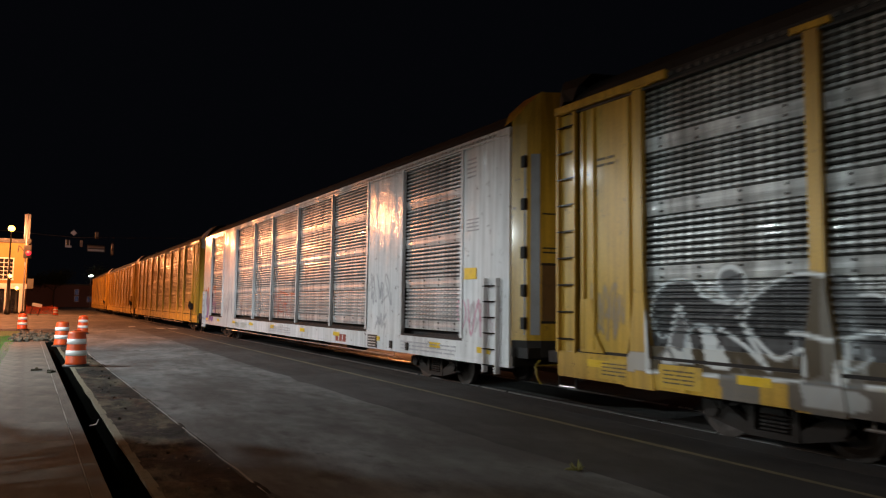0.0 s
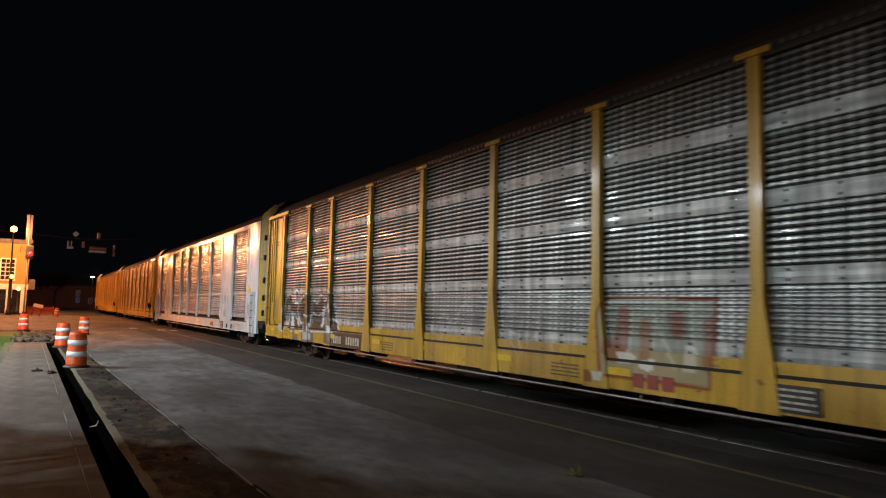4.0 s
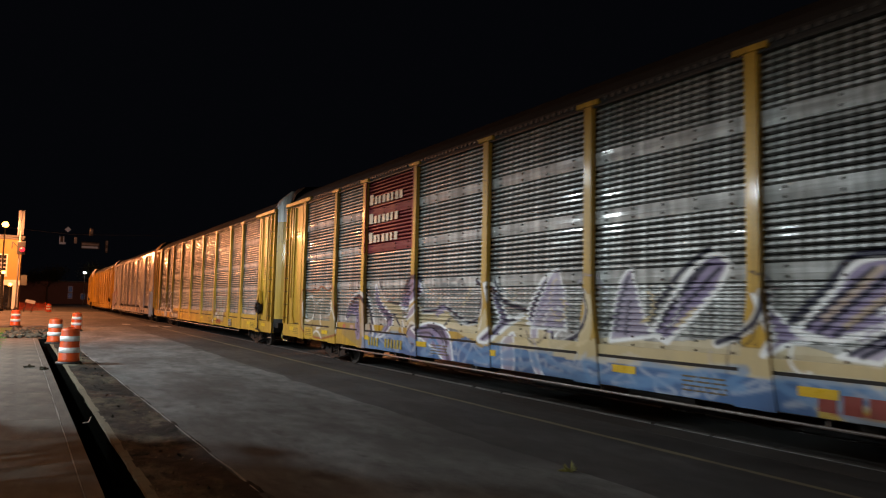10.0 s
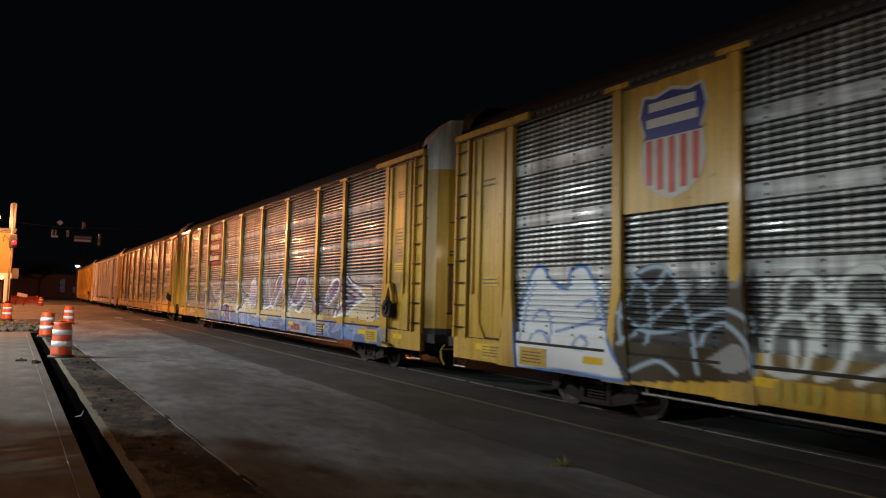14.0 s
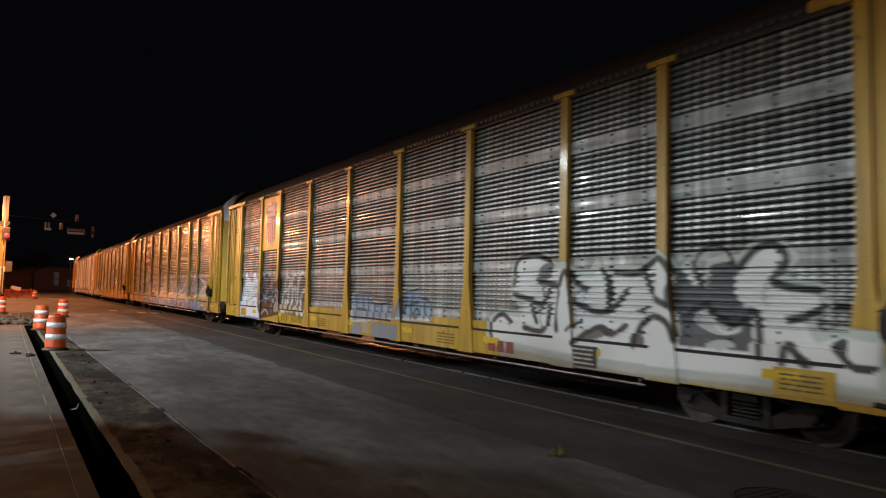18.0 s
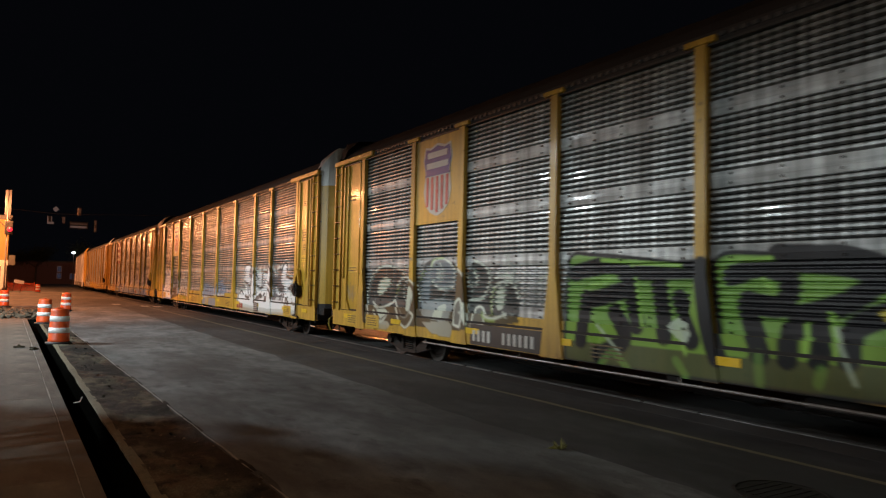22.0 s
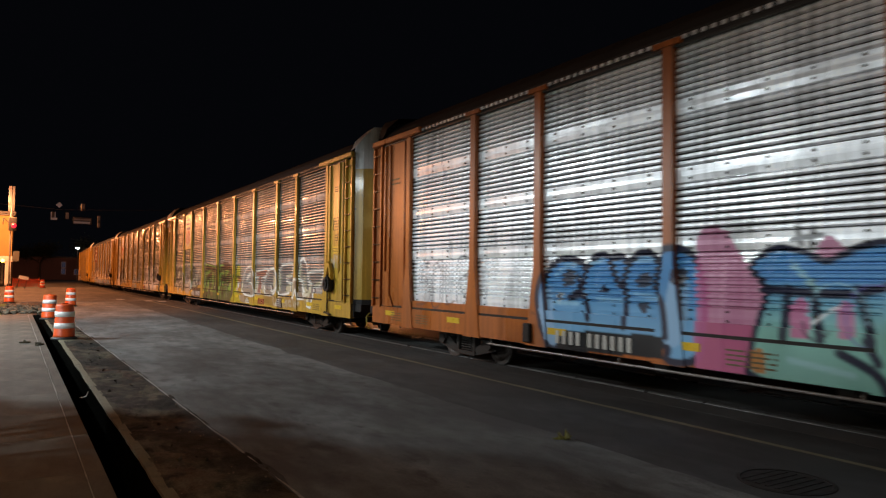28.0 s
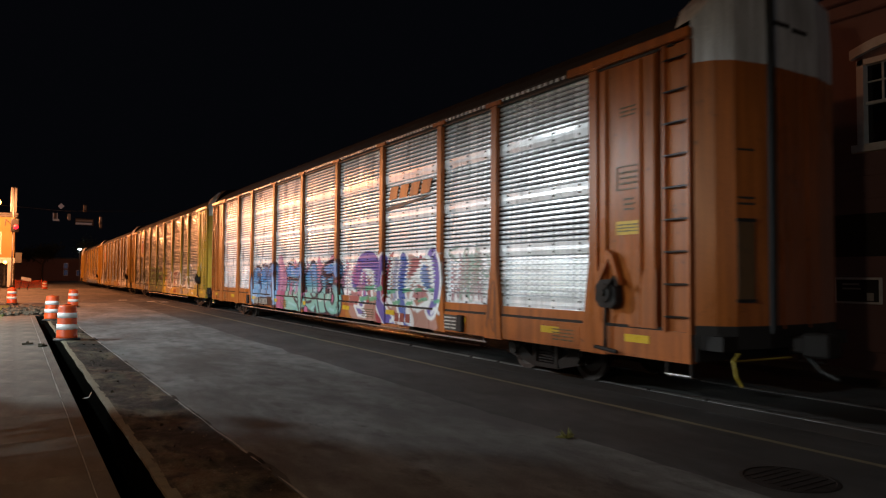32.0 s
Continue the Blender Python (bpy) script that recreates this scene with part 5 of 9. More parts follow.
        bm = rods(((-HALF - 0.10, 1.52, 1.30), (-HALF - 0.10, 1.54, 0.66), 0.022), ((-HALF - 0.10, 1.30, 0.64), (-HALF - 0.10, 1.74, 0.68), 0.03))
        part("brake_rod", bm, UNDER, hb)
    else:
        ribs = [(1.70, 4.41), (6.44, 9.05), (9.05, 12.2), (12.2, 15.1), (15.1, 17.6), (17.6, 20.57), (22.94, 25.5)]
        for a, b in ribs:
            put("panel", ribbed(a + 0.03, b - 0.03, [panel, UNDER], paint), car)
            put("panel", plain_panel(a + 0.03, b - 0.03, panel), car, "", MIRROR @ Matrix.Translation((0, a + 0.03, 0)))
        for a, b in ((0.06, 1.68), (4.43, 6.42), (20.59, 22.92), (25.52, LENGTH - 0.06)):
            me = slab("side_plate", flat(a, b), Z_SILL1, 5.02, -HALF - 0.02, -HALF + 0.05, [body], paint)
            put("side_plate", me, car)
            put("side_plate", me, car, "", MIRROR)
        for yc in (1.70, 4.41, 6.44, 9.05, 12.2, 15.1, 17.6, 20.57, 22.94, 25.5):
            me = post_mesh(yc, [body], None, True)
            put("post", me, car)
            put("post", me, car, "", MIRROR)
        for side in (-1, 1):
            bm = boxes((-HALF - 0.03, -HALF + 0.05, 0.06, LENGTH - 0.06, 4.96, 5.10))
            o = part("top_rail", bm, body, car)
            if side > 0:
                o.matrix_basis = MIRROR
            for y0 in (0.35, LENGTH - 0.8):
                ladder(car, body, y0, y0 + 0.46, 0.45, 2.25, 6, side, HALF + 0.06)
    end_cap(car, cap, hood, 1)
    end_cap(car, cap, ROOF, -1)
    # running gear
    for yc in (3.58, LENGTH - 3.58):
        put("truck", TRUCK, car, "", Matrix.Translation((0, yc, 0)))
        for dy in (-0.865, 0.865):
            w = put("wheelset", WHEELSET, car, "", Matrix.Translation((0, yc + dy, 0.36)))
            WHEELS.append((w, yc + dy))
    bm = rods(((-1.46, 4.9, 0.47), (-1.46, LENGTH - 4.9, 0.47), 0.02), ((-1.2, 4.9, 0.55), (-1.2, LENGTH - 4.9, 0.55), 0.03))
    for y in (5.0, 8.5, 12.0, 15.5, 19.0, 22.3):
        rod(bm, (-1.46, y, 0.45), (-1.44, y, 0.62), 0.015)
    part("brake_pipe", bm, PIPE, car, "dusty grey brake pipe")
    part("valve_box", boxes((-1.3, -0.85, 12.6, 13.9, 0.36, 0.72), bevel=0.04), UNDER, car)
    part("air_tank", rods(((-1.15, 10.4, 0.55), (-1.15, 11.6, 0.55), 0.17), seg=14), UNDER, car)
    for y in (8.0, 15.6, 18.2):
        part("hanger", boxes((-1.35, -0.8, y, y + 0.25, 0.40, 0.66), bevel=0.03), UNDER, car)
    # reflective tapes and data marks on the sill
    rnd = random.Random(seed)
    key = ("tape", 0)
    if key not in SHARED:
        me = bpy.data.meshes.new("reflector")
        b2 = boxes((-HALF - 0.038, -HALF - 0.028, 0, 0.46, 0, 0.11))
        b2.to_mesh(me)
        b2.free()
        me.materials.append(REFLECT)
        SHARED[key] = me
    for y in ((0.75, 2.7, 5.6, 8.4, 11.4, 14.6, 17.3, 20.2, 23.2, 26.0)):
        put("reflector", SHARED[key], car, "yellow reflective tape", Matrix.Translation((-0.002, y + rnd.uniform(-0.2, 0.2), 0.80)))
    return car
# ---- spray paint on the car sides: u runs from the leading end, z up, metres ----
class Spray:
    """Layers of fills and strokes, evaluated on the side's own vertices."""

    def __init__(self):
        self.layers = []

    def stroke(self, pts, width, colour, fade=0.012, strength=1.0):
        self.layers.append(("s", np.array(pts, float), width / 2, colour, fade, strength))

    def fill(self, pts, colour, strength=1.0, rim=None, rim_w=0.05):
        self.layers.append(("f", np.array(pts, float), 0, colour, 0.0, strength))
        if rim is not None:
            self.stroke(list(pts) + [pts[0]], rim_w, rim)

    def __call__(self, Y, Z):
        U = LENGTH - Y
        # the can's hand wanders a little
        out = np.zeros((U.size, 4))
        u0, u1, z0, z1 = U.min(), U.max(), Z.min(), Z.max()
        for kind, p, half, colour, fade, strength in self.layers:
            r = half + fade + 0.05
            lo, hi = p.min(0) - r, p.max(0) + r
            if hi[0] < u0 or lo[0] > u1 or hi[1] < z0 or lo[1] > z1:
                continue
            idx = np.nonzero((U >= lo[0]) & (U <= hi[0]) & (Z >= lo[1]) & (Z <= hi[1]))[0]
            if not idx.size:
                continue
            x, y = U[idx], Z[idx]
            if kind == "s":
                d = np.full(x.shape, 9.0)
                for a, b in zip(p[:-1], p[1:]):
                    ab = b - a
                    t = np.clip(((x - a[0]) * ab[0] + (y - a[1]) * ab[1]) / max(1e-9, ab @ ab), 0, 1)
                    d = np.minimum(d, np.hypot(x - a[0] - t * ab[0], y - a[1] - t * ab[1]))
                w = np.clip((half + fade - d) / (2 * fade), 0, 1)
            else:
                inside = np.zeros(x.shape, bool)
                for a, b in zip(p, np.roll(p, -1, 0)):
                    if a[1] == b[1]:
                        continue
                    hit = ((a[1] > y) != (b[1] > y)) & (x < (b[0] - a[0]) * (y - a[1]) / (b[1] - a[1]) + a[0])
                    inside ^= hit
                w = inside.astype(float)
            w = w * strength
            c = colour(x, y) if callable(colour) else np.array(colour)
            out[idx, :3] = out[idx, :3] * (1 - w[:, None]) + c * w[:, None]
            out[idx, 3] = np.maximum(out[idx, 3], w)
        return out


def blend(c0, c1, z0, z1):
    """A colour that changes from c0 at height z0 to c1 at z1."""
    a, b = np.array(c0), np.array(c1)
    return lambda x, y: a + (b - a) * np.clip((y - z0) / (z1 - z0), 0, 1)[:, None]


def curve(pts, n=6):
    """Rounds a polyline (Catmull-Rom)."""
    p = [pts[0], *pts, pts[-1]]
    out = []
    for a, b, c, d in zip(p, p[1:], p[2:], p[3:]):
        for i in range(n):
            t = i / n
            out.append(tuple(0.5 * (2 * b[k] + (c[k] - a[k]) * t + (2 * a[k] - 5 * b[k] + 4 * c[k] - d[k]) * t * t + (3 * b[k] - a[k] - 3 * c[k] + d[k]) * t ** 3) for k in (0, 1)))
    return out + [pts[-1]]


# skeletons of hooks, loops and arches in a unit box, turned over at will
FORMS = [
    [[(0.85, 0.9), (0.3, 0.95), (0.12, 0.7), (0.5, 0.5), (0.85, 0.3), (0.6, 0.05), (0.1, 0.1)]],
    [[(0.15, 0), (0.15, 1)], [(0.15, 0.95), (0.75, 0.85), (0.7, 0.55), (0.2, 0.5)], [(0.4, 0.5), (0.9, 0.0)]],
    [[(0.1, 0), (0.45, 1), (0.9, 0)], [(0.25, 0.38), (0.75, 0.38)]],
    [[(0.9, 0.95), (0.15, 0.95), (0.15, 0.05), (0.9, 0.05)], [(0.15, 0.5), (0.7, 0.5)]],
    [[(0.1, 0.95), (0.9, 0.95)], [(0.5, 0.95), (0.5, 0)]],
    [[(0.5, 0.95), (0.12, 0.6), (0.2, 0.1), (0.7, 0.05), (0.88, 0.5), (0.5, 0.95)]],
    [[(0.12, 1), (0.15, 0.2), (0.5, 0.02), (0.85, 0.2), (0.88, 1)]],
    [[(0.12, 0), (0.12, 1), (0.8, 0), (0.88, 1)]],
    [[(0.15, 0), (0.15, 1)], [(0.85, 1), (0.2, 0.5), (0.9, 0)]],
]


def forms(sp, u0, u1, z0, z1, order, fat, fill, rim, rim_w=0.06, halo=None, halo_w=0.12, seed=0, inner=None):
    """A row of fat outlined hooks and loops that fill the field; they spell nothing."""
    rnd = random.Random(seed)
    n = len(order)
    w = (u1 - u0) / n
    rows = []
    for i, k in enumerate(order):
        a, h = u0 + i * w, z1 - z0
        dz = rnd.uniform(-0.06, 0.06) * h
        lean = rnd.uniform(-0.2, 0.2)
        fx, fy = rnd.random() < 0.6, rnd.random() < 0.5
        for line in FORMS[k % len(FORMS)]:
            line = [(1 - x if fx else x, 1 - y if fy else y) for x, y in line]
            q = [(a + w * (-0.04 + 1.08 * x + lean * (y - 0.5)) + rnd.uniform(-0.02, 0.02), z0 + dz + h * (0.08 + 0.84 * y)) for x, y in line]
            rows.append(curve(q, 5) if len(q) > 2 else q)
    if halo is not None:
        for q in rows:
            sp.stroke(q, fat + 2 * rim_w + 2 * halo_w, halo)
    for q in rows:
        sp.stroke(q, fat + 2 * rim_w, rim)
    for q in rows:
        sp.stroke(q, fat, fill)
    if inner is not None:
        for q in rows:
            sp.stroke([(x + fat * 0.2, y + fat * 0.22) for x, y in q[: max(2, len(q) // 2)]], fat * 0.16, inner)
    return rows


def scribble(sp, u0, u1, z0, z1, n, width, colour, seed, strength=0.8):
    """Quick looping lines."""
    rnd = random.Random(seed)
    for i in range(n):
        a = u0 + (u1 - u0) * (i + rnd.uniform(-0.2, 0.2)) / n
        w = (u1 - u0) / n * 1.5
        pts = [(a + rnd.uniform(0, w), z0 + (z1 - z0) * rnd.random()) for _ in range(6)]
        sp.stroke(curve(pts, 6), width, colour, 0.02, strength)




def fuss(sp, u0, u1, z0, z1, n, colours, seed, w0=0.02, w1=0.05):
    """Small arcs, glints, drips and arrows that enliven a piece."""
    rnd = random.Random(seed)
    for i in range(n):
        u, z = rnd.uniform(u0, u1), rnd.uniform(z0, z1)
        a, r, sweep = rnd.uniform(0, 6.28), rnd.uniform(0.08, 0.34), rnd.uniform(0.8, 3.4)
        c = colours[i % len(colours)]
        kind = rnd.random()
        if kind < 0.6:
            sp.stroke([(u + r * math.cos(a + sweep * t / 8), z + 1.2 * r * math.sin(a + sweep * t / 8)) for t in range(9)], rnd.uniform(w0, w1), c)
        elif kind < 0.8:
            sp.stroke([(u, z), (u + rnd.uniform(-0.03, 0.03), max(0.6, z - rnd.uniform(0.15, 0.6)))], w0, c, 0.012, 0.8)
        else:
            sp.stroke([(u - 0.16, z - 0.12), (u, z), (u + 0.12, z + rnd.uniform(-0.25, 0.25))], w1, c)


K, W, GREY = (0.010, 0.010, 0.012), (0.72, 0.74, 0.75), (0.12, 0.12, 0.125)
PAINT = {k: Spray() for k in range(6)}

# white car: faded tags
s = PAINT[0]
forms(s, 0.3, 2.6, 0.7, 2.5, [0, 7, 3], 0.22, blend((0.16, 0.12, 0.36), (0.45, 0.16, 0.08), 0.8, 2.3), (0.5, 0.4, 0.5), 0.03, seed=3)
forms(s, 12.4, 14.6, 1.25, 2.2, [7, 0, 1, 4], 0.07, (0.34, 0.05, 0.03), (0.36, 0.09, 0.06), 0.0, seed=4)
scribble(s, 20.9, 22.2, 1.7, 2.5, 5, 0.025, (0.2, 0.2, 0.26), 5)
scribble(s, 21.3, 22.0, 1.1, 1.5, 4, 0.02, (0.2, 0.2, 0.26), 6)
forms(s, 25.3, 26.3, 1.1, 1.95, [5, 7], 0.03, (0.6, 0.1, 0.25), (0.6, 0.1, 0.25), 0.0, seed=7)
scribble(s, 9.5, 12.0, 1.2, 1.9, 4, 0.02, (0.3, 0.2, 0.2), 8, 0.5)

# first yellow car: dark piece with pale outlines; white scrawl; mint and rust blocks
s = PAINT[1]
s.fill(curve([(1.99, 0.82), (1.99, 1.75), (2.23, 2.07), (2.71, 2.10), (2.85, 1.91), (3.25, 1.80), (3.51, 1.80), (3.88, 2.04), (4.22, 2.14), (4.65, 2.09), (4.73, 1.89), (5.05, 1.90), (5.31, 1.81), (5.52, 2.07), (5.77, 2.03), (5.94, 1.89), (6.14, 1.99), (6.26, 2.16), (6.48, 2.17), (6.66, 2.08), (6.77, 1.79), (6.95, 1.50), (6.99, 1.37), (7.19, 1.21), (7.31, 1.02), (6.59, 0.96), (5.03, 0.93), (3.38, 0.88)]), (0.025, 0.025, 0.028), 0.9, (0.60, 0.64, 0.66), 0.05)
s.fill(curve([(4.53, 1.01), (4.55, 2.05), (4.90, 1.89), (4.93, 0.66), (4.32, 0.59), (4.27, 0.91)]), (0.10, 0.105, 0.11), 0.9)
s.fill(curve([(6.32, 1.68), (6.66, 2.08), (6.68, 1.69), (6.80, 1.18), (6.45, 1.12), (6.27, 1.14)]), (0.11, 0.115, 0.12), 0.95)
s.fill(curve([(3.09, 2.05), (3.18, 2.22), (3.36, 2.26), (3.51, 2.15), (3.51, 1.94), (3.38, 1.82), (3.20, 1.85)]), (0.14, 0.15, 0.16), 1, (0.60, 0.64, 0.66), 0.07)
s.fill(curve([(2.24, 0.95), (2.34, 1.41), (2.49, 1.80), (2.71, 1.24), (2.78, 0.99)]), (0.60, 0.64, 0.66), 0.8)
s.fill(curve([(2.34, 1.22), (2.49, 1.66), (2.65, 1.33), (2.56, 1.14)]), GREY, 1)
s.fill(curve([(2.82, 1.48), (3.01, 1.45), (3.35, 0.99), (2.98, 0.98)]), (0.60, 0.64, 0.66), 0.9)
s.stroke(curve([(3.12, 1.48), (3.51, 1.28), (3.87, 1.00)]), 0.05, (0.60, 0.64, 0.66), 0.014, 1.0)
s.stroke(curve([(3.41, 1.63), (3.66, 1.37), (3.96, 1.15), (4.27, 1.27), (4.32, 0.99)]), 0.05, (0.60, 0.64, 0.66), 0.014, 1.0)
s.stroke(curve([(3.57, 1.76), (3.51, 1.50), (3.81, 1.08)]), 0.05, (0.60, 0.64, 0.66), 0.014, 1.0)
s.stroke(curve([(4.10, 1.46), (4.38, 1.44), (4.64, 1.40), (5.04, 1.50), (5.25, 1.45)]), 0.05, (0.60, 0.64, 0.66), 0.014, 1.0)
s.stroke(curve([(4.75, 1.40), (4.76, 1.10), (4.53, 0.65)]), 0.05, (0.60, 0.64, 0.66), 0.014, 1.0)
s.stroke(curve([(5.50, 1.45), (5.72, 1.49), (5.93, 1.46)]), 0.05, (0.60, 0.64, 0.66), 0.014, 1.0)
s.fill(curve([(5.78, 1.56), (5.90, 1.74), (6.09, 1.68), (6.01, 1.47), (6.05, 1.12), (5.84, 1.11), (5.86, 1.39)]), (0.60, 0.64, 0.66), 0.85)
s.fill(curve([(6.43, 1.72), (6.49, 1.82), (6.62, 1.59), (6.51, 1.55)]), (0.5, 0.56, 0.58), 0.95)
s.fill(curve([(6.37, 1.15), (6.65, 1.14), (6.88, 0.87), (6.82, 0.66), (6.52, 0.73)]), (0.60, 0.64, 0.66), 0.95)
s.fill(curve([(4.75, 1.34), (4.80, 1.03), (4.66, 0.77), (4.64, 1.02)]), (0.60, 0.64, 0.66), 0.9)
s.stroke(curve([(6.72, 1.79), (6.92, 1.53), (6.98, 1.38)]), 0.06, (0.60, 0.64, 0.66), 0.014, 1.0)
s.stroke(curve([(6.67, 1.34), (7.01, 1.31), (7.25, 1.15), (7.32, 0.92)]), 0.06, (0.60, 0.64, 0.66), 0.014, 1.0)
s.fill([(3.18, 0.91), (3.73, 0.91), (3.75, 0.53), (3.20, 0.55)], GREY, 0.9)
s.fill([(4.10, 0.89), (5.24, 0.91), (5.29, 0.59), (4.12, 0.57)], (0.09, 0.09, 0.095), 0.9)
s.fill([(6.15, 0.96), (6.93, 0.94), (6.98, 0.60), (6.18, 0.63)], (0.08, 0.08, 0.085), 0.85)
s.fill(curve([(4.26, 0.87), (4.94, 0.85), (4.93, 0.66), (4.32, 0.64)]), (0.4, 0.43, 0.45), 0.8)
s.fill(curve([(1.60, 1.07), (1.96, 1.09), (2.04, 0.87), (1.61, 0.79)]), (0.42, 0.43, 0.44), 0.8)
fuss(s, 1.9, 7.2, 1.15, 2.0, 26, [(0.4, 0.45, 0.48), K, GREY], 101)
s.fill(curve([(12.59, 0.94), (12.81, 1.38), (13.59, 1.98), (14.50, 2.14), (14.95, 2.21), (15.90, 1.92), (16.20, 2.05), (16.44, 2.05), (16.71, 1.60), (16.98, 1.05), (15.77, 0.96), (12.78, 0.95)]), (0.5, 0.51, 0.52), 0.16)
s.stroke(curve([(12.82, 1.17), (13.15, 1.61), (13.61, 1.41), (13.94, 1.83), (14.35, 1.63), (14.04, 1.12)]), 0.05, W, 0.014, 0.5)
s.stroke(curve([(13.52, 1.20), (13.86, 1.72), (14.35, 2.03), (14.73, 1.83), (14.66, 1.25)]), 0.05, W, 0.014, 0.5)
s.stroke(curve([(15.24, 1.93), (15.64, 1.79), (15.38, 1.47), (15.77, 1.31)]), 0.05, W, 0.014, 0.5)
s.stroke(curve([(15.77, 1.84), (15.64, 1.30), (15.90, 0.97)]), 0.05, W, 0.014, 0.5)
s.stroke(curve([(16.14, 2.01), (15.92, 1.32), (16.08, 0.98)]), 0.05, W, 0.014, 0.5)
s.stroke(curve([(16.20, 2.05), (16.44, 2.01), (16.66, 1.60), (16.92, 1.05)]), 0.05, W, 0.014, 0.5)
s.stroke(curve([(16.26, 1.67), (16.49, 1.43), (16.20, 1.16)]), 0.05, W, 0.014, 0.5)
s.stroke(curve([(14.50, 2.12), (14.88, 2.16), (14.81, 1.26)]), 0.05, W, 0.014, 0.5)
s.stroke(curve([(13.16, 1.08), (13.52, 1.51), (14.19, 1.48)]), 0.05, W, 0.014, 0.5)
scribble(s, 12.6, 17.2, 1.15, 2.2, 14, 0.035, W, 14, 0.4)
s.fill([(18.09, 0.78), (18.00, 1.70), (18.15, 1.96), (20.11, 1.93), (20.07, 0.77), (19.04, 0.79)], (0.36, 0.40, 0.33), 0.62, (0.21, 0.045, 0.025), 0.05)
s.fill(curve([(18.31, 1.43), (18.41, 1.82), (18.61, 1.72), (18.59, 1.12), (18.35, 1.15)]), (0.21, 0.045, 0.025), 0.8)
s.fill(curve([(18.10, 1.13), (18.23, 1.36), (18.62, 1.11), (18.30, 0.98)]), (0.21, 0.045, 0.025), 0.8)
s.fill(curve([(19.33, 1.73), (19.58, 1.74), (19.59, 1.42), (19.39, 1.41)]), (0.21, 0.045, 0.025), 0.8)
s.fill(curve([(19.42, 1.92), (19.27, 1.86), (19.34, 1.95)]), (0.21, 0.045, 0.025), 0.8)
s.fill(curve([(18.79, 1.59), (18.98, 1.63), (19.06, 0.89), (18.85, 0.99)]), (0.25, 0.11, 0.05), 0.85)
s.fill(curve([(19.91, 1.62), (20.10, 1.66), (20.07, 1.00), (19.95, 1.04)]), (0.21, 0.045, 0.025), 0.75)
s.fill(curve([(18.38, 1.16), (18.76, 1.12), (18.70, 0.99), (18.44, 1.00)]), W, 0.75)
s.fill(curve([(18.85, 1.03), (19.12, 1.08), (19.10, 0.92), (18.88, 0.92)]), W, 0.8)
s.fill(curve([(19.64, 1.31), (19.81, 1.26), (19.86, 0.98), (19.65, 0.95)]), W, 0.6)
s.fill(curve([(17.88, 0.83), (18.13, 0.82), (18.09, 0.67), (17.93, 0.68)]), W, 0.7)
s.fill(curve([(17.70, 0.81), (17.88, 0.80), (17.89, 0.64), (17.73, 0.65)]), (0.21, 0.045, 0.025), 0.8)
s.stroke(curve([(18.19, 1.89), (19.21, 1.92)]), 0.06, (0.48, 0.52, 0.46), 0.014, 0.7)
s.stroke(curve([(19.06, 1.73), (19.19, 1.47), (19.50, 1.00)]), 0.06, (0.48, 0.52, 0.46), 0.014, 0.7)
s.stroke(curve([(18.67, 1.72), (18.62, 1.17)]), 0.06, (0.48, 0.52, 0.46), 0.014, 0.7)
s.stroke(curve([(19.71, 1.86), (19.76, 1.38)]), 0.06, (0.48, 0.52, 0.46), 0.014, 0.7)
s.stroke(curve([(19.20, 1.86), (19.40, 1.92)]), 0.06, (0.48, 0.52, 0.46), 0.014, 0.7)
scribble(s, 23.0, 25.2, 1.1, 2.1, 8, 0.09, (0.5, 0.5, 0.48), 17, 0.4)

# red-sign car: mauve flames, cream ground, blue band
s = PAINT[2]
BLUE, MAUVE, CREAM, INK = (0.035, 0.12, 0.30), (0.24, 0.20, 0.33), (0.60, 0.50, 0.31), (0.015, 0.015, 0.035)
PALE, LILAC = (0.74, 0.75, 0.76), (0.38, 0.34, 0.46)
s.fill([(6.54, 3.03), (9.26, 3.03), (9.26, 4.96), (6.54, 4.96)], (0.16, 0.012, 0.02))
s.fill([(6.6, 0.5)] + [(6.6 + i * 0.55, 1.02 + 0.10 * math.sin(i * 2.3)) for i in range(35)] + [(25.4, 0.5)], BLUE, 0.92)
s.fill(curve([(1.88, 0.93), (1.79, 1.97), (2.09, 2.10), (2.41, 2.04), (2.71, 2.13), (3.00, 2.09), (3.33, 2.21), (3.63, 2.16), (3.93, 2.07), (4.21, 2.18), (4.49, 2.18), (4.57, 1.71), (4.79, 1.29), (4.80, 0.88), (4.54, 0.78), (3.42, 0.66), (2.17, 0.78)]), (0.33, 0.36, 0.27), 0.55, (0.26, 0.08, 0.035), 0.06)
s.stroke(curve([(2.03, 1.30), (1.96, 1.74), (2.41, 1.92), (2.77, 1.67), (2.71, 1.25), (2.29, 1.14), (2.03, 1.30)]), 0.06, PALE, 0.014, 0.85)
s.stroke(curve([(2.94, 1.67), (3.43, 1.84), (3.32, 1.36), (3.53, 1.02), (3.22, 0.95)]), 0.06, PALE, 0.014, 0.85)
s.stroke(curve([(3.83, 1.46), (4.20, 1.85), (4.42, 1.70), (4.29, 1.41), (3.92, 1.39)]), 0.06, PALE, 0.014, 0.85)
s.stroke(curve([(4.38, 1.63), (4.71, 1.22), (4.77, 0.88)]), 0.06, PALE, 0.014, 0.85)
s.stroke(curve([(2.71, 0.66), (3.22, 0.87), (3.63, 0.68)]), 0.06, PALE, 0.014, 0.85)
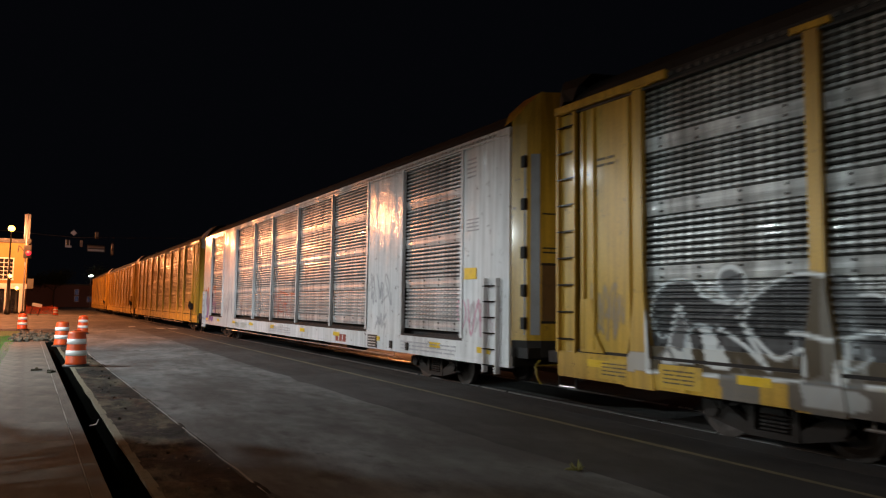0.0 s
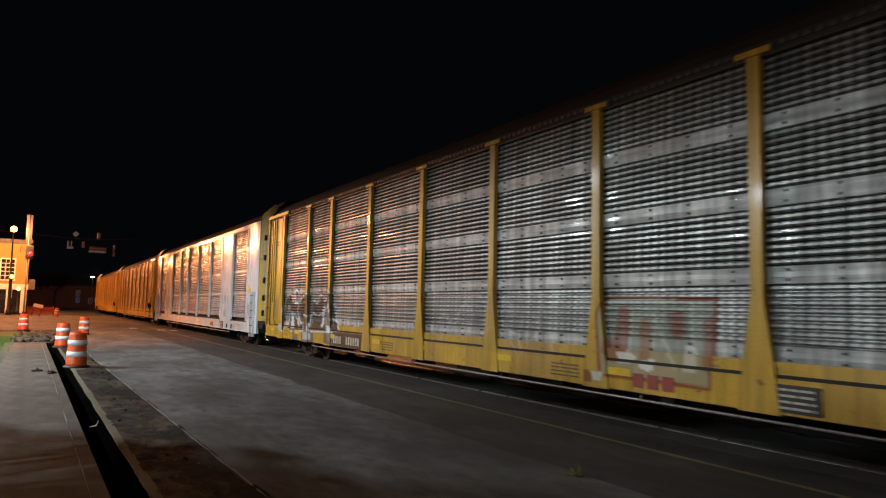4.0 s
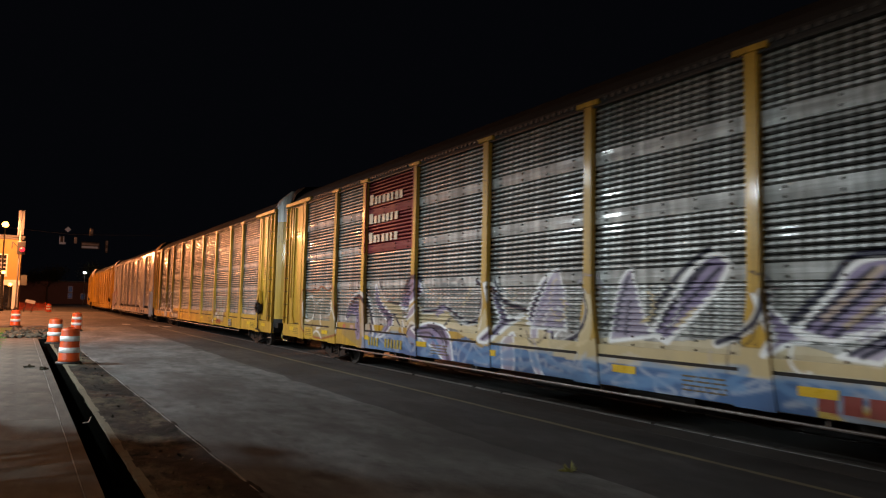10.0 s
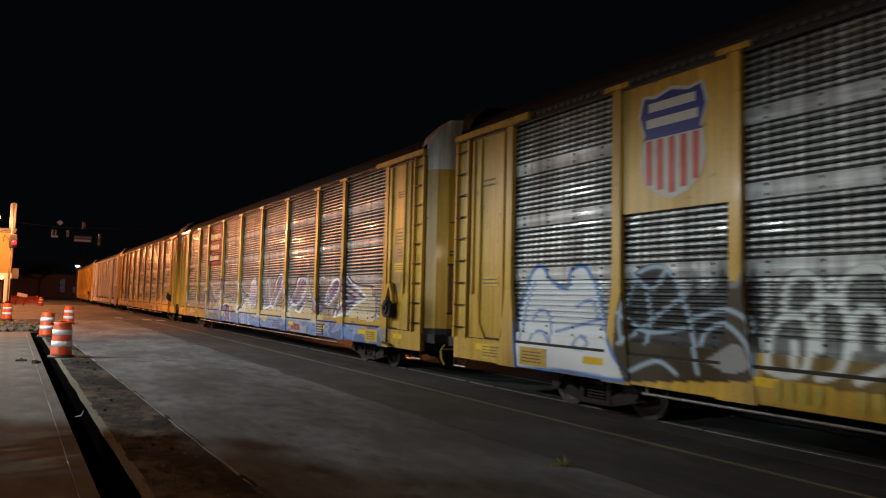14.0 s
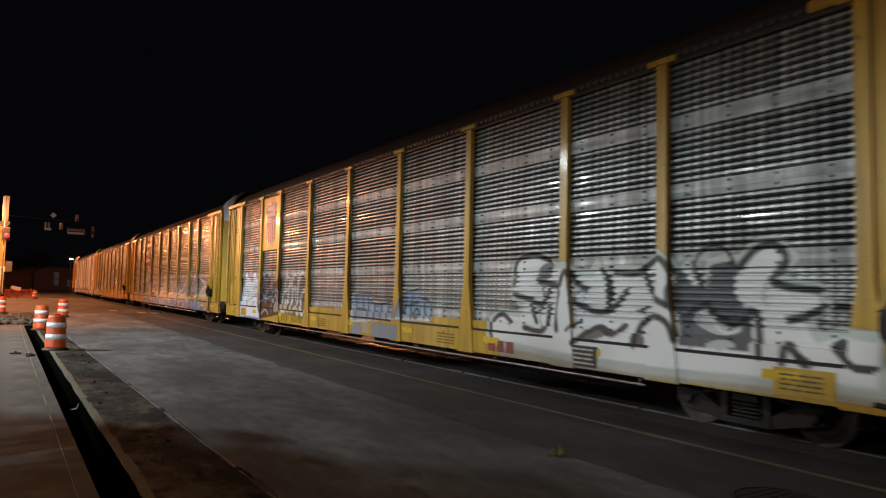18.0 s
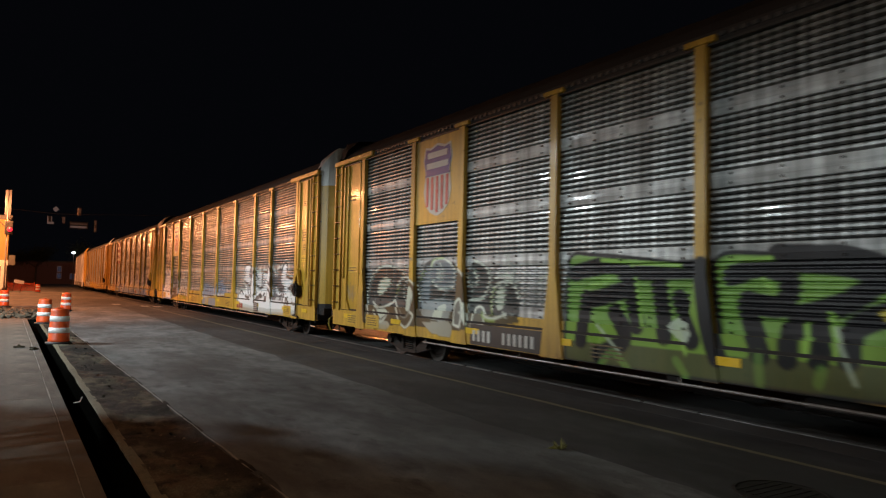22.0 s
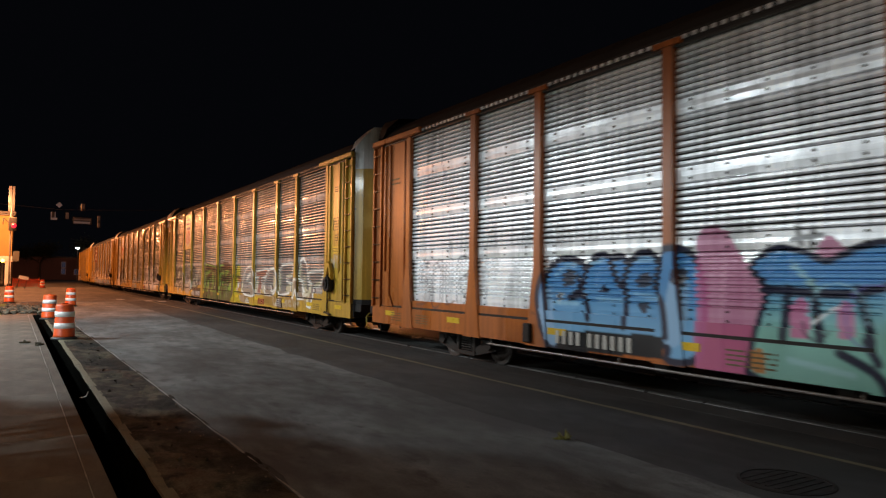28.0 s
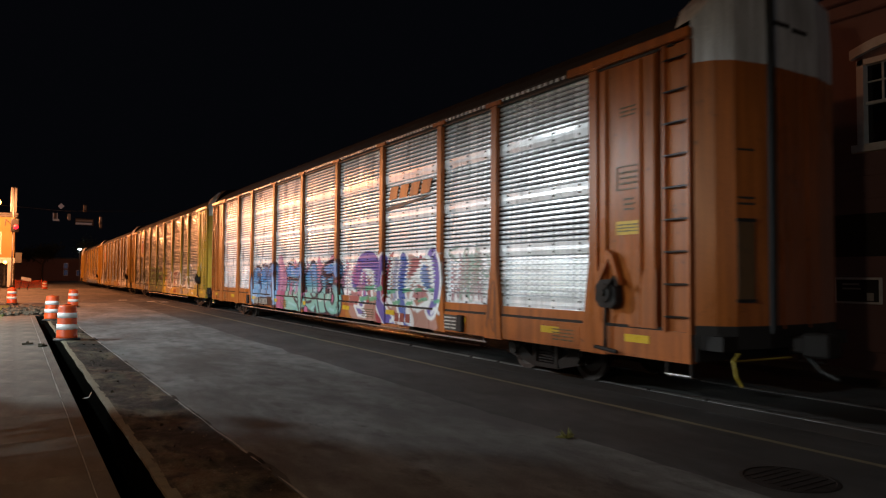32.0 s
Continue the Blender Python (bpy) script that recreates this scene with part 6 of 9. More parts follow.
s.stroke(curve([(2.16, 1.57), (2.59, 1.66)]), 0.05, (0.08, 0.07, 0.05), 0.014, 0.6)
s.stroke(curve([(2.29, 1.40), (2.65, 1.45)]), 0.05, (0.08, 0.07, 0.05), 0.014, 0.6)
s.stroke(curve([(3.00, 1.51), (3.38, 1.56)]), 0.05, (0.08, 0.07, 0.05), 0.014, 0.6)
s.stroke(curve([(3.92, 1.62), (4.29, 1.70)]), 0.05, (0.08, 0.07, 0.05), 0.014, 0.6)
s.stroke(curve([(3.63, 1.22), (4.20, 1.29)]), 0.05, (0.08, 0.07, 0.05), 0.014, 0.6)
s.stroke(curve([(2.41, 0.97), (3.11, 1.11)]), 0.05, (0.08, 0.07, 0.05), 0.014, 0.6)
s.fill(curve([(5.19, 0.87), (5.31, 1.35), (5.51, 1.72), (5.91, 1.95), (6.34, 2.00), (6.70, 1.84), (7.06, 1.43), (7.23, 0.98), (7.00, 0.51), (6.58, 0.54)]), (0.42, 0.42, 0.43), 0.35)
s.stroke(curve([(5.34, 1.33), (5.51, 1.72), (5.91, 1.95), (6.34, 2.00), (6.70, 1.83), (7.04, 1.43), (7.22, 0.98)]), 0.17, PALE, 0.014, 0.8)
s.stroke(curve([(5.37, 1.36), (5.56, 1.68), (5.91, 1.88), (6.32, 1.92), (6.65, 1.76), (6.94, 1.40), (7.13, 1.00)]), 0.117, INK, 0.014, 1.0)
s.fill(curve([(5.39, 1.24), (5.49, 1.55), (5.80, 1.74), (6.12, 1.78), (6.35, 1.61), (6.45, 1.22), (6.46, 0.79), (6.22, 0.81), (6.06, 1.11), (5.97, 1.38), (5.71, 1.46)]), MAUVE, 0.95)
s.stroke(curve([(5.46, 1.31), (5.66, 1.57), (5.98, 1.64), (6.26, 1.39), (6.33, 0.86)]), 0.039, INK, 0.014, 1.0)
s.stroke(curve([(5.55, 1.36), (5.78, 1.53), (6.03, 1.52), (6.16, 1.30), (6.25, 0.86)]), 0.039, INK, 0.014, 1.0)
s.stroke(curve([(5.43, 1.50), (5.70, 1.69), (6.08, 1.72), (6.32, 1.53), (6.42, 0.96)]), 0.039, INK, 0.014, 1.0)
s.fill(curve([(6.45, 1.80), (6.65, 1.67), (6.90, 1.33), (6.99, 0.96), (6.58, 0.89), (6.53, 1.32)]), (0.46, 0.36, 0.28), 0.85)
s.fill([(5.22, 1.14), (5.40, 1.15), (5.40, 1.03), (5.22, 1.02)], (0.45, 0.12, 0.08), 1)
s.fill([(5.72, 1.14), (5.98, 1.13), (5.98, 1.03), (5.73, 1.03)], (0.5, 0.3, 0.28), 1)
s.fill(curve([(7.31, 2.26), (7.56, 1.89), (7.97, 1.78), (8.58, 1.74), (8.63, 1.13), (8.21, 1.04), (8.17, 1.40), (7.72, 1.61), (7.45, 1.85)]), CREAM, 0.8)
s.fill(curve([(7.06, 1.97), (7.22, 2.22), (7.35, 1.93), (7.63, 1.69), (7.98, 1.54), (8.21, 1.36), (8.11, 1.13), (7.82, 0.95), (7.40, 0.87), (7.72, 1.06), (7.88, 1.29), (7.61, 1.43), (7.26, 1.64)]), MAUVE, 0.97, PALE, 0.05)
s.stroke(curve([(7.15, 2.01), (7.31, 1.77), (7.61, 1.55), (8.00, 1.39), (8.06, 1.20), (7.71, 0.96)]), 0.039, INK, 0.014, 1.0)
s.stroke(curve([(7.22, 2.08), (7.42, 1.78), (7.72, 1.60), (8.10, 1.36)]), 0.039, INK, 0.014, 1.0)
s.stroke(curve([(7.13, 1.85), (7.34, 1.64), (7.72, 1.45), (7.94, 1.29), (7.66, 1.02)]), 0.039, INK, 0.014, 1.0)
s.stroke(curve([(7.38, 2.36), (7.59, 1.95), (7.94, 1.79), (8.58, 1.73)]), 0.065, INK, 0.014, 1.0)
s.stroke(curve([(7.88, 1.29), (8.21, 1.47), (8.57, 1.23)]), 0.065, INK, 0.014, 1.0)
s.stroke(curve([(7.31, 2.38), (7.49, 2.01), (7.82, 1.81)]), 0.06, PALE, 0.014, 0.8)
s.fill(curve([(8.54, 1.69), (8.69, 1.99), (9.01, 2.30), (9.39, 2.34), (9.57, 2.15), (9.41, 1.86), (9.10, 1.71), (8.77, 1.58)]), MAUVE, 0.97, PALE, 0.07)
s.stroke(curve([(8.67, 1.78), (8.89, 2.07), (9.17, 2.25)]), 0.058, INK, 0.014, 1.0)
s.stroke(curve([(8.77, 1.71), (9.01, 2.00), (9.33, 2.21)]), 0.058, INK, 0.014, 1.0)
s.stroke(curve([(8.92, 1.68), (9.17, 1.93), (9.44, 2.10)]), 0.058, INK, 0.014, 1.0)
s.stroke(curve([(8.58, 1.82), (8.80, 2.11), (9.09, 2.30)]), 0.058, INK, 0.014, 1.0)
s.stroke(curve([(8.74, 2.04), (9.03, 2.31), (9.38, 2.36), (9.55, 2.27)]), 0.117, INK, 0.014, 1.0)
s.fill(curve([(8.66, 1.42), (9.08, 1.58), (9.47, 1.73), (9.72, 1.47), (9.68, 1.21), (9.08, 1.30), (8.75, 1.07)]), CREAM, 0.8)
s.fill(curve([(8.77, 1.43), (9.16, 1.58), (9.43, 1.73), (9.39, 1.52), (9.00, 1.35)]), MAUVE, 0.9, PALE, 0.04)
s.stroke(curve([(8.71, 1.35), (8.83, 1.07), (8.87, 0.87)]), 0.06, PALE, 0.014, 0.8)
s.stroke(curve([(9.08, 1.16), (9.31, 1.32), (9.53, 1.20), (9.67, 0.89)]), 0.06, PALE, 0.014, 0.8)
s.stroke(curve([(9.70, 2.20), (9.76, 1.87), (9.72, 1.60)]), 0.06, PALE, 0.014, 0.8)
s.fill(curve([(9.08, 1.09), (9.31, 1.25), (9.52, 1.20), (9.53, 0.87), (9.30, 0.84)]), MAUVE, 0.9, INK, 0.04)
s.fill(curve([(9.59, 1.55), (10.52, 1.64), (11.27, 1.34), (12.04, 1.41), (12.26, 1.70), (12.32, 1.32), (12.14, 1.07), (11.50, 1.11), (10.91, 1.25), (9.67, 1.22)]), CREAM, 0.85)
s.fill(curve([(12.58, 1.43), (13.40, 1.61), (13.63, 1.41), (14.15, 1.71), (14.22, 1.20), (14.16, 1.04), (13.39, 1.03), (12.48, 1.05)]), CREAM, 0.85)
s.fill(curve([(9.29, 1.18), (9.82, 1.32), (10.39, 1.32), (10.81, 1.19), (11.01, 0.95), (11.08, 0.53), (10.78, 0.55), (10.39, 0.76), (9.68, 0.99)]), MAUVE, 0.95, PALE, 0.05)
s.stroke(curve([(9.45, 1.15), (10.04, 1.24), (10.59, 1.07), (10.89, 0.59)]), 0.046, INK, 0.014, 1.0)
s.stroke(curve([(9.67, 1.20), (10.32, 1.24), (10.76, 1.01), (10.97, 0.56)]), 0.046, INK, 0.014, 1.0)
s.stroke(curve([(9.52, 1.08), (10.11, 1.11), (10.52, 0.86)]), 0.046, INK, 0.014, 1.0)
s.stroke(curve([(9.90, 1.28), (10.52, 1.24), (10.88, 0.94)]), 0.046, INK, 0.014, 1.0)
s.stroke(curve([(10.44, 2.35), (10.49, 1.94)]), 0.09, (0.05, 0.07, 0.09), 0.014, 0.65)
s.stroke(curve([(10.45, 2.17), (10.67, 2.16)]), 0.09, (0.05, 0.07, 0.09), 0.014, 0.65)
s.stroke(curve([(10.70, 2.34), (10.70, 1.94)]), 0.09, (0.05, 0.07, 0.09), 0.014, 0.65)
s.stroke(curve([(10.84, 2.27), (11.03, 2.28)]), 0.09, (0.05, 0.07, 0.09), 0.014, 0.65)
s.stroke(curve([(10.85, 2.12), (11.03, 2.13)]), 0.09, (0.05, 0.07, 0.09), 0.014, 0.65)
s.stroke(curve([(10.84, 2.27), (10.85, 1.98), (11.05, 2.00)]), 0.09, (0.05, 0.07, 0.09), 0.014, 0.65)
s.stroke(curve([(11.17, 2.20), (11.33, 2.24), (11.38, 2.07), (11.22, 2.00), (11.17, 2.20)]), 0.09, (0.05, 0.07, 0.09), 0.014, 0.65)
s.stroke(curve([(9.64, 1.58), (10.25, 1.62), (10.52, 1.72), (11.03, 1.55), (11.50, 1.39), (11.94, 1.50), (12.11, 1.74), (12.04, 2.06), (11.81, 2.24)]), 0.14, PALE, 0.014, 0.8)
s.stroke(curve([(9.64, 1.58), (10.25, 1.62), (10.52, 1.72), (11.03, 1.55), (11.50, 1.39), (11.94, 1.50), (12.11, 1.74), (12.04, 2.06), (11.81, 2.24)]), 0.078, INK, 0.014, 1.0)
s.fill(curve([(10.25, 1.56), (10.52, 1.71), (10.65, 1.63), (10.25, 1.45)]), MAUVE, 0.9)
s.fill(curve([(12.21, 2.15), (12.39, 2.13), (12.63, 1.82), (12.90, 1.53), (13.34, 1.59), (12.98, 1.42), (12.72, 1.29), (12.34, 1.04), (12.02, 1.09), (12.44, 1.35), (12.57, 1.51), (12.34, 1.82)]), MAUVE, 0.97, PALE, 0.08)
s.stroke(curve([(12.29, 2.09), (12.54, 1.75), (12.76, 1.47), (13.07, 1.50)]), 0.046, INK, 0.014, 1.0)
s.stroke(curve([(12.76, 1.45), (12.53, 1.29), (12.19, 1.10)]), 0.046, INK, 0.014, 1.0)
s.stroke(curve([(12.37, 2.05), (12.65, 1.70), (12.81, 1.53)]), 0.046, INK, 0.014, 1.0)
s.stroke(curve([(12.46, 2.21), (12.58, 1.90), (12.90, 1.77), (13.32, 1.69), (13.50, 1.69)]), 0.078, INK, 0.014, 1.0)
s.stroke(curve([(12.50, 2.27), (12.65, 1.97), (12.99, 1.83), (13.49, 1.76)]), 0.06, PALE, 0.014, 0.8)
s.fill(curve([(13.46, 1.44), (13.52, 1.76), (13.72, 2.05), (13.96, 2.25), (14.17, 2.32), (14.18, 2.10), (13.95, 1.76), (13.73, 1.55), (13.65, 1.40)]), MAUVE, 0.97, PALE, 0.08)
s.stroke(curve([(13.54, 1.56), (13.68, 1.83), (14.02, 2.17)]), 0.058, INK, 0.014, 1.0)
s.stroke(curve([(13.58, 1.70), (13.79, 2.00), (14.12, 2.26)]), 0.058, INK, 0.014, 1.0)
s.stroke(curve([(13.64, 1.49), (13.83, 1.77), (14.12, 2.07)]), 0.058, INK, 0.014, 1.0)
s.stroke(curve([(14.15, 2.35), (14.29, 2.22), (14.34, 1.93)]), 0.08, PALE, 0.014, 0.8)
s.stroke(curve([(14.84, 2.11), (15.02, 1.92), (15.10, 1.72), (15.01, 1.48), (14.77, 1.29), (14.40, 1.14), (14.19, 1.10), (14.17, 1.45)]), 0.15, PALE, 0.014, 0.8)
s.stroke(curve([(14.84, 2.11), (15.02, 1.92), (15.10, 1.72), (15.01, 1.48), (14.77, 1.29), (14.40, 1.14), (14.19, 1.10), (14.17, 1.45)]), 0.091, INK, 0.014, 1.0)
s.fill(curve([(15.02, 1.96), (15.17, 1.90), (15.16, 1.27), (14.77, 1.12), (15.01, 1.44), (15.11, 1.70)]), CREAM, 0.85)
s.fill(curve([(13.57, 1.42), (13.75, 1.40), (13.78, 1.03), (13.95, 0.66), (14.12, 0.43), (13.91, 0.52), (13.70, 0.76), (13.59, 1.08)]), LILAC, 0.9, PALE, 0.04)
s.fill(curve([(12.76, 1.08), (13.07, 1.25), (13.19, 0.77), (13.10, 0.47), (12.84, 0.51)]), LILAC, 0.85, PALE, 0.05)
s.fill(curve([(13.93, 1.44), (14.14, 1.58), (14.14, 1.32), (14.03, 1.31)]), MAUVE, 0.9)
s.fill(curve([(12.83, 1.02), (13.66, 1.19), (14.77, 1.20), (15.58, 1.31), (16.44, 1.29), (17.44, 1.37), (17.99, 1.30), (18.58, 1.35), (19.12, 1.27), (19.68, 1.46), (20.32, 1.59), (20.51, 1.19), (21.20, 1.25), (21.19, 0.96), (18.58, 0.96), (14.78, 0.90)]), CREAM, 0.8)
s.fill(curve([(13.57, 1.37), (13.76, 1.83), (14.02, 2.18), (14.29, 2.39), (14.43, 1.94), (14.48, 1.37)]), LILAC, 0.8, PALE, 0.05)
s.fill(curve([(15.49, 1.24), (15.60, 1.94), (15.78, 2.23), (15.95, 2.32), (16.04, 1.92), (16.33, 1.35)]), LILAC, 0.85, PALE, 0.06)
s.stroke(curve([(15.61, 1.41), (15.72, 1.94), (15.89, 2.21)]), 0.052, INK, 0.014, 1.0)
s.stroke(curve([(15.82, 1.37), (15.87, 1.85)]), 0.052, INK, 0.014, 1.0)
s.fill(curve([(16.30, 1.41), (16.54, 1.74), (16.90, 2.17), (17.32, 2.47), (17.59, 2.34), (17.46, 2.09), (17.10, 1.72), (16.60, 1.29)]), MAUVE, 0.97, PALE, 0.09)
s.stroke(curve([(16.44, 1.47), (16.73, 1.85), (17.29, 2.35)]), 0.058, INK, 0.014, 1.0)
s.stroke(curve([(16.57, 1.44), (16.91, 1.83), (17.46, 2.28)]), 0.058, INK, 0.014, 1.0)
s.stroke(curve([(16.52, 1.65), (16.88, 2.05), (17.20, 2.32)]), 0.058, INK, 0.014, 1.0)
s.stroke(curve([(16.25, 1.57), (16.46, 1.87), (16.85, 2.26), (17.29, 2.54)]), 0.078, INK, 0.014, 1.0)
s.fill(curve([(17.97, 1.94), (18.15, 1.78), (18.39, 1.58), (18.62, 1.41), (18.37, 1.37), (18.09, 1.21), (18.19, 1.43)]), MAUVE, 0.95, PALE, 0.06)
s.stroke(curve([(17.41, 1.33), (17.88, 1.52), (18.05, 1.72), (18.09, 1.95)]), 0.15, PALE, 0.014, 0.8)
s.stroke(curve([(17.41, 1.33), (17.88, 1.52), (18.05, 1.72), (18.09, 1.95)]), 0.078, INK, 0.014, 1.0)
s.fill(curve([(18.45, 1.51), (18.68, 1.75), (18.86, 1.95), (19.19, 2.30), (19.69, 2.31), (19.82, 2.07), (19.47, 1.64), (18.87, 1.41)]), MAUVE, 0.97, PALE, 0.09)
s.stroke(curve([(18.58, 1.57), (18.91, 1.88), (19.34, 2.21)]), 0.065, INK, 0.014, 1.0)
s.stroke(curve([(18.73, 1.52), (19.14, 1.88), (19.61, 2.23)]), 0.065, INK, 0.014, 1.0)
s.stroke(curve([(18.91, 1.50), (19.34, 1.80), (19.74, 2.14)]), 0.065, INK, 0.014, 1.0)
s.stroke(curve([(18.79, 1.67), (19.09, 1.94), (19.42, 2.22)]), 0.07, (0.46, 0.36, 0.26), 0.014, 0.8)
s.stroke(curve([(19.03, 1.60), (19.37, 1.87), (19.69, 2.07)]), 0.07, (0.46, 0.36, 0.26), 0.014, 0.8)
s.stroke(curve([(18.39, 1.63), (18.83, 2.03), (19.16, 2.36), (19.71, 2.36)]), 0.091, INK, 0.014, 1.0)
s.fill(curve([(18.94, 1.26), (19.45, 1.57), (19.85, 2.00), (19.88, 1.63), (19.38, 1.22)]), LILAC, 0.95, PALE, 0.06)
s.stroke(curve([(19.08, 1.30), (19.53, 1.58), (19.82, 1.87)]), 0.065, INK, 0.014, 1.0)
s.stroke(curve([(19.20, 1.28), (19.60, 1.51), (19.83, 1.72)]), 0.065, INK, 0.014, 1.0)
s.fill(curve([(19.77, 2.26), (19.92, 2.46), (20.06, 2.53), (20.11, 2.07), (20.35, 1.67), (20.05, 1.59), (19.88, 1.80)]), (0.60, 0.57, 0.52), 0.9, INK, 0.05)
s.stroke(curve([(19.90, 2.34), (19.95, 1.94), (20.12, 1.68)]), 0.052, INK, 0.014, 0.8)
s.stroke(curve([(20.01, 2.40), (20.05, 1.94)]), 0.052, INK, 0.014, 0.8)
s.stroke(curve([(20.33, 2.06), (20.45, 1.68), (20.42, 1.31)]), 0.07, PALE, 0.014, 0.8)
s.stroke(curve([(20.59, 1.94), (20.64, 1.57), (20.58, 1.20)]), 0.07, PALE, 0.014, 0.8)
s.fill(curve([(20.58, 2.10), (20.75, 1.73), (21.35, 1.40), (20.84, 1.27), (20.64, 1.53)]), MAUVE, 0.95, INK, 0.04)
s.stroke(curve([(20.70, 1.82), (20.86, 1.55), (21.12, 1.40)]), 0.03, PALE, 0.014, 0.8)
s.fill(curve([(21.42, 1.55), (21.66, 1.98), (22.24, 2.24), (22.47, 2.15), (22.26, 1.82), (21.68, 1.48)]), MAUVE, 0.97, PALE, 0.08)
s.stroke(curve([(21.56, 1.62), (21.80, 1.92), (22.30, 2.16)]), 0.058, INK, 0.014, 1.0)
s.stroke(curve([(21.68, 1.56), (21.95, 1.83), (22.39, 2.09)]), 0.058, INK, 0.014, 1.0)
s.fill(curve([(22.71, 1.53), (22.77, 2.07), (22.90, 2.47), (23.30, 2.18), (23.80, 2.04), (24.54, 2.01), (24.67, 1.79), (24.84, 1.72), (24.89, 1.16), (23.79, 1.17), (22.65, 1.20)]), CREAM, 0.9)
s.fill(curve([(22.77, 1.92), (22.90, 2.41), (23.30, 2.12), (23.80, 1.92), (24.20, 1.74), (23.65, 1.56), (23.05, 1.30), (22.24, 1.18), (22.45, 1.43), (22.95, 1.61)]), LILAC, 0.97, PALE, 0.07)
s.stroke(curve([(22.84, 2.07), (23.27, 1.96), (23.80, 1.82), (24.08, 1.74)]), 0.065, INK, 0.014, 1.0)
s.stroke(curve([(22.82, 1.90), (23.21, 1.81), (23.64, 1.69)]), 0.065, INK, 0.014, 1.0)
s.stroke(curve([(22.90, 1.70), (23.30, 1.71), (23.49, 1.62)]), 0.065, INK, 0.014, 1.0)
s.stroke(curve([(22.55, 1.31), (23.03, 1.53), (23.38, 1.58)]), 0.065, INK, 0.014, 1.0)
s.stroke(curve([(22.45, 1.22), (22.90, 1.39), (23.26, 1.48)]), 0.065, INK, 0.014, 1.0)
s.stroke(curve([(22.94, 2.24), (23.18, 2.10)]), 0.065, INK, 0.014, 1.0)
s.stroke(curve([(22.88, 1.98), (23.39, 1.86), (23.80, 1.75)]), 0.06, (0.50, 0.42, 0.34), 0.014, 0.7)
s.stroke(curve([(22.84, 1.79), (23.26, 1.74)]), 0.06, (0.50, 0.42, 0.34), 0.014, 0.7)
s.stroke(curve([(22.65, 1.28), (23.17, 1.52)]), 0.06, (0.50, 0.42, 0.34), 0.014, 0.7)
s.stroke(curve([(22.88, 2.48), (23.30, 2.20), (23.80, 2.06), (24.54, 2.02), (24.67, 1.79), (24.84, 1.73), (24.89, 1.16)]), 0.13, PALE, 0.014, 0.8)
s.stroke(curve([(22.88, 2.48), (23.30, 2.20), (23.80, 2.06), (24.54, 2.02), (24.67, 1.79), (24.84, 1.73), (24.89, 1.16)]), 0.078, INK, 0.014, 1.0)
s.stroke(curve([(22.74, 1.49), (22.79, 2.07), (22.88, 2.48)]), 0.078, INK, 0.014, 1.0)
s.stroke(curve([(23.87, 1.50), (24.10, 1.31)]), 0.06, LILAC, 0.014, 0.8)
s.stroke(curve([(24.25, 1.65), (24.53, 1.47), (24.46, 1.24)]), 0.06, LILAC, 0.014, 0.8)
s.stroke(curve([(24.40, 1.85), (24.67, 1.60)]), 0.06, LILAC, 0.014, 0.8)
s.fill([(18.72, 0.78), (20.14, 0.80), (20.15, 0.44), (18.73, 0.41)], (0.46, 0.34, 0.05), 0.9)
s.stroke([(18.89, 0.67), (19.97, 0.69)], 0.05, (0.35, 0.05, 0.03), 0.014, 0.9)
s.stroke([(18.89, 0.55), (19.81, 0.56)], 0.05, (0.35, 0.05, 0.03), 0.014, 0.9)
scribble(s, 6.8, 25.2, 0.60, 1.05, 34, 0.05, (0.40, 0.46, 0.56), 24, 0.6)
scribble(s, 6.8, 25.2, 0.60, 1.05, 14, 0.10, (0.10, 0.24, 0.46), 28, 0.7)
fuss(s, 10.0, 25.0, 1.2, 2.0, 46, [INK, PALE, LILAC, CREAM], 103)

# first shield car: white and blue, black crowns, round tag, white and grey letters
s = PAINT[3]
s.fill(curve([(2.10, 0.57), (2.03, 1.43), (2.20, 1.86), (2.46, 2.26), (2.71, 2.34), (2.97, 2.07), (3.31, 1.97), (3.44, 2.24), (3.74, 2.32), (3.96, 2.06), (4.14, 1.64), (4.28, 1.31), (4.47, 0.96), (4.73, 0.64), (3.41, 0.63)]), (0.66, 0.69, 0.72), 0.93, (0.06, 0.17, 0.42), 0.07)
s.stroke(curve([(2.41, 1.01), (2.58, 1.23), (2.83, 1.20), (2.95, 1.05)]), 0.05, (0.06, 0.17, 0.42), 0.014, 0.85)
s.stroke(curve([(2.47, 1.43), (2.65, 1.60), (2.91, 1.50), (2.98, 1.07)]), 0.05, (0.06, 0.17, 0.42), 0.014, 0.85)
s.stroke(curve([(3.08, 1.25), (3.69, 1.39), (4.11, 1.50)]), 0.05, (0.06, 0.17, 0.42), 0.014, 0.85)
s.stroke(curve([(3.55, 1.08), (3.69, 1.21), (3.87, 1.12), (3.73, 1.01), (3.52, 1.06)]), 0.05, (0.06, 0.17, 0.42), 0.014, 0.85)
s.stroke(curve([(3.53, 1.66), (3.90, 1.78), (4.06, 1.50)]), 0.05, (0.06, 0.17, 0.42), 0.014, 0.85)
s.stroke(curve([(2.16, 1.02), (2.28, 1.65), (2.48, 2.07)]), 0.05, (0.06, 0.17, 0.42), 0.014, 0.85)
s.stroke(curve([(4.26, 1.28), (4.12, 1.41)]), 0.05, (0.06, 0.17, 0.42), 0.014, 0.85)
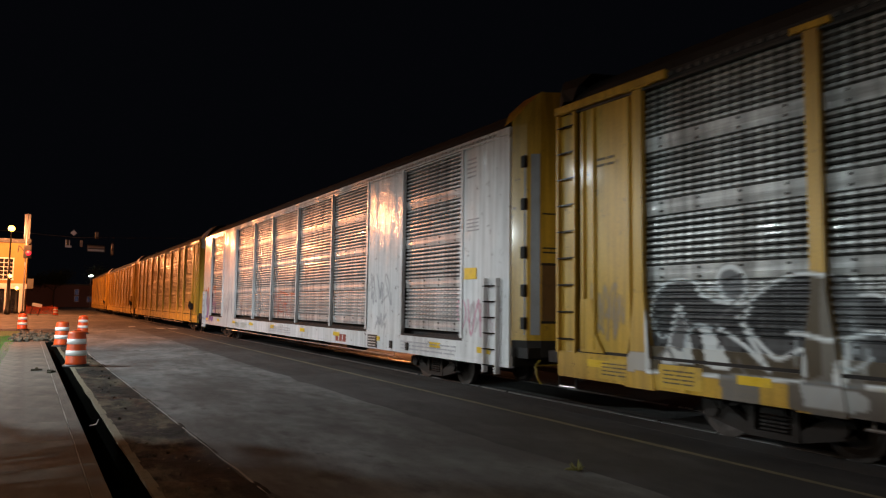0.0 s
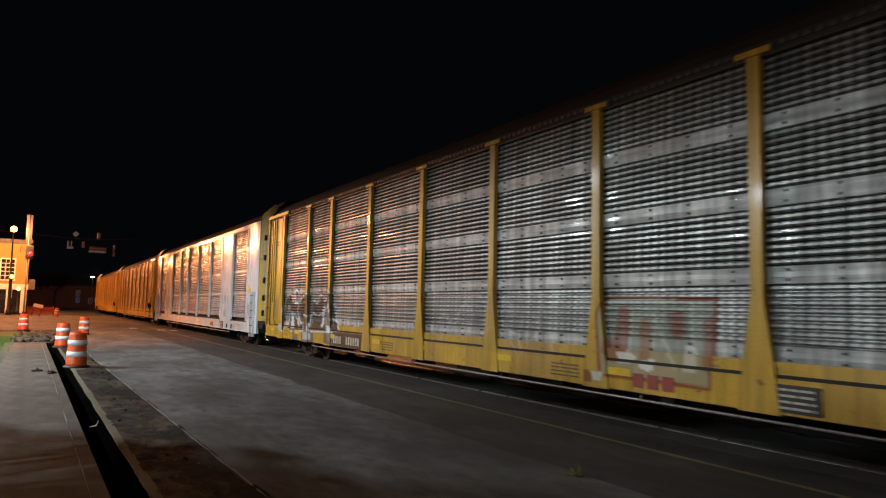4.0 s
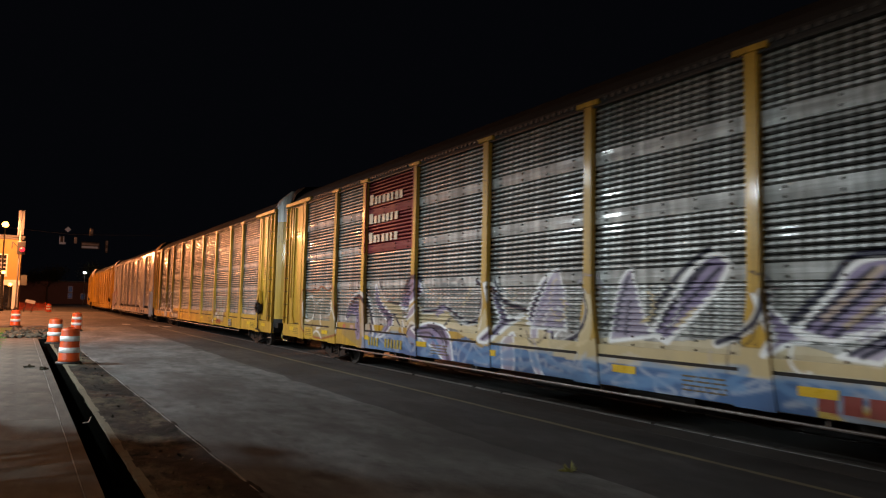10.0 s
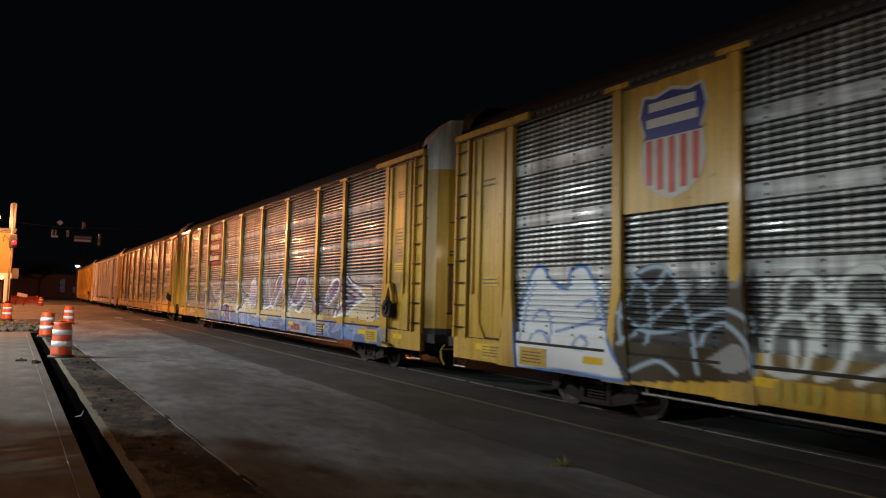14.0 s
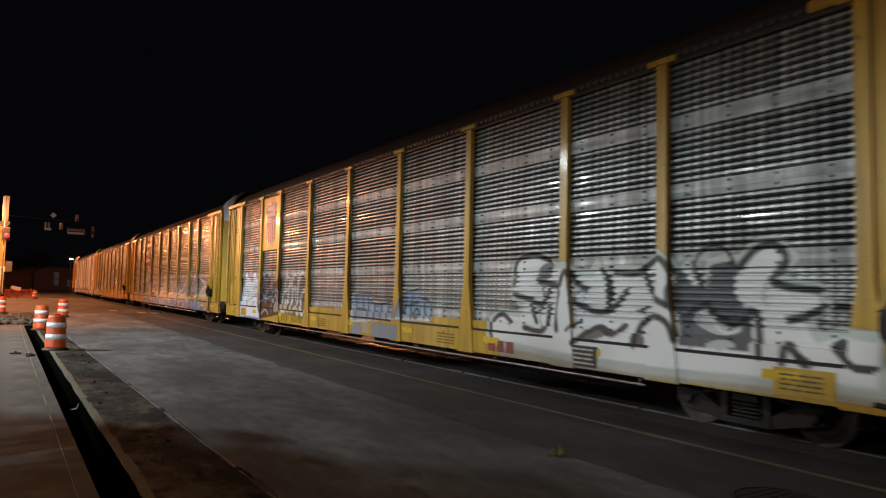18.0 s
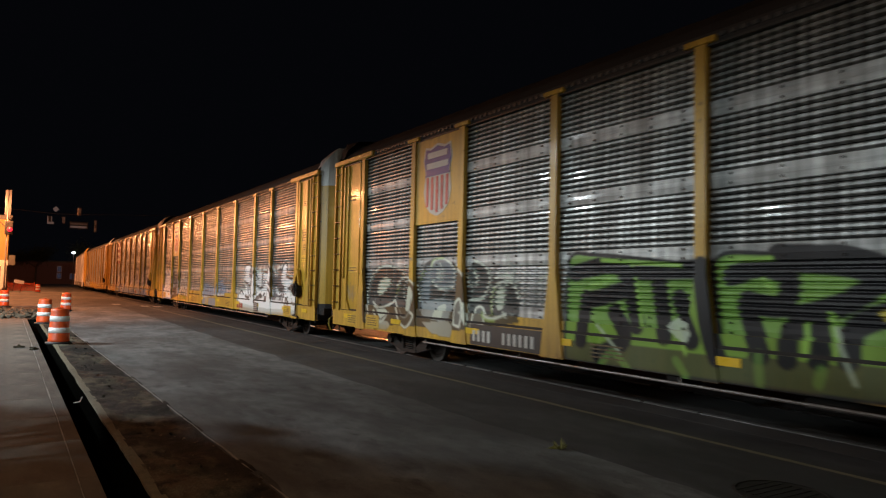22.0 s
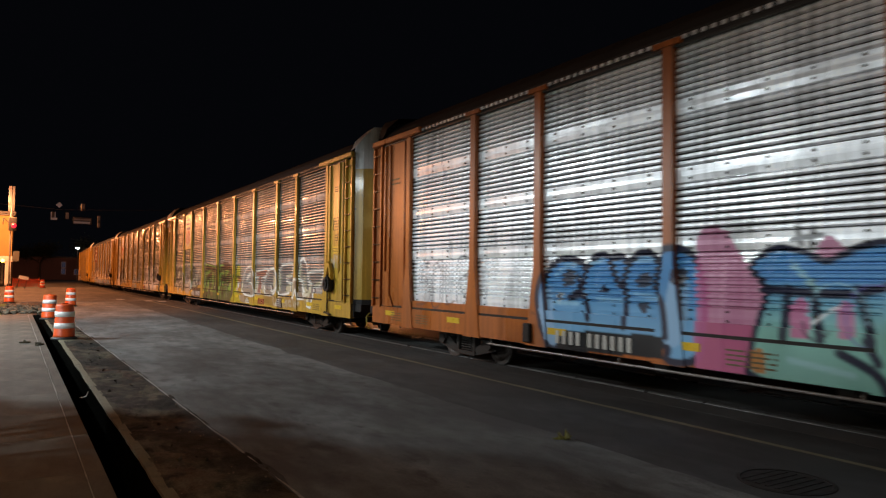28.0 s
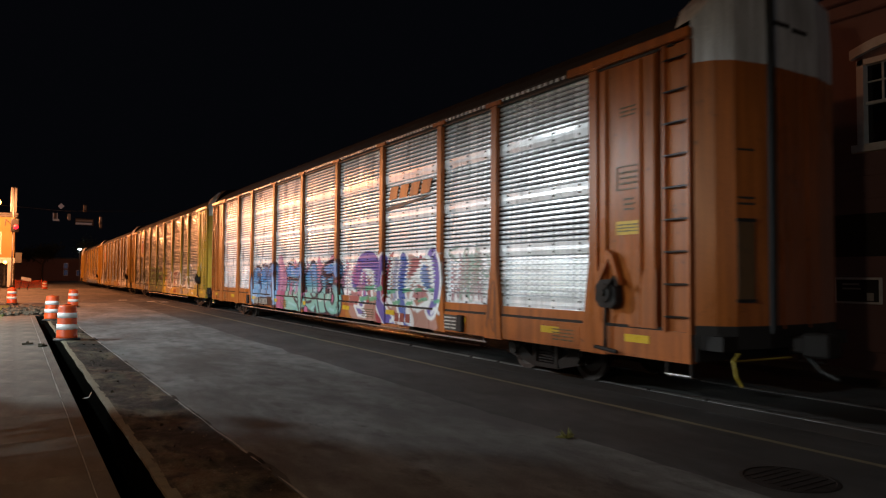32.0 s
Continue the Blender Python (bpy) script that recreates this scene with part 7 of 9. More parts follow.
s.fill([(4.45, 1.05), (4.49, 1.52), (4.61, 1.96), (4.89, 2.28), (5.24, 2.32), (5.47, 2.15), (5.65, 1.80), (5.80, 2.22), (5.93, 1.95), (6.11, 2.02), (6.26, 2.33), (6.36, 2.10), (6.51, 2.02), (6.70, 2.29), (6.77, 1.89), (6.78, 0.85), (4.68, 0.61)], K, 0.93)
s.stroke(curve([(4.55, 1.15), (5.14, 1.54), (5.72, 1.92)]), 0.06, (0.26, 0.34, 0.42), 0.014, 1.0)
s.stroke(curve([(4.52, 1.62), (5.02, 1.35), (5.68, 1.43)]), 0.06, (0.26, 0.34, 0.42), 0.014, 1.0)
s.stroke(curve([(4.71, 2.21), (5.06, 1.95), (5.36, 2.20)]), 0.06, (0.26, 0.34, 0.42), 0.014, 1.0)
s.stroke(curve([(5.01, 1.88), (5.09, 1.54), (5.02, 1.19)]), 0.06, (0.26, 0.34, 0.42), 0.014, 1.0)
s.stroke(curve([(5.70, 1.72), (5.83, 1.24), (5.93, 0.86)]), 0.06, (0.26, 0.34, 0.42), 0.014, 1.0)
s.stroke(curve([(5.80, 1.56), (6.31, 1.70), (6.64, 1.59), (6.68, 1.43)]), 0.06, (0.26, 0.34, 0.42), 0.014, 1.0)
s.stroke(curve([(5.93, 1.23), (6.03, 1.41), (6.33, 1.52), (6.64, 1.29), (6.75, 0.93)]), 0.06, (0.26, 0.34, 0.42), 0.014, 1.0)
s.stroke(curve([(4.78, 0.78), (5.26, 0.96), (5.59, 0.82)]), 0.06, (0.26, 0.34, 0.42), 0.014, 1.0)
s.stroke(curve([(4.63, 1.17), (4.57, 1.52), (4.76, 2.05), (5.01, 2.24), (5.34, 2.25), (5.52, 2.05), (5.68, 1.68)]), 0.06, (0.26, 0.34, 0.42), 0.014, 1.0)
s.stroke(curve([(5.70, 1.88), (5.81, 2.19), (5.93, 1.92), (6.11, 2.00), (6.26, 2.29), (6.37, 2.07), (6.52, 2.00), (6.69, 2.24)]), 0.06, (0.16, 0.18, 0.19), 0.014, 1.0)
s.fill(curve([(6.01, 1.02), (6.50, 1.28), (6.68, 1.00), (6.40, 0.90)]), (0.4, 0.42, 0.44), 0.5)
s.fill(curve([(6.84, 0.91), (6.87, 1.49), (7.05, 2.07), (7.32, 2.17), (7.59, 1.93), (7.81, 2.11), (8.22, 2.19), (8.36, 1.90), (8.54, 2.18), (8.90, 2.21), (9.10, 1.93), (9.08, 0.87), (8.07, 0.87)]), (0.045, 0.048, 0.042), 0.72)
s.stroke(curve([(6.91, 1.01), (6.91, 1.38), (7.04, 1.60), (7.27, 1.64), (7.40, 1.46), (7.36, 1.06), (7.15, 0.96), (6.91, 1.01)]), 0.1, (0.58, 0.62, 0.61), 0.014, 0.9)
s.stroke(curve([(7.08, 1.63), (7.11, 2.00), (7.31, 2.13), (7.48, 2.02), (7.49, 1.72)]), 0.1, (0.58, 0.62, 0.61), 0.014, 0.9)
s.stroke(curve([(7.37, 1.72), (7.59, 1.86), (7.78, 1.71), (7.82, 1.36), (7.73, 1.06), (7.52, 0.97)]), 0.1, (0.58, 0.62, 0.61), 0.014, 0.9)
s.stroke(curve([(7.75, 1.73), (7.75, 2.01), (7.97, 2.16), (8.22, 2.09), (8.31, 1.64), (8.39, 1.37)]), 0.1, (0.58, 0.62, 0.61), 0.014, 0.9)
s.stroke(curve([(7.89, 1.34), (7.87, 1.62), (8.02, 1.76), (8.16, 1.64), (8.16, 1.36)]), 0.1, (0.58, 0.62, 0.61), 0.014, 0.9)
s.stroke(curve([(8.35, 1.65), (8.31, 1.90), (8.47, 2.13), (8.74, 2.21), (8.97, 2.03), (8.98, 1.67), (8.78, 1.68)]), 0.1, (0.58, 0.62, 0.61), 0.014, 0.9)
s.stroke(curve([(8.66, 1.18), (8.59, 1.40), (8.72, 1.62), (8.97, 1.68), (9.09, 1.56)]), 0.1, (0.58, 0.62, 0.61), 0.014, 0.9)
s.stroke(curve([(7.21, 1.33), (7.22, 1.08)]), 0.1, (0.58, 0.62, 0.61), 0.014, 0.9)
s.stroke(curve([(7.49, 1.62), (7.50, 1.28)]), 0.1, (0.58, 0.62, 0.61), 0.014, 0.9)
s.stroke(curve([(7.94, 0.98), (8.21, 1.14), (8.38, 1.37)]), 0.1, (0.58, 0.62, 0.61), 0.014, 0.9)
s.stroke(curve([(8.34, 1.09), (8.52, 0.92), (8.70, 1.12), (8.87, 0.91), (9.08, 1.04)]), 0.1, (0.58, 0.62, 0.61), 0.014, 0.9)
s.fill([(12.58, 0.90), (12.43, 1.61), (13.59, 1.65), (13.65, 1.45), (14.17, 1.41), (14.89, 1.50), (14.92, 1.06)], (0.20, 0.27, 0.36), 0.95, (0.50, 0.49, 0.44), 0.07)
s.fill(curve([(14.99, 1.08), (15.18, 1.45), (15.34, 1.71), (15.73, 1.76), (16.12, 1.81), (16.06, 1.60), (16.54, 1.50), (16.56, 1.11)]), (0.20, 0.27, 0.36), 0.95, (0.50, 0.49, 0.44), 0.07)
s.stroke(curve([(12.46, 1.59), (13.59, 1.63), (13.65, 1.43), (14.17, 1.39), (14.89, 1.48), (14.91, 1.08)]), 0.05, (0.03, 0.035, 0.05), 0.014, 1.0)
s.stroke(curve([(15.01, 1.10), (15.19, 1.44), (15.36, 1.69), (15.75, 1.74), (16.10, 1.80), (16.06, 1.59), (16.52, 1.49), (16.55, 1.13)]), 0.05, (0.03, 0.035, 0.05), 0.014, 1.0)
s.stroke(curve([(12.72, 1.51), (12.82, 0.96)]), 0.07, (0.03, 0.035, 0.05), 0.014, 0.9)
s.stroke(curve([(13.13, 1.55), (13.17, 1.25)]), 0.07, (0.03, 0.035, 0.05), 0.014, 0.9)
s.stroke(curve([(13.44, 1.53), (13.51, 0.98)]), 0.07, (0.03, 0.035, 0.05), 0.014, 0.9)
s.stroke(curve([(13.82, 1.38), (13.87, 0.99)]), 0.07, (0.03, 0.035, 0.05), 0.014, 0.9)
s.stroke(curve([(14.17, 1.36), (14.23, 1.01)]), 0.07, (0.03, 0.035, 0.05), 0.014, 0.9)
s.stroke(curve([(14.56, 1.41), (14.54, 1.07)]), 0.07, (0.03, 0.035, 0.05), 0.014, 0.9)
s.stroke(curve([(15.43, 1.58), (15.34, 1.11)]), 0.07, (0.03, 0.035, 0.05), 0.014, 0.9)
s.stroke(curve([(15.73, 1.63), (15.65, 1.37), (15.73, 1.12)]), 0.07, (0.03, 0.035, 0.05), 0.014, 0.9)
s.stroke(curve([(15.78, 1.23), (15.90, 1.33), (16.04, 1.25), (15.94, 1.13), (15.78, 1.22)]), 0.07, (0.03, 0.035, 0.05), 0.014, 0.9)
s.stroke(curve([(16.24, 1.44), (16.32, 1.14)]), 0.07, (0.03, 0.035, 0.05), 0.014, 0.9)
s.stroke(curve([(12.81, 1.24), (13.37, 1.23)]), 0.07, (0.03, 0.035, 0.05), 0.014, 0.9)
s.stroke(curve([(15.46, 1.38), (15.94, 1.48)]), 0.07, (0.03, 0.035, 0.05), 0.014, 0.9)
s.stroke(curve([(12.60, 1.43), (12.65, 1.00)]), 0.05, (0.36, 0.43, 0.50), 0.014, 0.8)
s.stroke(curve([(13.29, 1.52), (13.33, 0.99)]), 0.05, (0.36, 0.43, 0.50), 0.014, 0.8)
s.stroke(curve([(14.37, 1.36), (14.41, 1.06)]), 0.05, (0.36, 0.43, 0.50), 0.014, 0.8)
s.stroke(curve([(15.54, 1.63), (15.50, 1.13)]), 0.05, (0.36, 0.43, 0.50), 0.014, 0.8)
s.stroke(curve([(16.14, 1.49), (16.19, 1.18)]), 0.05, (0.36, 0.43, 0.50), 0.014, 0.8)
s.stroke(curve([(13.69, 1.34), (13.72, 1.02)]), 0.05, (0.36, 0.43, 0.50), 0.014, 0.8)
s.fill([(12.58, 0.88), (13.18, 0.88), (13.19, 0.49), (12.59, 0.51)], (0.20, 0.27, 0.36), 0.85)
s.fill([(13.75, 0.91), (15.18, 0.93), (15.18, 0.59), (13.76, 0.55)], (0.20, 0.27, 0.36), 0.8)
s.fill([(13.24, 0.91), (13.63, 0.92), (13.64, 0.63), (13.24, 0.63)], (0.42, 0.36, 0.26), 0.8)
s.fill([(18.70, 0.83), (18.73, 1.24), (19.01, 1.40), (19.58, 1.36), (19.64, 1.52), (19.34, 1.67), (19.30, 2.02), (19.55, 2.37), (20.03, 2.44), (20.38, 2.33), (20.49, 2.20), (20.82, 2.21), (20.98, 2.08), (21.34, 2.08), (21.46, 2.20), (21.77, 1.99), (21.88, 2.13), (22.36, 2.11), (22.72, 2.32), (22.92, 2.15), (22.98, 2.03), (23.14, 2.16), (23.34, 1.92), (23.43, 1.99), (23.49, 2.17), (23.74, 2.25), (23.92, 2.20), (24.13, 2.40), (24.40, 2.44), (24.64, 2.21), (24.41, 1.93), (24.90, 1.87), (24.99, 1.64), (24.78, 1.53), (24.89, 1.31), (25.14, 1.39), (25.62, 1.36), (25.61, 0.78), (24.87, 0.77), (22.05, 0.69), (18.85, 0.82)], (0.72, 0.73, 0.74), 0.95, (0.46, 0.50, 0.47), 0.12)
s.fill([(22.83, 1.83), (23.01, 2.12), (23.20, 1.90), (23.42, 1.83), (23.49, 2.14), (23.84, 2.20), (23.84, 1.77), (24.07, 1.51), (24.09, 1.09), (23.05, 1.08), (23.01, 1.45), (22.83, 1.60)], (0.085, 0.085, 0.095), 0.97)
s.fill(curve([(23.21, 1.59), (23.41, 1.64), (23.59, 1.49), (23.86, 1.42), (23.99, 1.45), (23.90, 1.30), (23.59, 1.26), (23.25, 1.39)]), (0.5, 0.52, 0.53), 0.9)
s.fill(curve([(23.41, 1.11), (23.66, 1.21), (23.90, 1.15), (23.66, 1.06)]), (0.5, 0.52, 0.53), 0.9)
s.fill(curve([(19.97, 1.94), (20.20, 2.21), (20.49, 2.22), (20.35, 1.99)]), (0.13, 0.13, 0.14), 0.95)
s.fill(curve([(21.61, 2.07), (21.75, 1.99), (21.82, 1.67), (21.66, 1.58)]), K, 0.95)
s.fill(curve([(22.24, 1.50), (22.47, 1.60), (22.39, 1.47)]), K, 0.95)
s.fill(curve([(21.23, 1.04), (21.45, 1.18), (21.80, 1.17), (21.47, 1.04)]), GREY, 0.95)
s.fill(curve([(22.16, 1.01), (22.22, 1.19), (22.39, 1.23), (22.47, 1.03)]), (0.1, 0.1, 0.11), 0.95)
s.stroke(curve([(19.40, 1.90), (19.52, 2.30), (19.96, 2.39), (20.41, 2.28)]), 0.098, K, 0.014, 0.95)
s.stroke(curve([(19.42, 1.70), (19.82, 1.63), (20.20, 1.56), (20.38, 1.87), (20.06, 1.94), (20.62, 1.85)]), 0.098, K, 0.014, 0.95)
s.stroke(curve([(20.65, 1.15), (20.62, 1.50), (20.80, 2.08), (20.99, 1.92), (21.24, 1.81)]), 0.098, K, 0.014, 0.95)
s.stroke(curve([(20.96, 1.60), (21.47, 1.47), (21.80, 1.53), (22.07, 1.80)]), 0.098, K, 0.014, 0.95)
s.stroke(curve([(21.58, 2.11), (21.75, 1.75), (21.68, 1.51)]), 0.098, K, 0.014, 0.95)
s.stroke(curve([(21.84, 2.07), (22.28, 2.06), (22.69, 2.26), (22.92, 2.06)]), 0.098, K, 0.014, 0.95)
s.stroke(curve([(21.00, 0.96), (21.35, 1.17), (21.59, 1.24), (21.82, 1.15), (22.07, 1.30)]), 0.098, K, 0.014, 0.95)
s.stroke(curve([(22.26, 1.02), (22.33, 1.28), (22.59, 1.45), (22.86, 1.38), (22.98, 1.15)]), 0.098, K, 0.014, 0.95)
s.stroke(curve([(23.20, 1.53), (23.41, 1.63), (23.59, 1.48), (23.84, 1.40), (23.99, 1.45)]), 0.098, K, 0.014, 0.95)
s.stroke(curve([(23.92, 2.11), (24.16, 2.33), (24.40, 2.36), (24.53, 2.18), (24.35, 1.92), (24.90, 1.83)]), 0.098, K, 0.014, 0.95)
s.stroke(curve([(24.05, 1.58), (24.16, 1.50), (24.20, 1.04)]), 0.098, K, 0.014, 0.95)
s.stroke(curve([(24.50, 1.00), (24.55, 1.20), (24.76, 1.01)]), 0.098, K, 0.014, 0.95)
s.stroke(curve([(24.55, 1.49), (24.76, 1.54), (24.96, 1.64), (25.20, 1.65)]), 0.098, K, 0.014, 0.95)
s.stroke(curve([(18.85, 0.88), (18.80, 1.19), (19.08, 1.34), (19.35, 1.21)]), 0.098, K, 0.014, 0.95)
s.stroke(curve([(19.76, 1.14), (20.28, 1.12), (20.39, 1.54)]), 0.098, K, 0.014, 0.95)
s.stroke(curve([(22.38, 2.08), (22.57, 1.76), (22.86, 1.61)]), 0.098, K, 0.014, 0.95)
s.stroke(curve([(23.25, 2.07), (23.37, 1.88)]), 0.098, K, 0.014, 0.95)
s.stroke(curve([(19.90, 1.53), (20.06, 1.25)]), 0.098, K, 0.014, 0.95)
s.fill(curve([(25.02, 1.23), (25.19, 1.32), (25.28, 1.09), (25.58, 1.05), (25.41, 0.96), (25.18, 1.05)]), K, 0.95)
s.fill(curve([(24.62, 1.02), (24.70, 1.13), (24.88, 0.99), (24.75, 0.96)]), K, 0.8)
s.fill([(19.02, 0.77), (25.61, 0.78), (25.61, 0.64), (23.89, 0.61), (20.85, 0.52), (19.20, 0.50)], (0.42, 0.42, 0.40), 0.75)
fuss(s, 19.5, 25.2, 1.15, 2.1, 16, [K, W, GREY], 106)

# second shield car: dark bubbles, green and black letters, yellow blob, silver letters
s = PAINT[4]
s.fill(curve([(2.05, 0.73), (1.95, 1.25), (2.10, 1.86), (2.65, 2.16), (3.38, 2.21), (3.91, 2.03), (4.52, 1.80), (4.74, 1.87), (5.06, 2.21), (5.47, 2.28), (5.84, 2.24), (6.20, 2.18), (6.60, 1.96), (6.91, 2.22), (7.33, 2.09), (7.59, 1.88), (8.30, 1.80), (8.33, 1.20), (8.33, 1.09), (6.60, 0.84), (4.75, 0.81), (3.54, 0.76)]), (0.035, 0.038, 0.036), 0.88)
s.stroke(curve([(2.29, 0.95), (2.10, 1.46), (2.35, 1.96), (2.95, 2.16), (3.65, 2.11), (3.99, 1.96)]), 0.06, (0.62, 0.66, 0.58), 0.014, 0.9)
s.stroke(curve([(2.44, 1.27), (2.83, 1.14), (3.53, 1.30), (3.66, 1.46)]), 0.06, (0.62, 0.66, 0.58), 0.014, 0.9)
s.stroke(curve([(2.56, 1.06), (2.98, 0.81), (3.37, 1.04)]), 0.06, (0.62, 0.66, 0.58), 0.014, 0.9)
s.stroke(curve([(3.68, 1.67), (3.91, 1.87), (4.28, 1.87), (4.65, 1.71), (4.79, 1.38)]), 0.06, (0.62, 0.66, 0.58), 0.014, 0.9)
s.stroke(curve([(3.66, 1.31), (3.93, 0.89), (4.30, 0.75), (4.62, 1.01), (4.48, 1.11)]), 0.06, (0.62, 0.66, 0.58), 0.014, 0.9)
s.stroke(curve([(5.09, 1.71), (5.17, 2.03), (5.42, 2.25), (5.80, 2.27), (6.11, 2.10), (6.13, 1.73)]), 0.06, (0.62, 0.66, 0.58), 0.014, 0.9)
s.stroke(curve([(5.27, 1.84), (5.57, 1.66), (6.11, 1.69)]), 0.06, (0.62, 0.66, 0.58), 0.014, 0.9)
s.stroke(curve([(6.24, 2.15), (6.60, 1.94), (6.70, 1.74)]), 0.06, (0.62, 0.66, 0.58), 0.014, 0.9)
s.stroke(curve([(6.76, 1.46), (7.14, 1.48), (7.32, 1.63), (7.41, 1.88), (7.21, 2.13), (6.91, 2.22)]), 0.06, (0.62, 0.66, 0.58), 0.014, 0.9)
s.stroke(curve([(6.84, 2.02), (6.98, 1.88), (6.95, 1.75)]), 0.06, (0.62, 0.66, 0.58), 0.014, 0.9)
s.stroke(curve([(7.53, 1.31), (7.49, 1.60), (7.66, 1.76), (7.96, 1.84), (8.20, 1.71), (8.30, 1.53)]), 0.06, (0.62, 0.66, 0.58), 0.014, 0.9)
s.stroke(curve([(7.59, 1.88), (7.96, 1.92), (8.22, 1.83)]), 0.06, (0.62, 0.66, 0.58), 0.014, 0.9)
s.stroke(curve([(7.26, 1.17), (7.59, 1.12), (7.95, 1.22)]), 0.06, (0.62, 0.66, 0.58), 0.014, 0.9)
s.fill(curve([(2.64, 1.46), (2.72, 1.77), (3.10, 1.92), (3.36, 1.77), (3.14, 1.57), (2.82, 1.42)]), (0.52, 0.57, 0.48), 0.95, K, 0.03)
s.fill(curve([(4.17, 1.16), (4.23, 1.53), (4.46, 1.70), (4.61, 1.46), (4.43, 1.09)]), (0.52, 0.57, 0.48), 0.95, K, 0.03)
s.fill(curve([(5.41, 2.11), (5.64, 2.03), (5.55, 1.78), (5.43, 1.88)]), (0.52, 0.57, 0.48), 0.95, K, 0.03)
s.fill(curve([(7.59, 1.43), (7.63, 1.64), (7.78, 1.74), (7.91, 1.64), (7.87, 1.33), (7.69, 1.26)]), (0.52, 0.57, 0.48), 0.95, K, 0.03)
s.fill(curve([(6.52, 1.39), (6.68, 1.39), (6.80, 1.05), (6.71, 0.92), (6.57, 1.12)]), (0.52, 0.57, 0.48), 0.95, K, 0.03)
s.fill(curve([(2.68, 1.11), (3.19, 1.14), (3.33, 1.02), (2.98, 0.86)]), (0.52, 0.57, 0.48), 0.95, K, 0.03)
s.fill(curve([(5.23, 1.94), (5.37, 2.22), (5.75, 2.26), (6.08, 2.10), (6.13, 1.73), (5.75, 1.65), (5.39, 1.72)]), (0.22, 0.26, 0.29), 0.55)
s.fill(curve([(4.83, 1.71), (5.04, 2.12), (5.23, 2.03), (5.17, 1.40), (4.86, 1.14)]), (0.20, 0.24, 0.27), 0.85)
s.fill(curve([(4.88, 1.37), (5.75, 1.44), (6.13, 1.38), (5.95, 0.98), (4.97, 1.05)]), (0.27, 0.31, 0.32), 0.85)
s.fill(curve([(5.37, 1.00), (5.57, 1.26), (5.89, 1.32), (5.76, 1.01)]), (0.52, 0.57, 0.48), 0.8)
s.fill(curve([(6.30, 0.94), (6.33, 1.31), (6.52, 1.46), (6.60, 1.19), (6.52, 0.90)]), (0.13, 0.14, 0.13), 0.95, (0.62, 0.66, 0.58), 0.05)
s.fill(curve([(6.90, 0.94), (6.98, 1.28), (7.23, 1.30), (7.33, 0.99)]), (0.12, 0.13, 0.12), 0.9, (0.62, 0.66, 0.58), 0.05)
s.fill(curve([(5.02, 0.91), (6.11, 0.97), (6.15, 0.67), (5.38, 0.71)]), (0.34, 0.34, 0.30), 0.85)
s.fill(curve([(2.13, 0.86), (3.34, 0.84), (3.34, 0.65), (2.38, 0.64)]), (0.42, 0.44, 0.38), 0.7)
s.stroke(curve([(5.27, 2.11), (5.37, 2.27), (5.75, 2.30)]), 0.05, (0.30, 0.42, 0.12), 0.014, 0.7)
s.stroke(curve([(7.52, 1.19), (7.49, 1.50), (7.57, 1.70)]), 0.05, (0.30, 0.42, 0.12), 0.014, 0.7)
s.stroke(curve([(3.69, 1.51), (3.79, 1.69)]), 0.05, (0.30, 0.42, 0.12), 0.014, 0.7)
s.stroke(curve([(7.19, 1.22), (7.39, 1.09), (7.65, 1.09)]), 0.05, (0.30, 0.42, 0.12), 0.014, 0.7)
s.stroke(curve([(4.74, 1.83), (4.90, 2.04)]), 0.05, (0.30, 0.42, 0.12), 0.014, 0.7)
fuss(s, 2.0, 9.0, 1.15, 2.2, 30, [K, (0.42, 0.46, 0.40), (0.2, 0.23, 0.22)], 107)
s.fill(curve([(9.63, 0.58), (9.62, 2.11), (10.28, 2.24), (12.06, 2.08), (12.55, 2.21), (13.23, 2.18), (13.65, 2.23), (14.03, 2.22), (14.48, 2.06), (14.88, 1.76), (15.05, 1.41), (15.17, 1.13), (14.98, 0.76), (14.39, 0.62), (12.45, 0.59)]), (0.15, 0.31, 0.045), 0.92, K, 0.06)
s.fill([(9.62, 0.90), (12.45, 0.93), (15.05, 1.00), (14.98, 0.76), (14.39, 0.62), (12.45, 0.59), (9.63, 0.58)], (0.03, 0.032, 0.028), 0.85)
s.stroke(curve([(9.73, 1.96), (10.58, 2.08), (10.91, 1.78), (10.17, 1.55)]), 0.27, K, 0.014, 1.0)
s.stroke(curve([(10.03, 1.57), (9.98, 0.92)]), 0.27, K, 0.014, 1.0)
s.stroke(curve([(10.63, 1.38), (10.89, 1.00), (10.35, 0.73)]), 0.27, K, 0.014, 1.0)
s.stroke(curve([(11.08, 1.98), (12.21, 2.01)]), 0.27, K, 0.014, 1.0)
s.stroke(curve([(11.41, 1.95), (11.60, 1.10)]), 0.27, K, 0.014, 1.0)
s.stroke(curve([(12.21, 2.04), (12.32, 1.27), (12.45, 0.90)]), 0.27, K, 0.014, 1.0)
s.stroke(curve([(12.58, 1.92), (13.02, 2.03), (13.34, 1.88), (13.26, 1.56), (12.82, 1.61)]), 0.27, K, 0.014, 1.0)
s.stroke(curve([(13.47, 1.45), (14.03, 1.64), (14.41, 1.93)]), 0.27, K, 0.014, 1.0)
s.stroke(curve([(13.37, 0.97), (13.41, 1.31), (13.77, 1.34), (13.73, 1.00)]), 0.27, K, 0.014, 1.0)
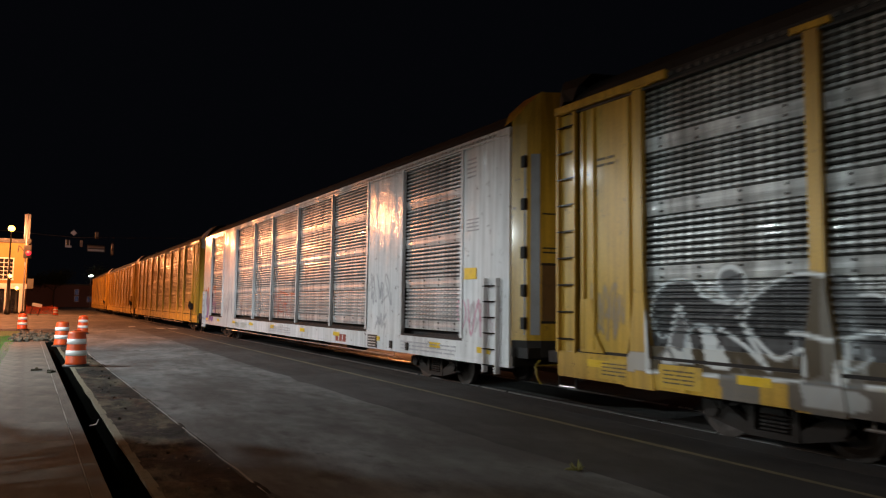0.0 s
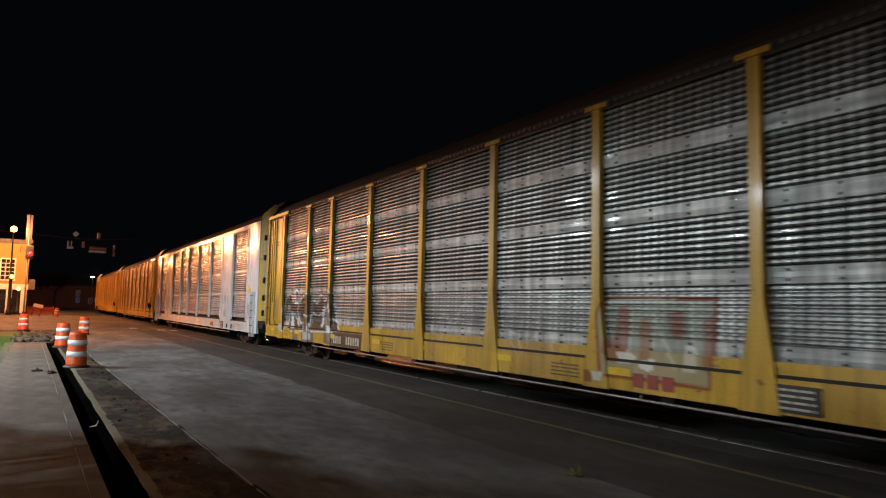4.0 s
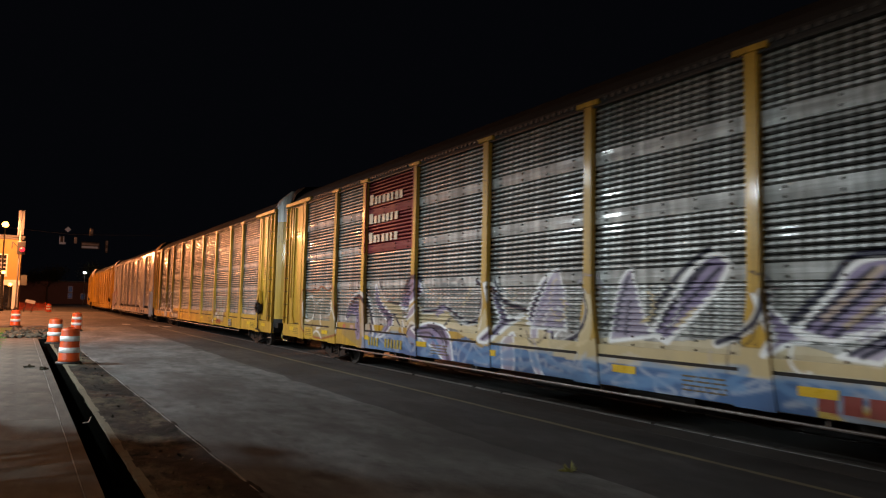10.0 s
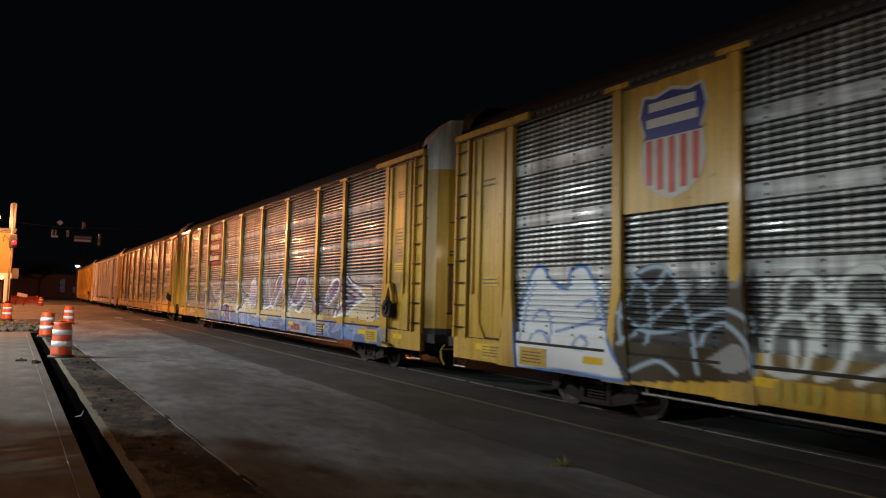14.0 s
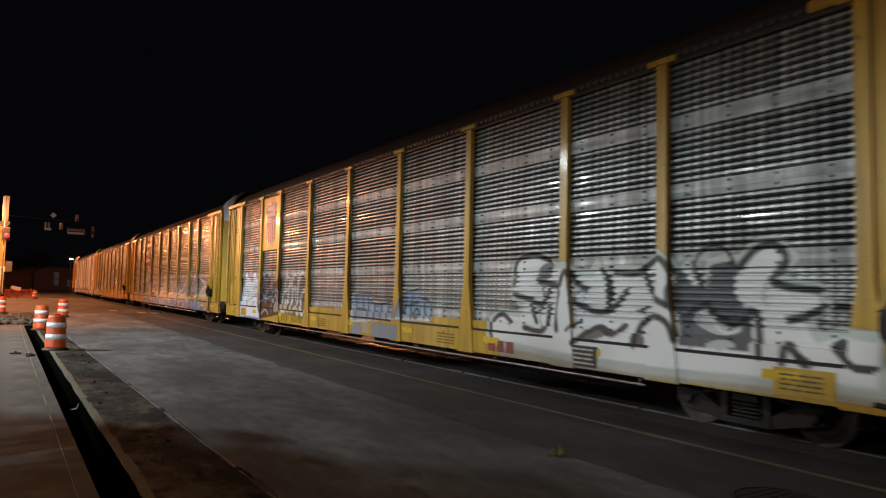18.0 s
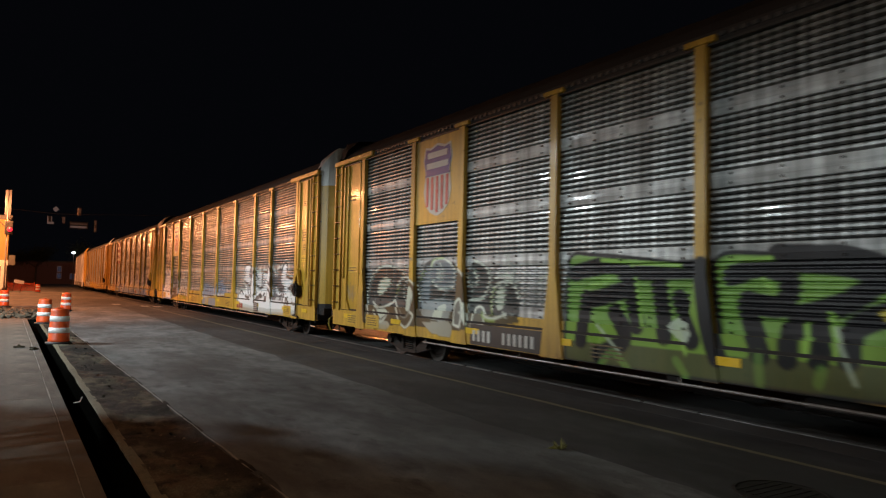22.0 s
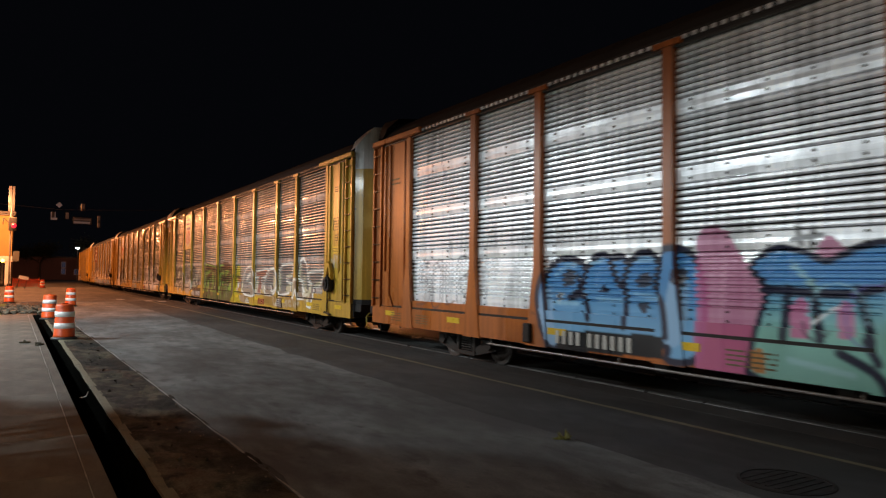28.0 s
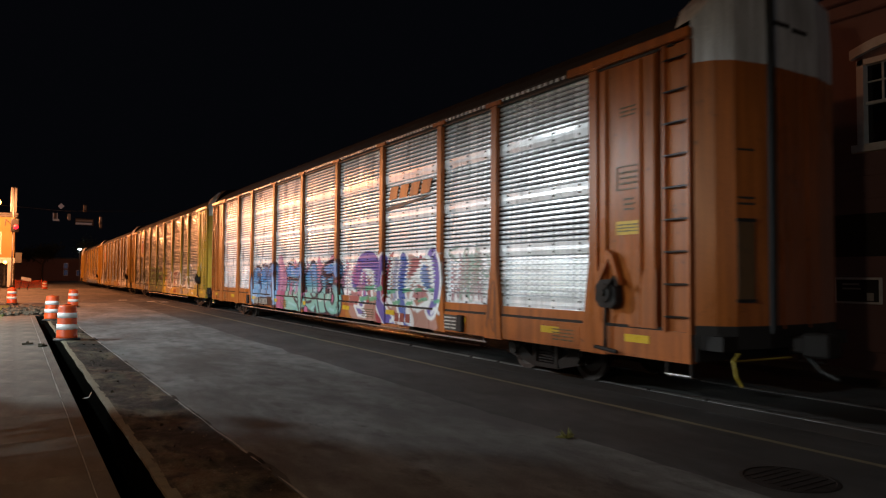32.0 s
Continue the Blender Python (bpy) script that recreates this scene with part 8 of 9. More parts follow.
s.stroke(curve([(14.05, 1.03), (14.09, 1.35), (14.41, 1.52)]), 0.27, K, 0.014, 1.0)
s.stroke(curve([(10.77, 2.08), (11.10, 1.21)]), 0.27, K, 0.014, 1.0)
s.stroke(curve([(11.80, 1.61), (12.07, 1.08)]), 0.27, K, 0.014, 1.0)
s.stroke(curve([(12.80, 1.55), (13.03, 0.98)]), 0.27, K, 0.014, 1.0)
s.stroke(curve([(14.58, 1.53), (14.88, 1.40), (14.96, 1.13)]), 0.27, K, 0.014, 1.0)
s.stroke(curve([(13.23, 2.13), (14.03, 2.07), (14.42, 1.94), (14.81, 1.73), (15.01, 1.37)]), 0.34, K, 0.014, 1.0)
s.stroke(curve([(15.05, 1.41), (15.13, 1.14), (14.98, 0.85)]), 0.2, (0.05, 0.06, 0.04), 0.014, 1.0)
s.stroke(curve([(10.37, 2.16), (11.79, 2.06)]), 0.06, (0.24, 0.46, 0.08), 0.014, 0.9)
s.stroke(curve([(11.03, 1.88), (11.17, 1.21)]), 0.06, (0.24, 0.46, 0.08), 0.014, 0.9)
s.stroke(curve([(12.56, 2.12), (13.13, 2.13)]), 0.06, (0.24, 0.46, 0.08), 0.014, 0.9)
s.stroke(curve([(13.57, 1.37), (13.59, 1.02)]), 0.06, (0.24, 0.46, 0.08), 0.014, 0.9)
s.stroke(curve([(13.84, 1.50), (13.92, 1.05)]), 0.06, (0.24, 0.46, 0.08), 0.014, 0.9)
s.stroke(curve([(10.13, 1.77), (10.54, 1.86)]), 0.06, (0.24, 0.46, 0.08), 0.014, 0.9)
s.stroke(curve([(13.02, 1.88), (13.13, 1.76)]), 0.06, (0.24, 0.46, 0.08), 0.014, 0.9)
s.stroke(curve([(11.81, 1.24), (11.97, 0.90)]), 0.06, (0.24, 0.46, 0.08), 0.014, 0.9)
s.fill(curve([(11.60, 1.23), (11.81, 1.35), (12.05, 1.17), (11.94, 1.00)]), (0.42, 0.5, 0.4), 0.8)
s.stroke(curve([(13.90, 1.35), (14.00, 1.06), (14.13, 0.77)]), 0.05, (0.34, 0.42, 0.32), 0.014, 0.8)
s.stroke(curve([(10.31, 1.17), (10.80, 0.80)]), 0.05, (0.34, 0.42, 0.32), 0.014, 0.8)
s.stroke(curve([(14.39, 1.52), (14.58, 1.39), (14.49, 1.27), (14.79, 1.10)]), 0.1, (0.38, 0.33, 0.05), 0.014, 1.0)
s.stroke(curve([(14.58, 1.39), (14.72, 1.50)]), 0.1, (0.38, 0.33, 0.05), 0.014, 1.0)
s.stroke(curve([(10.41, 0.57), (10.65, 0.79), (10.96, 0.58)]), 0.12, (0.12, 0.24, 0.05), 0.014, 0.7)
s.stroke(curve([(11.81, 0.79), (11.98, 0.61)]), 0.12, (0.12, 0.24, 0.05), 0.014, 0.7)
s.stroke(curve([(13.03, 0.65), (13.01, 0.98)]), 0.12, (0.12, 0.24, 0.05), 0.014, 0.7)
s.stroke(curve([(13.77, 0.88), (13.73, 0.73)]), 0.12, (0.12, 0.24, 0.05), 0.014, 0.7)
s.fill(curve([(15.22, 1.07), (15.19, 1.42), (15.23, 1.82), (15.35, 2.06), (15.61, 2.13), (15.81, 1.99), (15.89, 1.70), (15.87, 0.95), (15.26, 0.99)]), (0.46, 0.37, 0.02), 0.95, (0.10, 0.16, 0.02), 0.05)
s.fill(curve([(15.54, 1.42), (15.61, 1.57), (15.95, 1.62), (16.07, 1.46), (16.01, 1.14), (15.62, 1.11)]), (0.38, 0.14, 0.05), 0.9, (0.25, 0.06, 0.03), 0.04)
s.fill(curve([(15.57, 1.42), (15.86, 1.44), (15.82, 1.25), (15.71, 1.05), (15.61, 1.23)]), (0.52, 0.52, 0.50), 0.95)
s.fill([(14.88, 0.71), (15.26, 0.99), (16.30, 0.94), (16.30, 0.65), (15.80, 0.64), (14.96, 0.64)], (0.46, 0.37, 0.02), 0.85)
s.stroke(curve([(15.32, 1.66), (15.81, 1.62)]), 0.13, K, 0.014, 0.8)
s.fill(curve([(16.23, 0.99), (16.27, 1.47), (16.41, 1.71), (16.58, 1.72), (16.62, 1.38), (16.61, 0.98)]), (0.46, 0.37, 0.02), 0.75)
s.fill(curve([(16.41, 1.66), (16.62, 1.78), (16.62, 1.26), (16.46, 1.31)]), (0.30, 0.10, 0.07), 0.6)
s.stroke(curve([(15.67, 0.93), (15.72, 0.62)]), 0.06, (0.36, 0.16, 0.03), 0.014, 0.8)
s.stroke(curve([(15.87, 0.95), (15.90, 0.65)]), 0.06, (0.36, 0.16, 0.03), 0.014, 0.8)
s.stroke(curve([(15.39, 1.16), (15.34, 0.70)]), 0.06, (0.36, 0.16, 0.03), 0.014, 0.8)
s.fill(curve([(16.38, 1.09), (16.41, 1.63), (16.81, 1.97), (17.35, 2.08), (17.88, 1.96), (18.15, 1.65), (18.24, 0.96), (16.95, 0.94)]), (0.24, 0.22, 0.20), 0.85, (0.70, 0.69, 0.64), 0.08)
s.fill(curve([(16.89, 1.64), (17.25, 1.81), (17.56, 1.76), (17.19, 1.58), (16.94, 1.41)]), (0.70, 0.69, 0.64), 0.9)
s.stroke(curve([(17.26, 1.39), (17.81, 1.43), (18.08, 1.27), (18.20, 0.99)]), 0.06, (0.70, 0.69, 0.64), 0.014, 1.0)
s.fill(curve([(18.27, 1.44), (18.49, 1.55), (18.57, 1.03), (18.31, 1.00)]), (0.48, 0.43, 0.28), 0.9)
s.fill([(18.15, 1.85), (19.61, 1.96), (19.56, 1.67), (18.97, 1.64), (19.02, 1.02), (18.53, 1.01), (18.56, 1.64), (18.19, 1.63)], (0.23, 0.09, 0.065), 0.95, (0.70, 0.69, 0.64), 0.06)
s.fill(curve([(19.13, 1.36), (19.53, 1.33), (19.50, 1.08), (19.11, 1.08)]), (0.48, 0.43, 0.28), 0.8)
s.fill(curve([(19.56, 1.03), (19.29, 1.37), (19.52, 1.77), (19.98, 1.96), (20.56, 1.94), (20.85, 1.78), (20.93, 1.34), (20.68, 1.09), (20.13, 1.00)]), (0.20, 0.19, 0.18), 0.85, (0.70, 0.69, 0.64), 0.09)
s.fill(curve([(20.41, 1.41), (20.67, 1.69), (20.88, 1.60), (20.86, 1.29), (20.62, 1.32)]), (0.48, 0.43, 0.28), 0.85)
s.fill(curve([(20.10, 1.30), (20.38, 1.41), (20.65, 1.32), (20.46, 1.17), (20.21, 1.18)]), K, 0.95)
s.stroke(curve([(20.07, 1.40), (20.18, 1.19), (20.57, 1.16), (20.88, 1.33), (20.98, 1.69)]), 0.06, (0.70, 0.69, 0.64), 0.014, 1.0)
s.fill([(21.01, 1.15), (20.93, 1.85), (21.20, 2.08), (22.36, 2.11), (22.30, 1.71), (21.78, 1.68), (21.78, 1.52), (22.24, 1.47), (22.18, 1.13), (21.21, 1.02)], (0.15, 0.145, 0.145), 0.95, (0.70, 0.69, 0.64), 0.09)
s.fill(curve([(20.98, 1.16), (21.01, 1.69), (21.13, 1.78), (21.20, 1.18)]), (0.48, 0.43, 0.28), 0.9)
s.fill(curve([(21.76, 1.37), (22.18, 1.42), (22.16, 1.19), (21.74, 1.19)]), (0.48, 0.43, 0.28), 0.8)
s.fill(curve([(21.71, 1.74), (22.28, 1.78), (22.26, 1.69), (21.71, 1.65)]), (0.48, 0.43, 0.28), 0.7)
s.fill([(22.96, 1.55), (22.98, 2.01), (23.16, 2.23), (23.43, 2.27), (23.63, 2.07), (23.78, 1.79), (23.93, 1.46), (24.07, 1.19), (23.69, 1.09), (23.44, 1.30), (23.29, 1.57)], (0.16, 0.15, 0.15), 0.92, (0.70, 0.69, 0.64), 0.11)
s.fill(curve([(23.00, 1.94), (23.12, 2.08), (23.16, 1.64), (23.03, 1.60)]), (0.48, 0.43, 0.28), 0.9)
s.fill(curve([(23.42, 1.72), (23.54, 1.72), (23.77, 1.31), (24.06, 1.23), (23.69, 1.13), (23.53, 1.30)]), (0.48, 0.43, 0.28), 0.8)
s.fill([(22.50, 1.00), (22.63, 1.48), (22.73, 1.61), (23.26, 1.57), (23.40, 1.28), (23.63, 1.00), (23.03, 0.98), (22.86, 1.27), (22.67, 0.98)], (0.24, 0.18, 0.14), 0.9, (0.70, 0.69, 0.64), 0.09)
s.fill(curve([(22.54, 1.02), (22.63, 1.40), (22.73, 1.52), (22.73, 1.26), (22.65, 1.01)]), (0.48, 0.43, 0.28), 0.9)
s.fill([(23.78, 1.82), (25.07, 1.91), (25.03, 1.68), (24.84, 1.42), (24.40, 1.37), (24.37, 1.02), (24.21, 0.74), (23.91, 0.79), (24.03, 1.18), (24.14, 1.47), (23.88, 1.52)], (0.19, 0.165, 0.15), 0.92, (0.70, 0.69, 0.64), 0.1)
s.fill(curve([(23.93, 1.32), (24.10, 1.46), (24.13, 1.20), (24.00, 0.80), (23.93, 1.06)]), (0.48, 0.43, 0.28), 0.9)
s.fill(curve([(24.44, 1.48), (24.84, 1.56), (24.78, 1.43), (24.44, 1.38)]), (0.48, 0.43, 0.28), 0.9)
s.fill(curve([(24.40, 1.36), (24.53, 1.42), (24.53, 1.26), (24.43, 1.22)]), K, 0.9)
s.fill(curve([(23.93, 1.93), (25.03, 1.97), (25.06, 1.88), (23.99, 1.81)]), (0.4, 0.4, 0.38), 0.7)
s.fill(curve([(23.82, 2.03), (23.92, 1.98), (23.88, 1.85), (23.78, 1.85)]), K, 0.85)
s.stroke(curve([(24.53, 1.36), (24.72, 1.40), (24.90, 1.35)]), 0.08, (0.46, 0.46, 0.42), 0.014, 0.6)
s.stroke(curve([(24.59, 1.24), (24.84, 1.28), (25.07, 1.21)]), 0.08, (0.46, 0.46, 0.42), 0.014, 0.6)
s.stroke(curve([(24.72, 1.43), (24.78, 1.13)]), 0.08, (0.46, 0.46, 0.42), 0.014, 0.6)
s.stroke(curve([(24.96, 1.47), (24.93, 1.20)]), 0.08, (0.46, 0.46, 0.42), 0.014, 0.6)
s.stroke(curve([(25.10, 1.39), (25.07, 1.15)]), 0.08, (0.46, 0.46, 0.42), 0.014, 0.6)
s.fill(curve([(23.61, 1.41), (23.99, 1.13), (23.91, 0.79), (23.53, 1.02)]), (0.48, 0.43, 0.28), 0.5)
s.fill(curve([(20.71, 0.63), (21.16, 0.96), (21.25, 0.84), (21.06, 0.65)]), (0.70, 0.69, 0.64), 0.9)
s.fill(curve([(16.95, 0.65), (17.27, 0.85), (17.59, 0.64), (17.34, 0.63)]), (0.70, 0.69, 0.64), 0.9)
s.fill(curve([(16.02, 0.89), (16.95, 0.92), (17.06, 0.61), (16.27, 0.67)]), (0.35, 0.3, 0.3), 0.6)
s.fill(curve([(19.38, 0.98), (22.58, 0.98), (23.29, 0.72), (21.18, 0.66), (19.54, 0.65)]), (0.28, 0.17, 0.09), 0.55)
scribble(s, 20.5, 23.2, 0.64, 0.94, 12, 0.035, (0.55, 0.54, 0.5), 52, 0.85)

# orange car: scrawl, blue bubble piece, teal and blue piece, purple and red piece
s = PAINT[5]
s.stroke(curve([(2.69, 2.06), (2.30, 1.95), (2.31, 1.62), (2.70, 1.60), (2.69, 1.19), (2.24, 1.11)]), 0.035, (0.05, 0.05, 0.08), 0.014, 0.85)
s.stroke(curve([(2.88, 1.99), (3.24, 2.05), (3.28, 1.22), (2.93, 1.14), (2.88, 1.99)]), 0.035, (0.05, 0.05, 0.08), 0.014, 0.85)
s.stroke(curve([(3.41, 2.05), (3.46, 1.22), (3.76, 1.24)]), 0.035, (0.05, 0.05, 0.08), 0.014, 0.85)
s.stroke(curve([(3.86, 1.22), (3.84, 2.04), (4.22, 2.13), (4.29, 1.86), (3.91, 1.64), (4.29, 1.20)]), 0.035, (0.05, 0.05, 0.08), 0.014, 0.85)
s.stroke(curve([(2.61, 1.97), (2.38, 1.86), (2.39, 1.67)]), 0.035, (0.05, 0.05, 0.08), 0.014, 0.85)
s.stroke(curve([(2.95, 1.89), (3.17, 1.94), (3.20, 1.27)]), 0.035, (0.05, 0.05, 0.08), 0.014, 0.85)
s.fill(curve([(6.61, 0.94), (6.51, 1.43), (6.68, 1.84), (6.98, 2.04), (7.36, 2.04), (7.63, 1.91), (7.77, 2.06), (8.02, 2.10), (8.13, 2.05), (8.36, 2.07), (8.48, 1.98), (8.70, 2.10), (8.93, 2.10), (9.06, 1.97), (9.19, 2.13), (9.39, 2.16), (9.61, 2.08), (9.76, 1.84), (9.84, 1.49), (9.84, 1.15), (9.78, 0.73), (9.48, 0.62), (9.29, 0.66), (9.22, 0.84), (8.12, 0.78), (6.93, 0.59), (6.78, 0.66)]), blend((0.16, 0.38, 0.62), (0.04, 0.23, 0.52), 1.0, 1.7), 0.96, INK, 0.11)
s.fill(curve([(6.57, 1.20), (6.63, 1.52), (6.78, 1.60), (6.88, 1.21), (6.98, 0.64), (6.73, 0.71)]), (0.26, 0.44, 0.66), 0.9)
s.fill(curve([(9.26, 1.35), (9.35, 1.72), (9.55, 1.72), (9.58, 1.36), (9.51, 0.88), (9.26, 0.85)]), (0.27, 0.45, 0.66), 0.85)
s.fill(curve([(7.10, 1.59), (7.06, 1.78), (7.23, 1.89), (7.36, 1.80), (7.32, 1.61)]), INK, 0.95)
s.fill(curve([(8.62, 1.72), (8.83, 1.84), (8.93, 1.71), (8.83, 1.61), (8.67, 1.63)]), INK, 0.95)
s.fill(curve([(9.34, 1.72), (9.36, 1.85), (9.48, 1.90), (9.55, 1.78), (9.47, 1.62)]), INK, 0.95)
s.fill(curve([(9.40, 1.71), (9.45, 1.79), (9.53, 1.77), (9.48, 1.65)]), (0.2, 0.2, 0.22), 0.95)
s.fill([(7.88, 1.52), (8.01, 1.66), (8.13, 1.53)], INK, 1)
s.fill(curve([(8.68, 1.39), (8.87, 1.39), (8.83, 1.24), (8.75, 1.28)]), INK, 0.95)
s.fill(curve([(6.92, 1.49), (7.06, 1.47), (7.00, 1.31)]), INK, 1, PALE, 0.02)
s.stroke(curve([(7.23, 1.42), (7.54, 1.47), (7.65, 1.33), (7.71, 1.11)]), 0.104, INK, 0.014, 1.0)
s.stroke(curve([(7.59, 1.91), (7.56, 1.69), (7.47, 1.47)]), 0.104, INK, 0.014, 1.0)
s.stroke(curve([(8.10, 2.02), (8.28, 1.70), (8.45, 1.54), (8.47, 1.03)]), 0.104, INK, 0.014, 1.0)
s.stroke(curve([(8.48, 1.94), (8.40, 1.67)]), 0.104, INK, 0.014, 1.0)
s.stroke(curve([(9.06, 1.93), (9.01, 1.62), (9.20, 1.42), (9.27, 0.95)]), 0.104, INK, 0.014, 1.0)
s.stroke(curve([(7.43, 1.77), (7.47, 1.58), (7.27, 1.42)]), 0.104, INK, 0.014, 1.0)
s.stroke(curve([(6.88, 1.76), (7.08, 1.92), (7.36, 1.95)]), 0.06, (0.30, 0.55, 0.74), 0.014, 0.7)
s.stroke(curve([(7.72, 1.97), (7.97, 2.02)]), 0.06, (0.30, 0.55, 0.74), 0.014, 0.7)
s.stroke(curve([(8.65, 2.01), (8.90, 2.02)]), 0.06, (0.30, 0.55, 0.74), 0.014, 0.7)
s.stroke(curve([(6.88, 1.33), (7.45, 1.33)]), 0.06, (0.30, 0.55, 0.74), 0.014, 0.7)
s.stroke(curve([(7.88, 1.41), (8.36, 1.40)]), 0.06, (0.30, 0.55, 0.74), 0.014, 0.7)
s.stroke(curve([(8.65, 1.51), (9.12, 1.46)]), 0.06, (0.30, 0.55, 0.74), 0.014, 0.7)
s.stroke(curve([(9.67, 1.84), (9.75, 1.61)]), 0.06, (0.30, 0.55, 0.74), 0.014, 0.7)
s.fill([(6.94, 0.89), (9.23, 0.96), (9.23, 0.65), (7.04, 0.56)], K, 1)
PINK, TEAL = (0.50, 0.13, 0.28), (0.20, 0.46, 0.40)
s.fill(curve([(9.74, 0.56), (9.72, 2.25), (10.16, 2.36), (10.49, 1.91), (11.18, 2.00), (11.46, 2.24), (11.73, 2.04), (12.37, 1.89), (12.55, 2.17), (12.75, 1.98), (13.27, 1.89), (13.59, 2.31), (13.86, 2.05), (14.22, 1.90), (14.56, 2.30), (14.97, 2.31), (15.07, 2.02), (15.45, 1.86), (15.66, 2.15), (15.73, 1.94), (15.46, 1.56), (15.45, 0.79), (14.71, 0.71), (11.60, 0.62)]), PINK, 0.85)
s.fill(curve([(10.50, 0.62), (10.60, 1.19), (10.70, 1.63), (10.49, 1.91), (10.82, 2.12), (11.18, 2.06), (11.41, 1.96), (11.76, 2.10), (12.07, 2.15), (12.30, 2.07), (12.32, 1.48), (12.27, 0.77), (12.20, 0.50), (11.60, 0.51), (10.73, 0.54)]), blend(TEAL, (0.05, 0.24, 0.52), 1.15, 1.75), 0.97, INK, 0.08)
s.stroke(curve([(10.97, 1.64), (10.94, 1.06)]), 0.104, INK, 0.014, 1.0)
s.stroke(curve([(11.25, 1.71), (11.38, 1.08)]), 0.104, INK, 0.014, 1.0)
s.stroke(curve([(11.76, 1.65), (11.92, 1.09)]), 0.104, INK, 0.014, 1.0)
s.stroke(curve([(10.66, 1.63), (11.60, 1.60), (12.12, 1.69)]), 0.104, INK, 0.014, 1.0)
s.stroke(curve([(11.60, 0.96), (12.00, 0.76), (12.12, 0.51)]), 0.104, INK, 0.014, 1.0)
s.stroke(curve([(11.87, 1.11), (12.00, 0.89)]), 0.104, INK, 0.014, 1.0)
s.fill(curve([(11.00, 1.44), (11.18, 1.54), (11.24, 1.11), (11.03, 1.10)]), PINK, 0.9)
s.fill(curve([(11.52, 1.46), (11.68, 1.51), (11.74, 1.14), (11.57, 1.13)]), PINK, 0.8)
s.fill(curve([(12.27, 0.68), (12.44, 1.27), (12.37, 1.64), (12.49, 1.82), (12.84, 2.07), (13.19, 2.16), (13.39, 1.90), (13.49, 1.51), (13.51, 1.18), (13.89, 1.35), (13.69, 1.65), (14.06, 1.82), (14.25, 1.53), (14.18, 1.15), (14.40, 0.87), (14.58, 0.66), (13.51, 0.56), (12.83, 0.68)]), blend(TEAL, (0.05, 0.24, 0.52), 1.15, 1.75), 0.97, INK, 0.09)
s.fill(curve([(12.27, 1.48), (12.55, 1.36), (12.63, 1.23), (12.32, 1.13)]), INK, 0.9)
s.fill(curve([(13.05, 1.17), (13.18, 1.42), (13.47, 1.31), (13.27, 1.14)]), (0.35, 0.5, 0.55), 0.8)
s.fill(curve([(12.35, 1.13), (12.49, 1.27), (12.54, 1.18), (12.39, 1.05)]), PINK, 0.95)
s.fill(curve([(12.49, 0.53), (12.58, 0.77), (12.83, 0.73), (12.86, 0.57)]), PINK, 0.95, INK, 0.04)
s.fill(curve([(13.37, 0.56), (13.47, 0.88), (13.66, 0.63)]), INK, 0.95)
s.stroke(curve([(12.84, 1.91), (13.06, 1.50), (13.12, 1.18)]), 0.091, INK, 0.014, 1.0)
s.stroke(curve([(13.05, 1.17), (13.37, 1.03), (13.76, 1.25), (13.95, 1.41)]), 0.091, INK, 0.014, 1.0)
s.stroke(curve([(13.57, 1.20), (13.71, 0.90), (13.85, 0.61)]), 0.091, INK, 0.014, 1.0)
s.stroke(curve([(14.19, 1.82), (14.18, 1.23)]), 0.091, INK, 0.014, 1.0)
s.stroke(curve([(12.49, 1.14), (12.72, 0.90), (13.16, 0.94)]), 0.091, INK, 0.014, 1.0)
s.fill(curve([(13.77, 1.88), (14.06, 2.06), (14.58, 2.15), (14.97, 2.20), (15.26, 2.08), (15.37, 1.82), (15.26, 1.67), (14.81, 1.54), (15.18, 1.49), (15.43, 1.30), (15.52, 1.04), (15.45, 0.71), (15.09, 0.59), (14.63, 0.61), (14.32, 0.79), (14.23, 1.24), (14.72, 1.37), (14.41, 1.46), (14.13, 1.67)]), blend(TEAL, (0.05, 0.24, 0.52), 1.15, 1.75), 0.97, INK, 0.1)
s.fill(curve([(14.67, 0.98), (14.73, 1.19), (14.95, 1.26), (15.08, 1.11), (15.02, 0.93), (14.83, 0.87)]), INK, 0.95)
s.fill(curve([(14.74, 1.01), (14.79, 1.14), (14.93, 1.18), (14.97, 1.06), (14.88, 0.96)]), PINK, 0.9)
s.stroke(curve([(14.19, 1.69), (14.72, 1.76), (15.00, 1.68), (14.95, 1.55), (14.69, 1.47)]), 0.13, INK, 0.014, 1.0)
s.stroke(curve([(14.22, 1.24), (14.64, 1.29), (14.87, 1.24)]), 0.13, INK, 0.014, 1.0)
s.stroke(curve([(13.77, 1.90), (14.22, 1.67), (14.25, 1.24)]), 0.13, INK, 0.014, 1.0)
s.fill(curve([(14.72, 1.65), (14.86, 1.68), (14.87, 1.59), (14.75, 1.57)]), PINK, 0.95)
s.stroke(curve([(15.22, 0.96), (15.30, 0.71)]), 0.06, (0.03, 0.05, 0.06), 0.014, 0.8)
s.stroke(curve([(15.29, 0.98), (15.36, 0.78)]), 0.06, (0.03, 0.05, 0.06), 0.014, 0.8)
s.stroke(curve([(15.19, 0.83), (15.39, 0.88)]), 0.06, (0.03, 0.05, 0.06), 0.014, 0.8)
s.stroke(curve([(11.03, 1.92), (11.32, 1.64)]), 0.07, (0.34, 0.58, 0.62), 0.014, 0.7)
